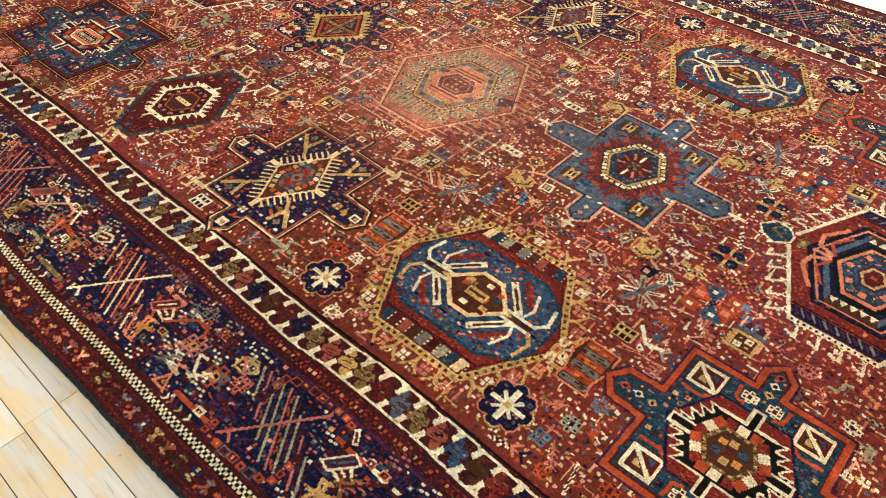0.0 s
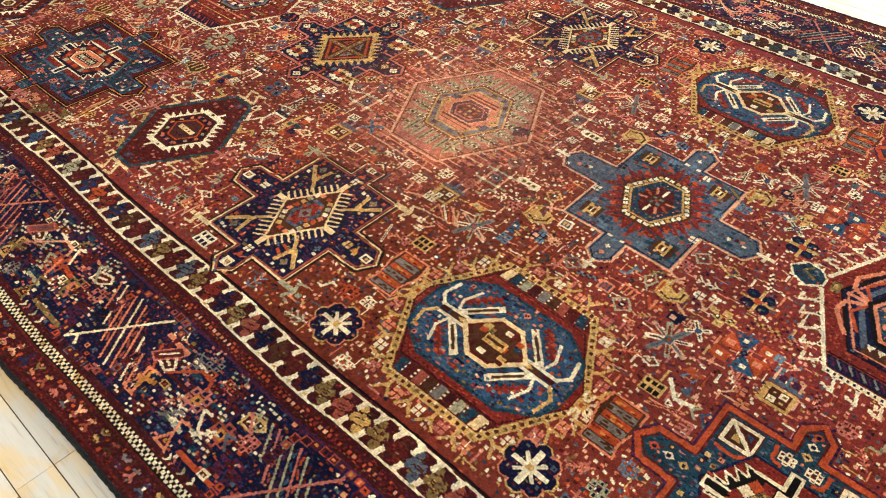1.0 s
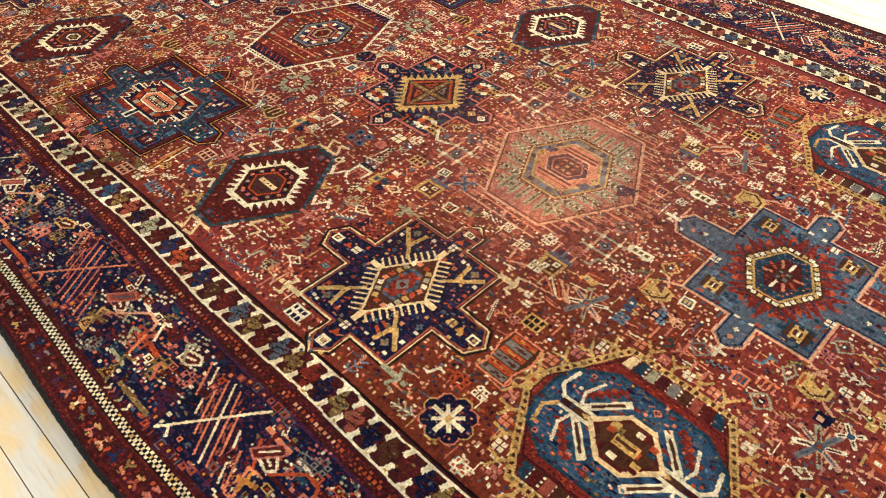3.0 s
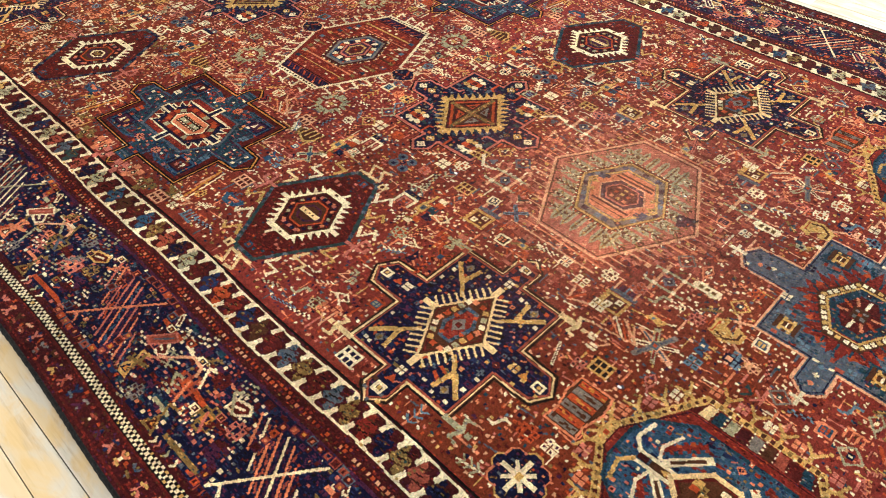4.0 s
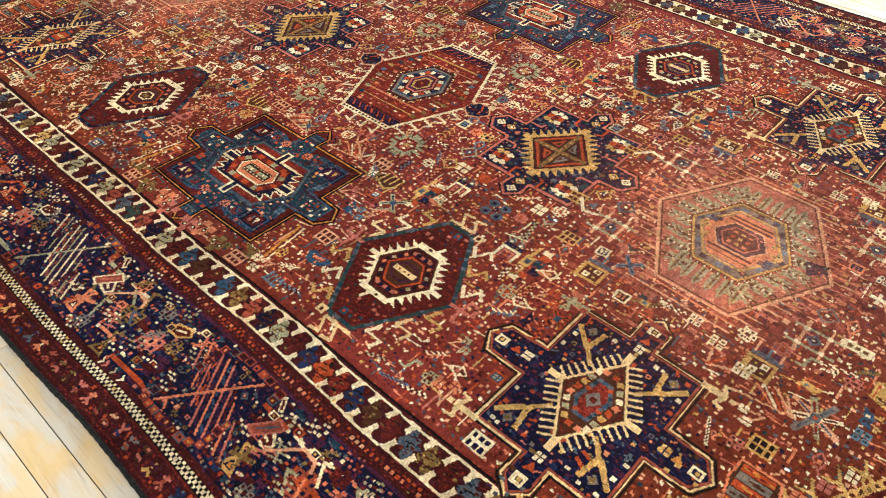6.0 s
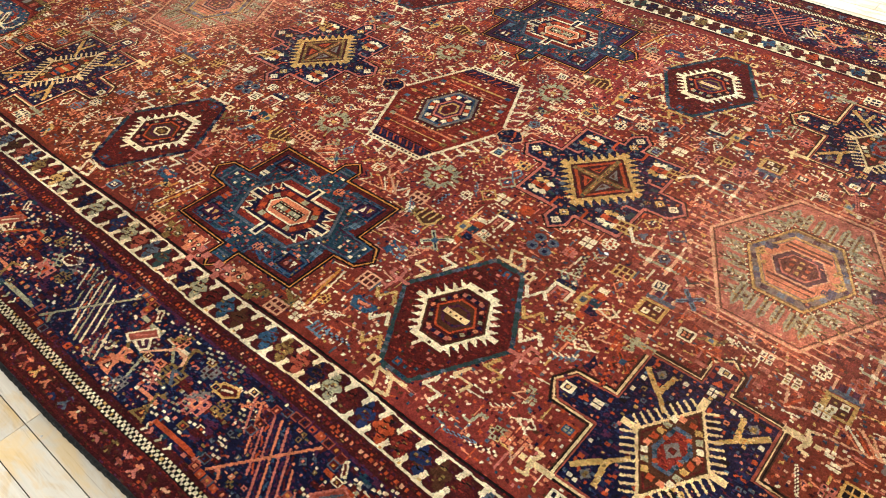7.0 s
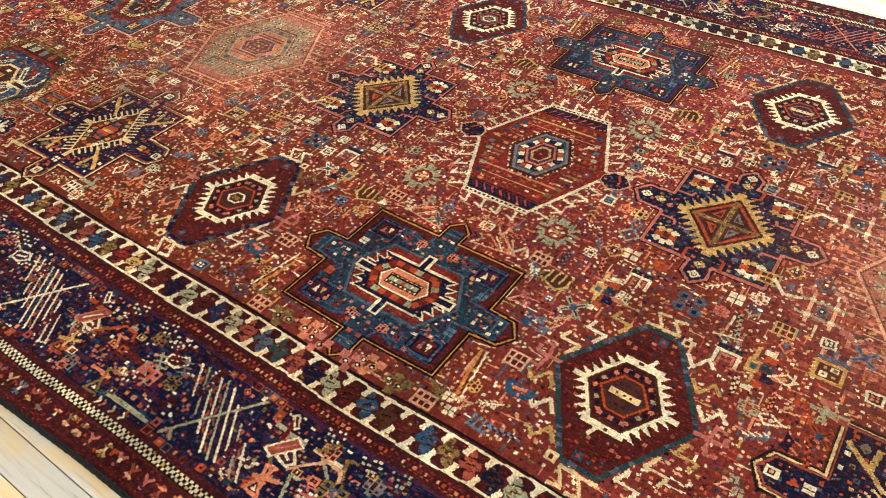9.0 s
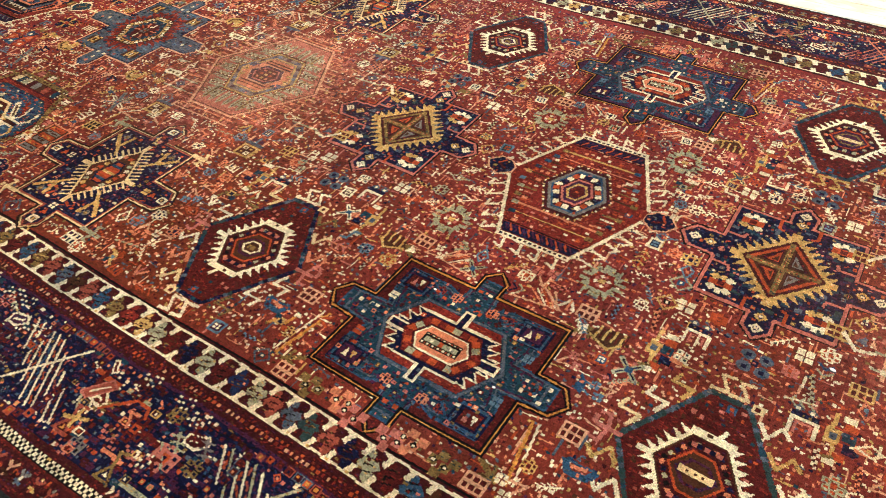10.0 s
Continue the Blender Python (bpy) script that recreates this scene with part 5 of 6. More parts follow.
        for s in (1, -1):
            for q in (1, -1):
                for k in range(5):
                    v = q * (0.020 + 0.040 * k)
                    ui, ue = (0.112 if k < 3 else 0.0), 0.225 - 0.095 * abs(v) / 0.288 - 0.045
                    p.line([(s * ui, v), (s * ue, v)], 0.0065, ("brown", "olive", "brown", "salmon", "gold")[k])
                    p.box(s * (ue + 0.006), v, 0.0105, 0.0085, r.choice(("sky", "gold", "teal", "blue", "sage", "olive")))
                    for i in range(3):
                        p.box(s * (ui + (ue - ui) * (i + 0.5) / 3), v + q * 0.019, 0.006, 0.005, r.choice(("salmon", "pink", "rust", "cream")))
    hx = hexagon(0.094, 0.108, 0.042)
    big = [(u * 1.22, v * 1.2) for u, v in hx]
    p.poly(big, "wine" if not dark else "black")
    if not dark:
        p.spots(big, 0.011, 0.0035, ["cream", "brown", "gold"])
    p.poly(hx, "blue" if not dark else "teal")
    p.line(hx, 0.010, "grey" if not dark else "salmon", True)
    p.poly([(u * 0.86, v * 0.86) for u, v in hx], "wine" if not dark else "teal")
    p.spots([(u * 0.76, v * 0.76) for u, v in hx], 0.023, 0.0095, ["cream", "navy", "cream", "rust"] if not dark else ["salmon", "teal", "blue"])
    p.poly([(u * 0.58, v * 0.58) for u, v in hx], "pink" if not dark else "blue")
    p.poly([(u * 0.49, v * 0.49) for u, v in hx], "purple")
    p.line([(u * 0.34, v * 0.34) for u, v in hx], 0.008, "gold", True)
    p.poly([(u * 0.26, v * 0.26) for u, v in hx], "deep")
    p.box(0, 0, 0.007, 0.006, "rust")


def star_cross(x, y):
    """The blue cross with triangle squares and a zigzag black star."""
    z = zone("zigzag_star_medallion", "blue cross medallion with black zigzag star and triangle squares")
    p = Pen(x, y)
    r = random.Random(3)
    out = tabbed(0.19, 0.205, 0.305, 0.30, 0.05)
    p.poly(grown(out, 0.012), "deep", z, True)
    p.poly(out, "teal", z)
    p.line(grown(out, 0.010), 0.006, "purple", True)
    p.line(out, 0.015, "rust", True)
    p.line(grown(out, -0.010), 0.005, "deep", True)
    for k in range(60):
        p.box(r.uniform(-0.18, 0.18), r.uniform(-0.19, 0.19), 0.008, 0.006, r.choice(("teal", "blue", "teal", "navy")))
    for a in (1, -1):
        for b in (1, -1):
            u, v = a * 0.128, b * 0.148
            p.box(u, v, 0.042, 0.038, "deep")
            p.line([(u - 0.034, v - 0.031), (u + 0.034, v - 0.031), (u + 0.034, v + 0.031), (u - 0.034, v + 0.031)], 0.009, "cream", True)
            p.poly([(u - 0.026, v - 0.022), (u + 0.026, v - 0.022), (u - 0.026, v + 0.022)], "brown")
            p.poly([(u - 0.018, v - 0.016), (u + 0.004, v - 0.016), (u - 0.014, v + 0.006)], "gold")
            p.line([(u - 0.028, v + 0.026), (u + 0.030, v - 0.026)], 0.010, "cream")
            p.poly([(u + 0.004, v + 0.018), (u + 0.022, v + 0.018), (u + 0.020, v + 0.002)], "blue")
            p.line([(a * 0.165, b * 0.095), (a * 0.12, b * 0.092), (a * 0.10, b * 0.105)], 0.010, "rust")
            p.line([(a * 0.06, b * 0.185), (a * 0.055, b * 0.145), (a * 0.036, b * 0.140)], 0.010, "rust")
            rosette(p, a * 0.03, b * 0.165, 0.020, "cream", "deep")
            p.box(a * 0.165, b * 0.06, 0.007, 0.006, "gold")
    for a, b in ((1, 0), (-1, 0), (0, 1), (0, -1)):
        for k in range(3):
            u, v = a * (0.19 + 0.036 * k), b * (0.2 + 0.032 * k)
            p.diamond(u, v, 0.014, 0.012, ("gold", "cream", "rust")[k])
            p.box(u, v, 0.004, 0.004, "navy")
    ground = hexagon(0.152, 0.128, 0.085)
    p.poly(ground, "red")
    p.line(ground, 0.007, "navy", True)
    bar_star(p, 0.112, 0.092, 0.06, "red", "black")
    ring = hexagon(0.090, 0.078, 0.05)
    p.spots([(u * 0.90, v * 0.90) for u, v in ring], 0.026, 0.0125, ["rust", "cream", "red"])
    core = hexagon(0.060, 0.052, 0.034)
    p.poly(core, "brown")
    p.line(core, 0.009, "olive", True)
    p.spots(core, 0.012, 0.003, ["brown", "gold"])
    for u, v, c in ((0, 0.026, "gold"), (0, -0.026, "gold"), (0.026, 0.012, "blue"), (-0.026, -0.012, "blue"), (0.024, -0.018, "amber"), (-0.024, 0.018, "amber"), (0, 0, "deep")):
        p.box(u, v, 0.010, 0.009, c)


def sage_rosette(x, y):
    """A large grey-green stepped rosette."""
    z = zone("sage_rosette", "grey-green stepped rosette")
    p = Pen(x, y)
    for k in range(8):
        a = math.radians(45 * k + 22)
        u, v = 0.048 * math.cos(a), 0.052 * math.sin(a)
        p.poly([(u - 0.018, v - 0.016), (u + 0.018, v - 0.016), (u + 0.018, v + 0.016), (u - 0.018, v + 0.016)], "sage", z, True)
        p.box(u * 1.25, v * 1.25, 0.007, 0.007, "red")
        p.line([(u * 0.9, v * 0.9), (u * 1.2, v * 1.2)], 0.005, "deep")
    p.poly([(0.036 * math.cos(t), 0.036 * math.sin(t)) for t in [math.radians(45 * i) for i in range(8)]], "red", z, True)
    p.spots([(0.022, 0.0), (0, 0.024), (-0.022, 0), (0, -0.024)], 0.018, 0.0055, ["cream", "pink"])
    p.box(0, 0, 0.009, 0.009, "gold")


# -- small strewn motifs --
BRIGHT = ["cream", "cream", "salmon", "pink", "gold", "rust", "sky", "cream", "sage", "salmon"]
DARK = ["navy", "teal", "blue", "green", "purple", "wine", "brown", "black"]


def small_motif(x, y, r, kind):
    q = r.uniform(0.82, 1.06)
    p = Pen(x, y, q, q, r.choice((0, 90, 180, 270, 0, 180)) + r.uniform(-8, 8))
    a, b = r.choice(BRIGHT), r.choice(BRIGHT)
    d = r.choice(DARK)
    if kind == 0:  # looped rosette of six
        rosette(p, 0, 0, 0.026, a, r.choice(("deep", "navy", "rust")))
    elif kind == 1:  # four squares
        for u in (-0.010, 0.010):
            for v in (-0.010, 0.010):
                p.box(u, v, 0.0085, 0.0085, a)
                p.box(u, v, 0.0035, 0.0035, d)
    elif kind == 2:  # Z hook
        p.line([(-0.022, -0.018), (-0.004, -0.018), (0.004, 0.018), (0.024, 0.018)], 0.009, a)
        p.box(0.0, -0.028, 0.004, 0.004, b)
    elif kind == 3:  # comb
        p.line([(-0.026, -0.014), (0.026, -0.014)], 0.007, a)
        for k in range(4):
            p.line([(-0.022 + 0.0148 * k, -0.014), (-0.022 + 0.0148 * k, 0.02)], 0.0055, a)
    elif kind == 4:  # four-petalled cross with long petals
        for k in range(4):
            t = math.radians(45 + 90 * k)
            p.line([(0.010 * math.cos(t), 0.010 * math.sin(t)), (0.036 * math.cos(t), 0.036 * math.sin(t))], 0.013, a)
            p.line([(0.014 * math.cos(t), 0.014 * math.sin(t)), (0.030 * math.cos(t), 0.030 * math.sin(t))], 0.005, d)
        p.box(0, 0, 0.009, 0.009, "blue")
    elif kind == 5:  # spotted lattice diamond
        p.line([(0.03, 0), (0, 0.03), (-0.03, 0), (0, -0.03)], 0.0062, r.choice(("sage", "slate", "gold", "grey")), True)
        p.box(0, 0, 0.009, 0.009, d)
        p.box(0, 0, 0.004, 0.004, "cream")
    elif kind == 6:  # long stem with leaves
        p.line([(-0.04, 0), (0.04, 0.006)], 0.006, a)
        for k in range(3):
            p.line([(-0.025 + 0.022 * k, 0), (-0.012 + 0.022 * k, 0.018)], 0.0055, b)
            p.line([(-0.025 + 0.022 * k, 0), (-0.012 + 0.022 * k, -0.016)], 0.0055, b)
    elif kind == 7:  # bird-like wedge
        p.poly([(-0.03, -0.012), (0.012, -0.012), (0.03, 0.014), (0.004, 0.008), (-0.02, 0.014)], r.choice(("blue", "teal", "gold", "rust", "sage", "olive", "navy")))
        p.box(0.006, 0.0, 0.004, 0.004, a)
        p.line([(-0.012, -0.012), (-0.02, -0.03)], 0.0055, b)
        p.line([(0.012, -0.012), (0.008, -0.03)], 0.0055, b)
    elif kind == 8:  # arrow
        p.line([(-0.022, -0.02), (0.0, 0.014), (0.022, -0.02)], 0.0085, a)
        p.line([(0, 0.014), (0, -0.026)], 0.006, b)
    elif kind == 9:  # square within a frame
        p.box(0, 0, 0.022, 0.020, a)
        p.box(0, 0, 0.015, 0.013, d)
        for u in (-0.006, 0.006):
            p.box(u, 0.005, 0.004, 0.004, b)
            p.box(u, -0.005, 0.004, 0.004, b)
    elif kind == 11:  # long two-toned dotted stroke with a triangle
        p.line([(-0.045, -0.012), (0.04, 0.010)], 0.009, a)
        p.line([(-0.04, -0.010), (0.034, 0.008)], 0.0035, "deep")
        p.poly([(-0.01, 0.006), (0.012, 0.012), (-0.006, 0.032)], b)
        p.poly([(-0.005, 0.011), (0.004, 0.014), (-0.004, 0.022)], d)
    elif kind == 12:  # animal with a yellow body, dark squares and thin legs
        p.line([(-0.026, -0.02), (-0.016, 0.008), (0.018, 0.012), (0.03, 0.026)], 0.010, r.choice(("gold", "olive", "amber")))
        p.box(0.002, 0.008, 0.013, 0.012, r.choice(("gold", "sage")))
        p.box(0.002, 0.008, 0.006, 0.006, r.choice(("sky", "navy")))
        p.box(0.018, -0.006, 0.010, 0.008, "teal")
        p.box(-0.022, 0.026, 0.010, 0.008, r.choice(("rust", "cream")))
        p.box(-0.030, -0.03, 0.009, 0.007, "cream")
    elif kind == 13:  # chained stroke: light and dark knots in turn
        n = r.randrange(6, 11)
        for k in range(n):
            p.box(0.0085 * (k - n / 2), 0.0016 * (k - n / 2), 0.0044, 0.0034, a if k % 2 else "wine")
            p.box(0.0085 * (k - n / 2), 0.0016 * (k - n / 2) + 0.0075, 0.0044, 0.0030, a if k % 2 == 0 else "deep")
    elif kind == 14:  # fork with paired squares at its tips
        p.line([(-0.030, -0.022), (-0.004, 0.006)], 0.0058, "blush")
        p.line([(-0.030, -0.022), (0.012, -0.020)], 0.0058, "blush")
        for cu, cv in ((0.008, 0.018), (0.026, -0.016)):
            four_dots(p, cu, cv, a, 0.0058)
    elif kind == 15:  # outlined leaf with a spotted middle
        q = [(-0.030, -0.004), (0.004, -0.018), (0.026, -0.002), (0.002, 0.016)]
        p.line(q, 0.0056, a, True)
        p.box(-0.004, -0.002, 0.006, 0.005, b)
        p.box(0.010, -0.002, 0.0035, 0.0035, d)
        p.line([(-0.030, -0.004), (-0.044, -0.010)], 0.005, a)
    elif kind == 16:  # feathered sprig
        p.line([(-0.028, -0.020), (0.024, 0.018)], 0.0052, a)
        for k in range(4):
            u, v = -0.018 + 0.012 * k, -0.013 + 0.0088 * k
            p.line([(u, v), (u + 0.002, v + 0.016)], 0.0042, a)
            p.line([(u, v), (u + 0.016, v - 0.002)], 0.0042, b)
    else:  # pair of chevrons
        for k in (-1, 1):
            p.line([(-0.014 + 0.012 * k, -0.018), (0.004 + 0.012 * k, 0), (-0.014 + 0.012 * k, 0.018)], 0.0065, a if k > 0 else d)


def strew(x0, x1, y0, y1, pitch, r, reach):
    """Small motifs on a loose grid, wherever no larger figure lies."""
    n = int((x1 - x0) / pitch)
    m = int((y1 - y0) / pitch)
    spots = [(x0 + (i + 0.5 + r.uniform(-0.3, 0.3)) * pitch, y0 + (j + 0.5 + r.uniform(-0.3, 0.3)) * pitch) for i in range(n) for j in range(m)]
    r.shuffle(spots)
    for x, y in spots:
        i0, i1 = np.searchsorted(XC, (x - reach, x + reach))
        j0, j1 = np.searchsorted(YC, (y - reach, y + reach))
        if BUSY[i0:i1, j0:j1].any():
            continue
        small_motif(x, y, r, r.choice((0, 0, 0, 1, 1, 2, 3, 4, 5, 6, 7, 8, 9, 10, 11, 12, 13, 13, 13, 14, 14, 15, 15, 16, 16)))
        BUSY[i0:i1, j0:j1] = True


def dabs(x0, x1, y0, y1, pitch, r):
    """Single dabs of wool in a loose grid over the open field."""
    for i in range(int((x1 - x0) / pitch)):
        for j in range(int((y1 - y0) / pitch)):
            x, y = x0 + (i + 0.5 + r.uniform(-0.42, 0.42)) * pitch, y0 + (j + 0.5 + r.uniform(-0.42, 0.42)) * pitch
            a, b = min(NX - 1, np.searchsorted(XC, x)), min(NY - 1, np.searchsorted(YC, y))
            if BUSY[a, b] or r.random() < 0.12:
                continue
            s, t = r.uniform(0.0030, 0.0054), r.uniform(0.0026, 0.0046)
            c = r.choice(("cream", "salmon", "blush", "salmon", "rust", "gold", "deep", "rust", "purple", "salmon", "wine", "blush", "olive", "deep", "navy", "cream", "slate", "blush", "slate", "cream", "teal", "cream", "blush", "gold", "pink", "cream", "blush", "brown"))
            k = r.uniform(-0.4, 0.4)
            if r.random() < 0.11:
                c = r.choice(("salmon", "blush", "cream", "gold", "pink", "salmon", "slate", "rust"))
                s, t = r.choice(((r.uniform(0.012, 0.026), 0.0022), (0.0024, r.uniform(0.012, 0.026))))
                k *= 0.5 if s > t else 0.0
            fill([(x - s, y - t - k * s), (x + s, y - t + k * s), (x + s, y + t + k * s), (x - s, y + t - k * s)], c)


# -- larger strewn figures, set out in mirrored fours --
def animal(p):
    p.line([(0.012, -0.060), (0.004, -0.02), (-0.004, 0.02), (0.0, 0.062)], 0.010, "gold")
    p.poly([(-0.016, -0.022), (0.014, -0.026), (0.018, 0.018), (-0.014, 0.022)], "gold")
    p.box(0.001, -0.002, 0.0085, 0.009, "slate")
    p.box(0.034, 0.006, 0.014, 0.013, "teal")
    p.box(0.040, -0.026, 0.014, 0.013, "navy")
    p.box(0.064, -0.012, 0.016, 0.009, "salmon")
    p.box(0.034, 0.034, 0.014, 0.010, "rust")
    p.box(0.028, 0.056, 0.015, 0.008, "cream")
    p.box(0.022, -0.056, 0.012, 0.010, "rust")
    p.box(0.008, -0.074, 0.013, 0.010, "cream")
    p.line([(0.012, -0.06), (-0.012, -0.070)], 0.009, "olive")


def four_pads(p, pad, core, between):
    for a in (-1, 1):
        for b in (-1, 1):
            p.poly([(a * 0.021 + 0.019 * math.cos(t), b * 0.021 + 0.018 * math.sin(t)) for t in [math.radians(22 + 45 * i) for i in range(8)]], pad)
            p.box(a * 0.021, b * 0.021, 0.006, 0.006, "navy" if pad != "navy" else "teal")
    if between:
        for a, b in ((1, 0), (-1, 0), (0, 1), (0, -1)):
            p.line([(a * 0.014, b * 0.014), (a * 0.046, b * 0.046)], 0.009, between)
    p.box(0, 0, 0.009, 0.009, core)


def bracket(p):
    p.line([(-0.026, -0.026), (-0.026, 0.020), (0.030, 0.020), (0.030, -0.022)], 0.009, "cream")
    p.line([(-0.014, -0.024), (-0.014, 0.008), (0.018, 0.008), (0.018, -0.018)], 0.005, "pink")
    p.box(0.002, 0.032, 0.030, 0.007, "navy")
    for u in (-0.018, 0.014):
        p.diamond(u, 0.048, 0.014, 0.012, "slate")
        p.box(u, 0.048, 0.006, 0.005, "cream")


def crossed_lattice(p):
    for q in (-1, 1):
        p.line([(q * 0.030, -0.058), (q * 0.030, 0.058)], 0.008, "blush")
        p.line([(-0.058, q * 0.030), (0.058, q * 0.030)], 0.008, "sage")
    for a in (-1, 1):
        for b in (-1, 1):
            p.box(a * 0.030, b * 0.030, 0.007, 0.007, "cream")
    p.diamond(0, 0, 0.022, 0.022, "slate")
    p.diamond(0, 0, 0.012, 0.012, "navy")
    p.box(0, 0, 0.004, 0.004, "cream")


def spotted_die(p):
    p.box(0, 0, 0.036, 0.032, "gold")
    p.teeth([(-0.036, -0.032), (-0.036, 0.032)], -0.008, 0.014, "gold", False)
    p.box(0, 0, 0.026, 0.023, "deep")
    for a in (-1, 1):
        for b in (-1, 1):
            p.box(a * 0.012, b * 0.011, 0.0095, 0.0085, "cream" if a * b > 0 else "brown")
            p.box(a * 0.012, b * 0.011, 0.004, 0.004, "gold" if a * b < 0 else "olive")
    p.box(0.002, 0.043, 0.040, 0.008, "slate")
    for k in range(3):
        p.line([(-0.030 + 0.032 * k, 0.048), (-0.030 + 0.032 * k, 0.080)], 0.0065, "blush" if k != 1 else "sky")
    p.box(-0.014, 0.062, 0.008, 0.010, "purple")
    p.box(0.018, 0.062, 0.008, 0.010, "purple")


def forked_pairs(p):
    p.line([(0, -0.05), (-0.012, 0.0)], 0.0075, "blush")
    p.line([(0, -0.05), (0.055, -0.026)], 0.0075, "blush")
    p.line([(0.0, -0.048), (0.026, -0.006)], 0.008, "rust")
    for u, v in ((-0.012, 0.026), (0.072, -0.010)):
        for a in (-1, 1):
            for b in (-1, 1):
                p.box(u + a * 0.011, v + b * 0.010, 0.0092, 0.0082, "cream")
                p.box(u + a * 0.011, v + b * 0.010, 0.0035, 0.0035, "olive")


def long_petals(p):
    for k, a in enumerate((25, 65, 115, 155, 205, 245, 295, 335)):
        t = math.radians(a)
        n = 0.062 if k % 2 else 0.055
        p.line([(0.014 * math.cos(t), 0.014 * math.sin(t)), (n * math.cos(t), n * math.sin(t))], 0.0165 if k % 3 else 0.012, ("cream", "grey", "sage", "blush")[k % 4])
        p.line([(0.018 * math.cos(t), 0.018 * math.sin(t)), (0.82 * n * math.cos(t), 0.82 * n * math.sin(t))], 0.006, ("deep", "slate", "red", "slate")[k % 4])
    p.box(0, 0, 0.012, 0.012, "slate")
    p.box(0, 0, 0.005, 0.005, "rust")


def tulip(p):
    p.poly([(-0.040, -0.030), (0.0, -0.044), (0.042, -0.018), (0.042, 0.018), (0.010, 0.030), (0.012, 0.0), (-0.012, 0.014), (-0.014, 0.040), (-0.044, 0.024)], "gold")
    p.line([(-0.026, -0.020), (0.002, -0.030), (0.028, -0.010), (0.028, 0.014)], 0.006, "brown")
    p.line([(-0.034, -0.024), (-0.032, 0.018)], 0.005, "rust")
    p.line([(0.03, -0.028), (0.075, -0.058)], 0.008, "blush")
    p.poly([(0.030, -0.062), (0.075, -0.050), (0.066, -0.094), (0.030, -0.090)], "navy")
    p.box(0.044, -0.078, 0.008, 0.008, "blush")
    rosette(p, 0.100, -0.062, 0.020, "blush", "deep")
    p.poly([(-0.090, 0.020), (-0.05, 0.030), (-0.058, 0.055)], "teal")
    p.line([(-0.085, 0.022), (-0.046, 0.050)], 0.009, "olive")


def six_holes(p, petal="gold", hole="black"):
    for u in (-0.017, 0.0, 0.017):
        for v in (-0.011, 0.011):
            p.box(u, v, 0.0115, 0.0125, petal)
    for u in (-0.017, 0.0, 0.017):
        for v in (-0.011, 0.011):
            p.box(u, v, 0.0058, 0.0068, hole)


def barrel(p):
    p.poly([(-0.038, -0.014), (0.03, -0.018), (0.042, -0.004), (0.036, 0.016), (-0.03, 0.018), (-0.044, 0.004)], "cream")
    for k in (-1, 0, 1):
        p.box(0.020 * k, 0, 0.0065, 0.0075, "olive")
        p.box(0.020 * k, 0, 0.003, 0.003, "brown")


def butterfly(p):
    for s, c in ((1, "blue"), (-1, "blue")):
        p.poly([(0, 0), (s * 0.014, s * 0.065), (-s * 0.050, s * 0.055)], c)
        p.poly([(0, 0), (s * 0.065, s * 0.012), (s * 0.052, -s * 0.048)], "rust")
        p.box(s * 0.040, -s * 0.012, 0.010, 0.009, "salmon")
        p.box(-s * 0.014, s * 0.040, 0.007, 0.007, "cream")
        p.box(s * 0.046, s * 0.040, 0.022, 0.018, "rust")
        p.box(s * 0.046, s * 0.040, 0.008, 0.007, "cream")
    p.diamond(0, 0, 0.012, 0.012, "navy")


def comb_frame(p):
    p.poly([(-0.05, -0.012), (0.012, -0.040), (0.050, 0.0), (0.030, 0.034), (-0.030, 0.030)], "brown")
    p.line([(-0.044, -0.010), (0.012, -0.034), (0.044, 0.0)], 0.008, "gold")
    for k in range(4):
        p.line([(-0.030 + 0.021 * k, -0.012 + 0.002 * k), (-0.026 + 0.021 * k, 0.034)], 0.0065, "gold")
        p.line([(-0.020 + 0.021 * k, -0.006), (-0.017 + 0.021 * k, 0.028)], 0.004, "deep")
    p.poly([(-0.085, -0.004), (-0.052, -0.016), (-0.060, 0.018)], "cream")


def sheaf(p):
    p.line([(-0.09, -0.030), (0.045, -0.012)], 0.006, "blush")
    for k in range(5):
        p.line([(0.045 - 0.012 * k, -0.014), (0.012 - 0.016 * k, 0.040 - 0.004 * k)], 0.0052, ("blush", "salmon", "rust", "cream", "salmon")[k])
    p.line([(0.05, -0.012), (-0.02, 0.042)], 0.0065, "blush")


def crawling(p):
    p.line([(-0.034, 0.012), (-0.02, -0.012), (0.022, -0.010), (0.036, 0.014)], 0.016, "blue")
    p.line([(-0.03, 0.02), (0.0, 0.012), (0.034, 0.02)], 0.008, "blue")
    p.line([(-0.016, 0.004), (0.014, 0.010)], 0.010, "salmon")


def face(p, tone):
    for u, v in ((-0.016, -0.006), (0.018, 0.002), (0.0, 0.020), (-0.004, -0.024), (-0.032, 0.012)):
        p.box(u, v, 0.012, 0.011, tone)
    for u, v in ((-0.016, -0.004), (0.017, 0.003)):
        p.diamond(u, v, 0.010, 0.009, "black")
        p.box(u, v, 0.0035, 0.0035, "cream")


def white_ell(p):
    p.line([(-0.036, 0.022), (0.0, -0.022), (0.044, -0.012)], 0.011, "cream")
    p.poly([(-0.006, 0.012), (0.022, 0.0), (0.016, 0.036)], "slate")
    p.poly([(0.026, 0.010), (0.044, 0.004), (0.034, 0.034)], "blush")


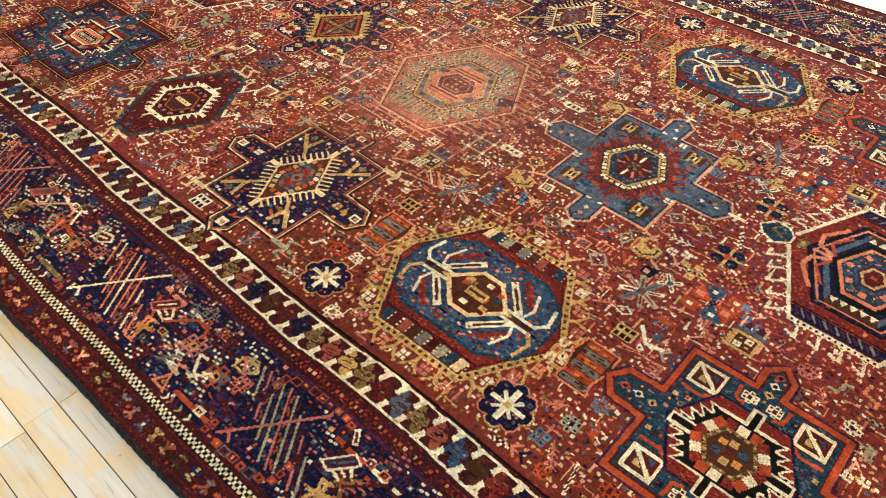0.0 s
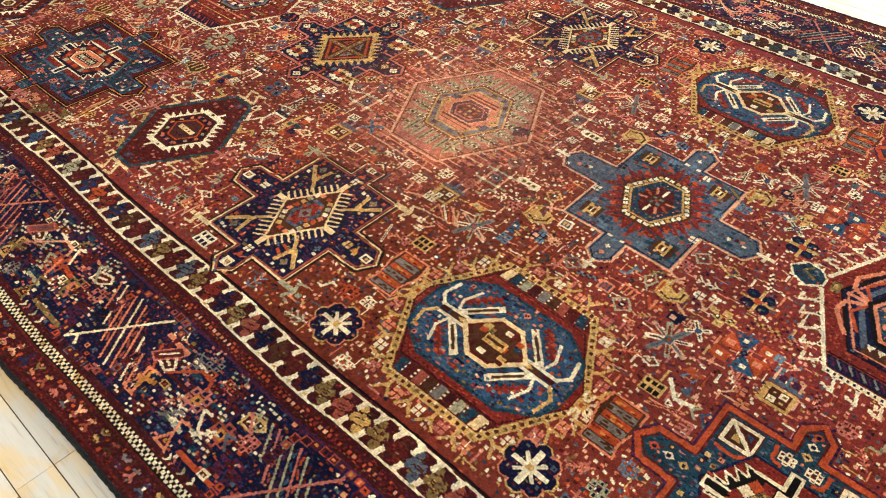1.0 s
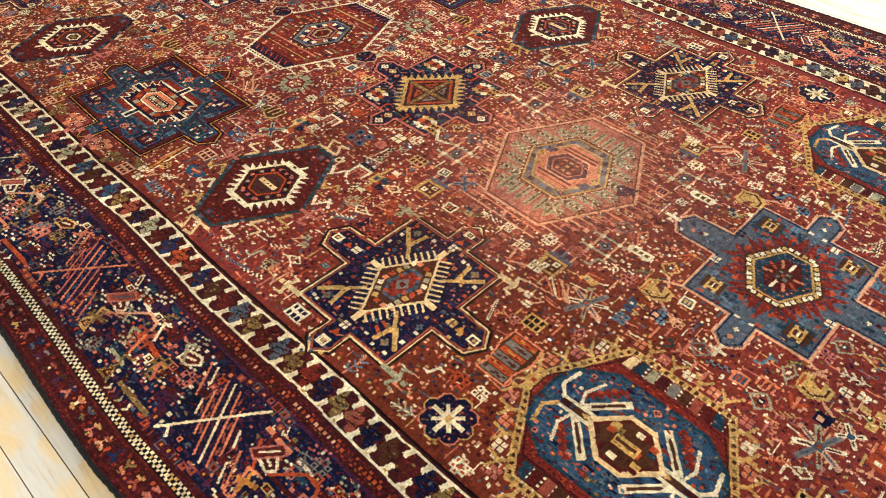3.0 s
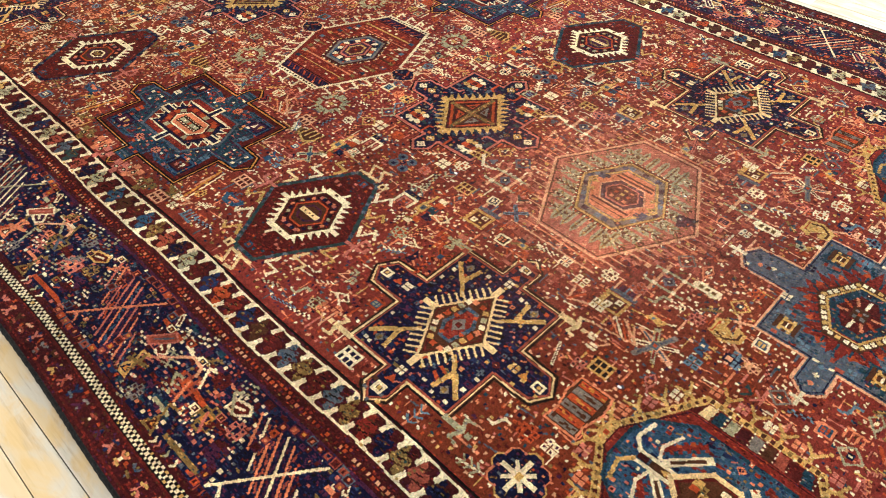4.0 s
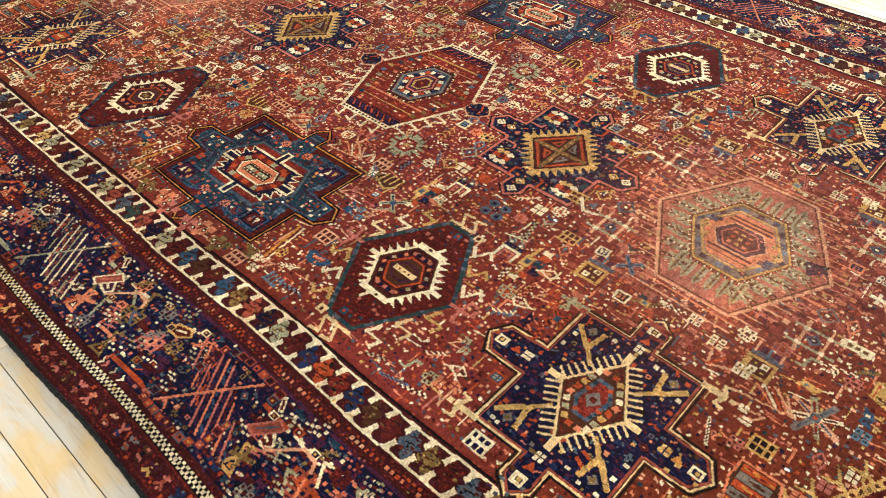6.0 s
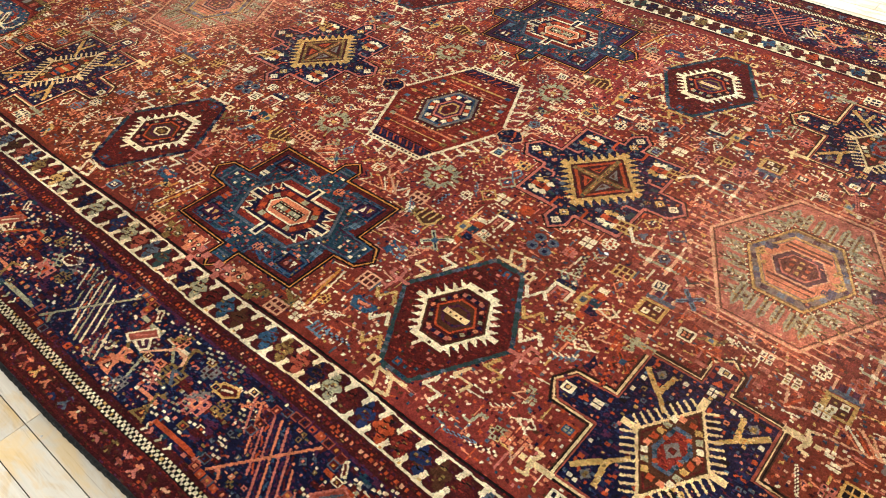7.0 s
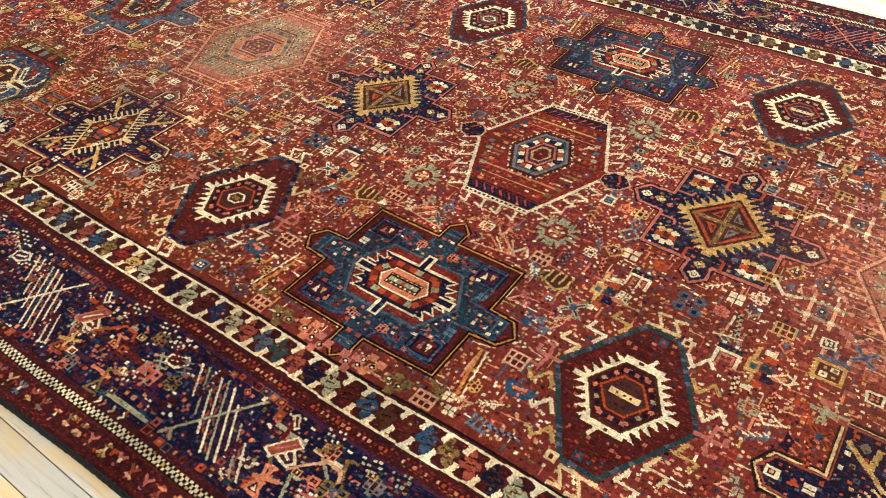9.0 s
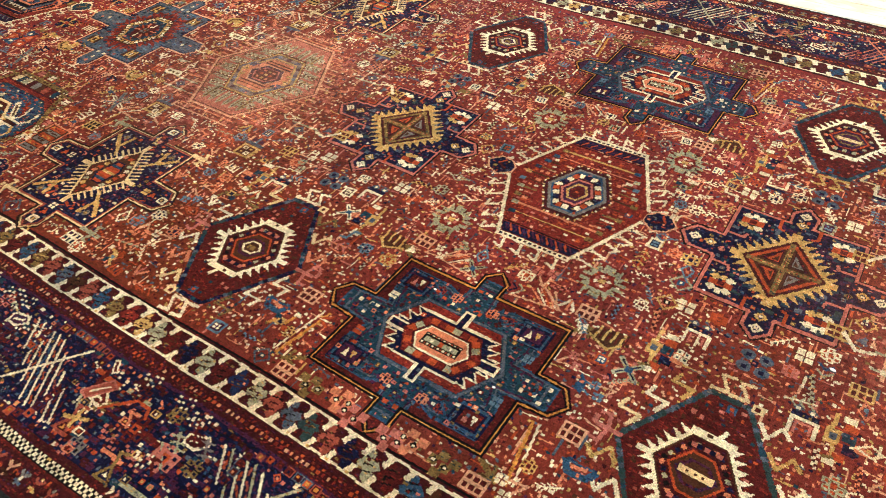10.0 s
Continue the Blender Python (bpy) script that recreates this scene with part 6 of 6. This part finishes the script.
def long_stem(p, tone):
    p.line([(0.016, -0.085), (-0.012, 0.085)], 0.0085, tone)
    p.line([(0.030, -0.080), (0.004, 0.085)], 0.006, "cream")
    for k in range(6):
        v = -0.07 + 0.026 * k
        p.box(0.010 - 0.17 * v, v, 0.003, 0.004, "deep")
    rosette(p, 0.036, -0.02, 0.020, "gold", "deep")


MIRROR_X, MIRROR_Y = -5.80, 3.60


def in_fours(draw, x, y, reach, *extra):
    """The same figure in the four mirrored places of the field."""
    for a in (1, -1):
        for b in (1, -1):
            px, py = (x if a > 0 else MIRROR_X - x), (y if b > 0 else MIRROR_Y - y)
            p = Pen(px, py, a, b)
            draw(p, *extra)
            k = reach
            p.poly([(-k, -k), (k, -k), (k, k), (-k, k)], None, None, True)


def figures():
    in_fours(four_pads, -2.23, 1.432, 0.042, "slate", "navy", None)
    in_fours(animal, -2.455, 1.344, 0.05)
    in_fours(animal, -2.027, 1.326, 0.05)
    in_fours(crawling, -2.457, 0.928, 0.03)
    in_fours(bracket, -2.378, 1.429, 0.034)
    in_fours(bracket, -2.09, 1.312, 0.034)
    in_fours(crossed_lattice, -1.934, 1.593, 0.05)
    in_fours(spotted_die, -1.868, 1.400, 0.05)
    in_fours(comb_frame, -2.563, 1.304, 0.045)
    for x, y in ((-2.64, 1.355), (-2.084, 1.643), (-1.995, 1.478), (-2.51, 1.007), (-3.174, 0.782)):
        in_fours(six_holes, x, y, 0.026, "blush" if x < -2.4 else "gold", "deep")
    for x, y in ((-2.436, 1.518), (-2.134, 1.52)):
        in_fours(four_dots, x, y, 0.024, 0.0, 0.0, "cream", 0.0095)
    in_fours(white_ell, -2.036, 1.626, 0.03)
    in_fours(sheaf, -2.757, 1.335, 0.04)
    in_fours(face, -2.996, 0.795, 0.034, "salmon")
    in_fours(face, -2.84, 0.775, 0.030, "pink")
    in_fours(face, -3.085, 0.785, 0.030, "olive")
    in_fours(long_stem, -2.585, 0.90, 0.04, "amber")
    in_fours(long_petals, -1.235, 1.365, 0.055)
    in_fours(tulip, -1.125, 1.535, 0.05)
    in_fours(spotted_die, -1.391, 1.412, 0.05)
    in_fours(forked_pairs, -1.490, 1.390, 0.05)
    in_fours(crossed_lattice, -1.327, 1.582, 0.05)
    in_fours(barrel, -1.236, 1.628, 0.035)
    in_fours(six_holes, -1.29, 1.215, 0.028)
    in_fours(sheaf, -1.32, 1.345, 0.03)
    in_fours(six_holes, -1.752, 0.80, 0.028, "cream", "navy")
    in_fours(tulip, -0.679, 1.535, 0.05)
    in_fours(butterfly, -0.446, 1.475, 0.065)
    in_fours(four_pads, -0.497, 1.660, 0.045, "navy", "rust", "gold")
    in_fours(face, -0.535, 1.545, 0.030, "gold")
    in_fours(long_petals, -0.605, 1.385, 0.05)
    in_fours(six_holes, -0.562, 1.234, 0.028)
    in_fours(white_ell, -0.505, 1.262, 0.035)
    in_fours(spotted_die, -0.329, 1.405, 0.05)


FIELD_Y0, FIELD_Y1 = RUG_Y0 + 0.525, RUG_Y1 - 0.525
COL_N, COL_C, COL_F = 1.062, 1.80, 2.532


def ground_tones():
    """The field's red shifts slowly from brownish madder to rose, as hand-dyed wool does; its slope along y is painted
    light.
    """
    i0, i1 = np.searchsorted(XC, (RUG_X0 + 0.52, RUG_X1 - 0.52))
    j0, j1 = np.searchsorted(YC, (FIELD_Y0, FIELD_Y1))
    x, y = XC[i0:i1, None], YC[None, j0:j1]
    f = 0.5 + 0.22 * np.sin(2.3 * x + 1.1 * y) + 0.18 * np.sin(5.1 * x - 2.2 * y + 1.0) + 0.15 * np.sin(11.0 * x + 0.7) * np.cos(1.7 * y)
    # slope from near to far: the browner light of the near side, put into colour
    f = np.clip(f + 0.25 * (y - 1.5), 0, 1)[..., None]
    DYE[i0:i1, j0:j1] = (1 - f) * np.array((0.128, 0.0245, 0.0115)) + f * np.array((0.178, 0.0255, 0.0225))


def blue_ground_figures(r):
    """Small red, slate and purple figures wherever a blue ground lies open."""
    blues = np.array([C[k] for k in ("navy", "teal", "indigo", "blue")])

    def open_ground(x, y, h):
        a0, a1 = np.searchsorted(XC, (x - h, x + h))
        b0, b1 = np.searchsorted(YC, (y - h, y + h))
        d = DYE[a0:a1, b0:b1]
        return d.size > 0 and bool((np.abs(d[:, :, None, :] - blues).max(-1).min(-1) < 1e-4).all())

    for pitch, h in ((0.034, 0.0150), (0.022, 0.0085), (0.0155, 0.0056)):
        for x in np.arange(RUG_X0 + 0.1, RUG_X1 - 0.1, pitch):
            for y in np.arange(RUG_Y0 + 0.05, RUG_Y1 - 0.05, pitch):
                u, v = x + r.uniform(-0.3, 0.3) * pitch, y + r.uniform(-0.3, 0.3) * pitch
                if r.random() < 0.12 or not open_ground(u, v, h):
                    continue
                p = Pen(u, v)
                c = r.choice(("rust", "wine", "purple", "slate", "purple", "deep", "pink", "slate", "salmon", "olive"))
                kind = r.random()
                if h < 0.006:
                    p.box(0, 0, r.uniform(0.0026, 0.0042), r.uniform(0.0026, 0.004), c)
                elif h < 0.01:
                    if kind < 0.5:
                        p.box(0, 0, 0.0062, 0.0058, c)
                        p.box(0, 0, 0.0026, 0.0026, r.choice(("cream", "deep", "gold", "navy")))
                    else:
                        p.line([(-0.006, -0.005 * r.choice((-1, 1))), (0.006, 0.003)], 0.0042, c)
                elif kind < 0.4:
                    p.diamond(0, 0, 0.0125, 0.0120, c)
                    p.diamond(0, 0, 0.0072, 0.0068, "navy")
                    p.box(0, 0, 0.0028, 0.0028, "salmon")
                elif kind < 0.7:
                    for a, b in ((1, 0), (-1, 0), (0, 1), (0, -1)):
                        p.box(0.0072 * a, 0.0072 * b, 0.0042, 0.0042, c)
                else:
                    q = r.choice((-1, 1))
                    p.line([(-0.012, -0.008 * q), (0.002, 0.0), (0.0, 0.010 * q)], 0.0048, c)
                    p.box(0.008, 0.004 * q, 0.0034, 0.0034, "rust")


def draw_rug():
    DYE[:] = C["red"]
    borders()
    for pen, seed in ((Pen(RUG_X1, 5.0, 1, 1, 90), 12), (Pen(RUG_X0, -1.2, 1, 1, -90), 17)):
        guard_details(pen, seed)
        main_border(pen, seed, 0.0)
    side_bands()
    for (pen, s), seed in zip(side_pens(), (3, 8)):
        guard_details(pen, seed)
        main_border(pen, seed, 0.0 if s > 0 else 0.02)
    r = random.Random(21)
    x0, x1, y0, y1 = RUG_X0 + 0.53, RUG_X1 - 0.53, FIELD_Y0 + 0.012, FIELD_Y1 - 0.012
    ground_tones()
    dabs(x0, x1, y0, y1, 0.0158, r)
    for k, y in enumerate((COL_N, COL_F)):
        oval(-0.918, y + (0.014 if k == 0 else 0.034), "blue", "red", "gold")
        oval(-4.93, y, "blue", "red", "olive")
        comb_star(-1.632, y, 1 + 3 * k)
        comb_star(-4.225, y, 2 + 3 * k)
        jag_diamond(-2.245, y, k)
        jag_diamond(-3.565, y, 2 + k)
        teal_cross(-2.90, y, 4 + k)
        star_cross(-0.215, y + 0.04)
        star_cross(-5.62, y)
    pale_hexagon(-1.63, COL_C, 1)
    pale_hexagon(-4.235, COL_C, 2)
    gold_diamond(-2.262, COL_C, 1)
    gold_diamond(-3.555, COL_C, 2)
    blue_cross(-0.905, COL_C + 0.03, 1)
    blue_cross(-4.95, COL_C, 2)
    white_hook_hexagon(-2.89, COL_C - 0.005, False, 1)
    white_hook_hexagon(-0.17, COL_C + 0.05, True, 2)
    white_hook_hexagon(-5.66, COL_C, True, 3)
    for x, y in ((-1.249, 0.852), (-0.646, 0.868), (-1.252, 2.800), (-0.61, 2.77), (-4.58, 0.86), (-4.58, 2.77)):
        star_flower(x, y)
    for x, y in ((-2.66, 1.48), (-2.66, 2.12), (-3.15, 1.48), (-3.15, 2.12)):
        sage_rosette(x, y)
    figures()
    strew(x0, x1, y0, y1, 0.064, r, 0.027)
    strew(x0, x1, y0, y1, 0.050, r, 0.020)
    blue_ground_figures(random.Random(33))


def smooth_noise(g, cell_x, cell_y, amount):
    """Random factors about 1 on a coarse grid of knots, blended between its points."""
    nx, ny = NX // cell_x + 2, NY // cell_y + 2
    grid = g.normal(0.0, amount, (nx, ny))
    fx, fy = np.arange(NX) / cell_x, np.arange(NY) / cell_y
    i, j = fx.astype(int), fy.astype(int)
    a, b = (fx - i)[:, None], (fy - j)[None, :]
    low = grid[i][:, j] * (1 - b) + grid[i][:, j + 1] * b
    high = grid[i + 1][:, j] * (1 - b) + grid[i + 1][:, j + 1] * b
    return (1.0 + low * (1 - a) + high * a)[..., None]


FLECKS = {
    "red": ("worn", "deep", "rust", "deep"), "deep": ("red", "wine", "brown", "red"), "wine": ("deep", "brown", "red", "purple"), "navy": ("indigo", "black", "purple", "indigo"),
    "teal": ("blue", "navy", "green", "slate"), "blue": ("teal", "slate", "indigo", "teal"), "slate": ("teal", "grey", "blue", "slate"), "faded": ("pink", "worn", "faded", "blush"),
    "sage": ("grey", "olive", "gold", "sage"), "olive": ("brown", "gold", "olive", "green"), "gold": ("amber", "butter", "olive", "gold"), "purple": ("wine", "indigo", "deep", "navy"),
}


def flecks():
    """Stray knots of a neighbouring dye wherever one colour lies in a wider patch."""
    g = np.random.default_rng(14)
    draw = np.repeat(g.random((NX // 2 + 1, NY)), 2, 0)[:NX]
    pick = np.repeat(g.integers(0, 4, (NX // 2 + 1, NY)), 2, 0)[:NX]
    old = DYE.copy()
    for name, others in FLECKS.items():
        mine = (np.abs(old - np.array(C[name], np.float32)).max(-1) < 1e-5) & (draw < 0.17)
        for k, other in enumerate(others):
            DYE[mine & (pick == k)] = C[other]


def knot_tone_and_shade():
    g = np.random.default_rng(4)
    # knot and row brightness also paints the dark shade between knots
    knots = g.normal(1.0, 0.15, (NX, NY, 1)) + g.normal(0.0, 0.05, (NX, NY, 3))
    clumps = np.repeat(np.repeat(g.normal(1.0, 0.10, (NX // 3 + 1, NY // 3 + 1, 1)), 3, 0), 3, 1)[:NX, :NY]
    # the widest noise puts the nap's light and dark reflections into the colour
    knots = knots * clumps * smooth_noise(g, 9, 5, 0.13) * smooth_noise(g, 60, 45, 0.10)
    hue = smooth_noise(g, 40, 70, 0.05)
    knots = knots * np.concatenate([hue, np.ones_like(hue), 2.04 - hue], -1)
    bands = np.interp(XC, np.linspace(RUG_X0, RUG_X1, 70), g.normal(1.0, 0.07, 70))[:, None, None]
    for x, y in ((-1.63, COL_C), (-4.235, COL_C)):
        f = 0.26 * np.exp(-((XC[:, None] - x) / 0.38) ** 2 - ((YC[None, :] - y) / 0.42) ** 2)[..., None]
        DYE[:] = DYE * (1 - f) + f * np.array((0.44, 0.20, 0.13))
    lines = g.normal(1.0, 0.05, (NX, 1, 1))
    return np.clip(DYE * knots * bands * lines, 0.0015, 0.95)


def wave(x, y):
    """How the rug lies: slow waves in plan and height, and edges that wander."""
    near = np.interp(x, (-6.7, -3.5, -3.0, -2.45, -2.1, -1.7, -1.35, -1.0, 1.0), (-0.026, -0.025, -0.012, 0.004, -0.001, -0.012, 0.003, 0.015, 0.012))
    far = np.interp(x, (-6.7, -2.9, -2.5, -2.1, -1.75, -1.25, -0.8, 1.0), (0.018, 0.018, 0.018, 0.0, -0.004, 0.012, 0.015, 0.0))
    dy = 0.003 * np.sin(7.7 * x + 2.0 * y) + near * np.exp(-(y - RUG_Y0) / 0.30) + far * np.exp((y - RUG_Y1) / 0.35)
    dx = 0.004 * np.sin(2.7 * y + 0.8 * x)
    dz = 0.0012 * np.sin(5.2 * x + 1.0) * np.sin(3.3 * y) + 0.0008 * np.sin(11.0 * x + 6.0 * y)
    return dx, dy, dz


def build_rug():
    draw_rug()
    flecks()
    dye = knot_tone_and_shade()
    rug = tagged(new("rug"), "large red Persian-style wool rug with geometric medallions on the board floor", "rug")
    rug.location = ((RUG_X0 + RUG_X1) / 2, (RUG_Y0 + RUG_Y1) / 2, 0.0)
    gx, gy = np.meshgrid(XE, YE, indexing="ij")
    dx, dy, dz = wave(gx, gy)
    g = np.random.default_rng(9)
    vz = PILE + dz + g.normal(0, 0.0006, gx.shape)
    dx, dy = dx + g.normal(0, 0.00045, gx.shape), dy + g.normal(0, 0.00045, gx.shape)
    V = np.stack([gx + dx - rug.location.x, gy + dy - rug.location.y, vz], -1).reshape(-1, 3)
    idx = np.arange((NX + 1) * (NY + 1)).reshape(NX + 1, NY + 1)
    quads = np.stack([idx[:-1, :-1], idx[1:, :-1], idx[1:, 1:], idx[:-1, 1:]], -1).reshape(-1, 4)
    flat_zone, flat_dye = ZONE.reshape(-1), dye.reshape(-1, 3)
    for z, (name, label) in enumerate(PARTS):
        pick = flat_zone == z
        if not pick.any():
            continue
        used, loops = np.unique(quads[pick], return_inverse=True)
        loops = loops.reshape(-1).astype(np.int32)
        me = bpy.data.meshes.new(name)
        n = int(pick.sum())
        me.vertices.add(len(used))
        me.vertices.foreach_set("co", V[used].astype(np.float32).ravel())
        me.loops.add(4 * n)
        me.loops.foreach_set("vertex_index", loops)
        me.polygons.add(n)
        me.polygons.foreach_set("loop_start", np.arange(0, 4 * n, 4, dtype=np.int32))
        me.update(calc_edges=True)
        colours = np.concatenate([flat_dye[pick], np.ones((n, 1))], 1).astype(np.float32)
        layer = me.attributes.new("dye", "FLOAT_COLOR", "FACE")
        layer.data.foreach_set("color", colours.ravel())
        me.materials.append(WOOL)
        ob = new(name, me)
        ob.parent = rug
        tagged(ob, label)
    # overcast edge: a dark cord round the rug and the woven base under the pile
    bm = bmesh.new()
    loop = [(x, RUG_Y0) for x in np.arange(RUG_X0, RUG_X1, 0.0075)] + [(RUG_X1, y) for y in np.arange(RUG_Y0, RUG_Y1, 0.03)]
    loop += [(x, RUG_Y1) for x in np.arange(RUG_X1, RUG_X0, -0.0075)] + [(RUG_X0, y) for y in np.arange(RUG_Y1, RUG_Y0, -0.03)]
    rings = []
    rr = random.Random(2)
    for k, (x, y) in enumerate(loop):
        ox = -1 if x <= RUG_X0 + 1e-6 else 1 if x >= RUG_X1 - 1e-6 else 0
        oy = -1 if y <= RUG_Y0 + 1e-6 else 1 if y >= RUG_Y1 - 1e-6 else 0
        a, b, c = wave(x, y)
        q = rr.uniform(-0.0009, 0.0009) + (0.0005 if k % 3 else -0.0005)
        ring = []
        for out, z in ((-0.001, 0.001), (0.007, 0.0005), (0.010 + q, 0.004), (0.008 + q, 0.0095), (0.003, 0.0140 + q), (-0.001, 0.0125)):
            ring.append(bm.verts.new((x + a + ox * out - rug.location.x, y + b + oy * out - rug.location.y, z + c * 0.6)))
        rings.append(ring)
    for r0, r1 in zip(rings, rings[1:] + rings[:1]):
        for i in range(6):
            bm.faces.new([r0[i], r1[i], r1[(i + 1) % 6], r0[(i + 1) % 6]])
    bmesh.ops.recalc_face_normals(bm, faces=bm.faces[:])
    for f in bm.faces:
        f.smooth = True
    part("edge_binding", bm, BINDING, rug, "dark overcast wool edge")
    bm = bmesh.new()
    hx, hy = (RUG_X1 - RUG_X0) / 2 - 0.008, (RUG_Y1 - RUG_Y0) / 2 - 0.008
    box_mesh(bm, -hx, hx, -hy, hy, 0.0002, 0.006)
    part("woven_base", bm, BINDING, rug)


def lint_tuft(x, y, size, seed):
    """A ragged tuft of white fluff lying on the pile."""
    r = random.Random(seed)
    bm = bmesh.new()
    bmesh.ops.create_icosphere(bm, subdivisions=2, radius=size)
    for v in bm.verts:
        q = r.uniform(0.55, 1.3)
        v.co = Vector((v.co.x * q * 1.5, v.co.y * q, v.co.z * q * 0.45))
    ob = part("lint_tuft", bm, LINT)
    ob.location = (x, y, PILE + size * 0.38)
    tagged(ob, "tiny white tuft of lint lying on the rug", "lint", "lint on the rug")


def nail_head(x, y):
    bm = bmesh.new()
    bmesh.ops.create_cone(bm, cap_ends=True, segments=14, radius1=0.0036, radius2=0.0024, depth=0.0014)
    ob = part("nail_head", bm, STEEL)
    ob.location = (x, y, 0.0006)
    tagged(ob, "small shiny steel nail head in a floor board", "nail", "nails in the floor")


build_rug()
for k, (x, y, size) in enumerate(((-2.066, 1.509, 0.0045), (-1.225, 1.196, 0.004), (-2.415, 1.60, 0.003), (-3.02, 1.21, 0.003), (-1.49, 1.93, 0.003), (-2.72, 1.02, 0.003))):
    lint_tuft(x, y, size, k)
for x, y in ((-1.174, 0.205), (-2.735, 0.186)):
    nail_head(x, y)
for j in list(rows_near) + list(rows_far):
    lay_row(j)
boards_elsewhere()
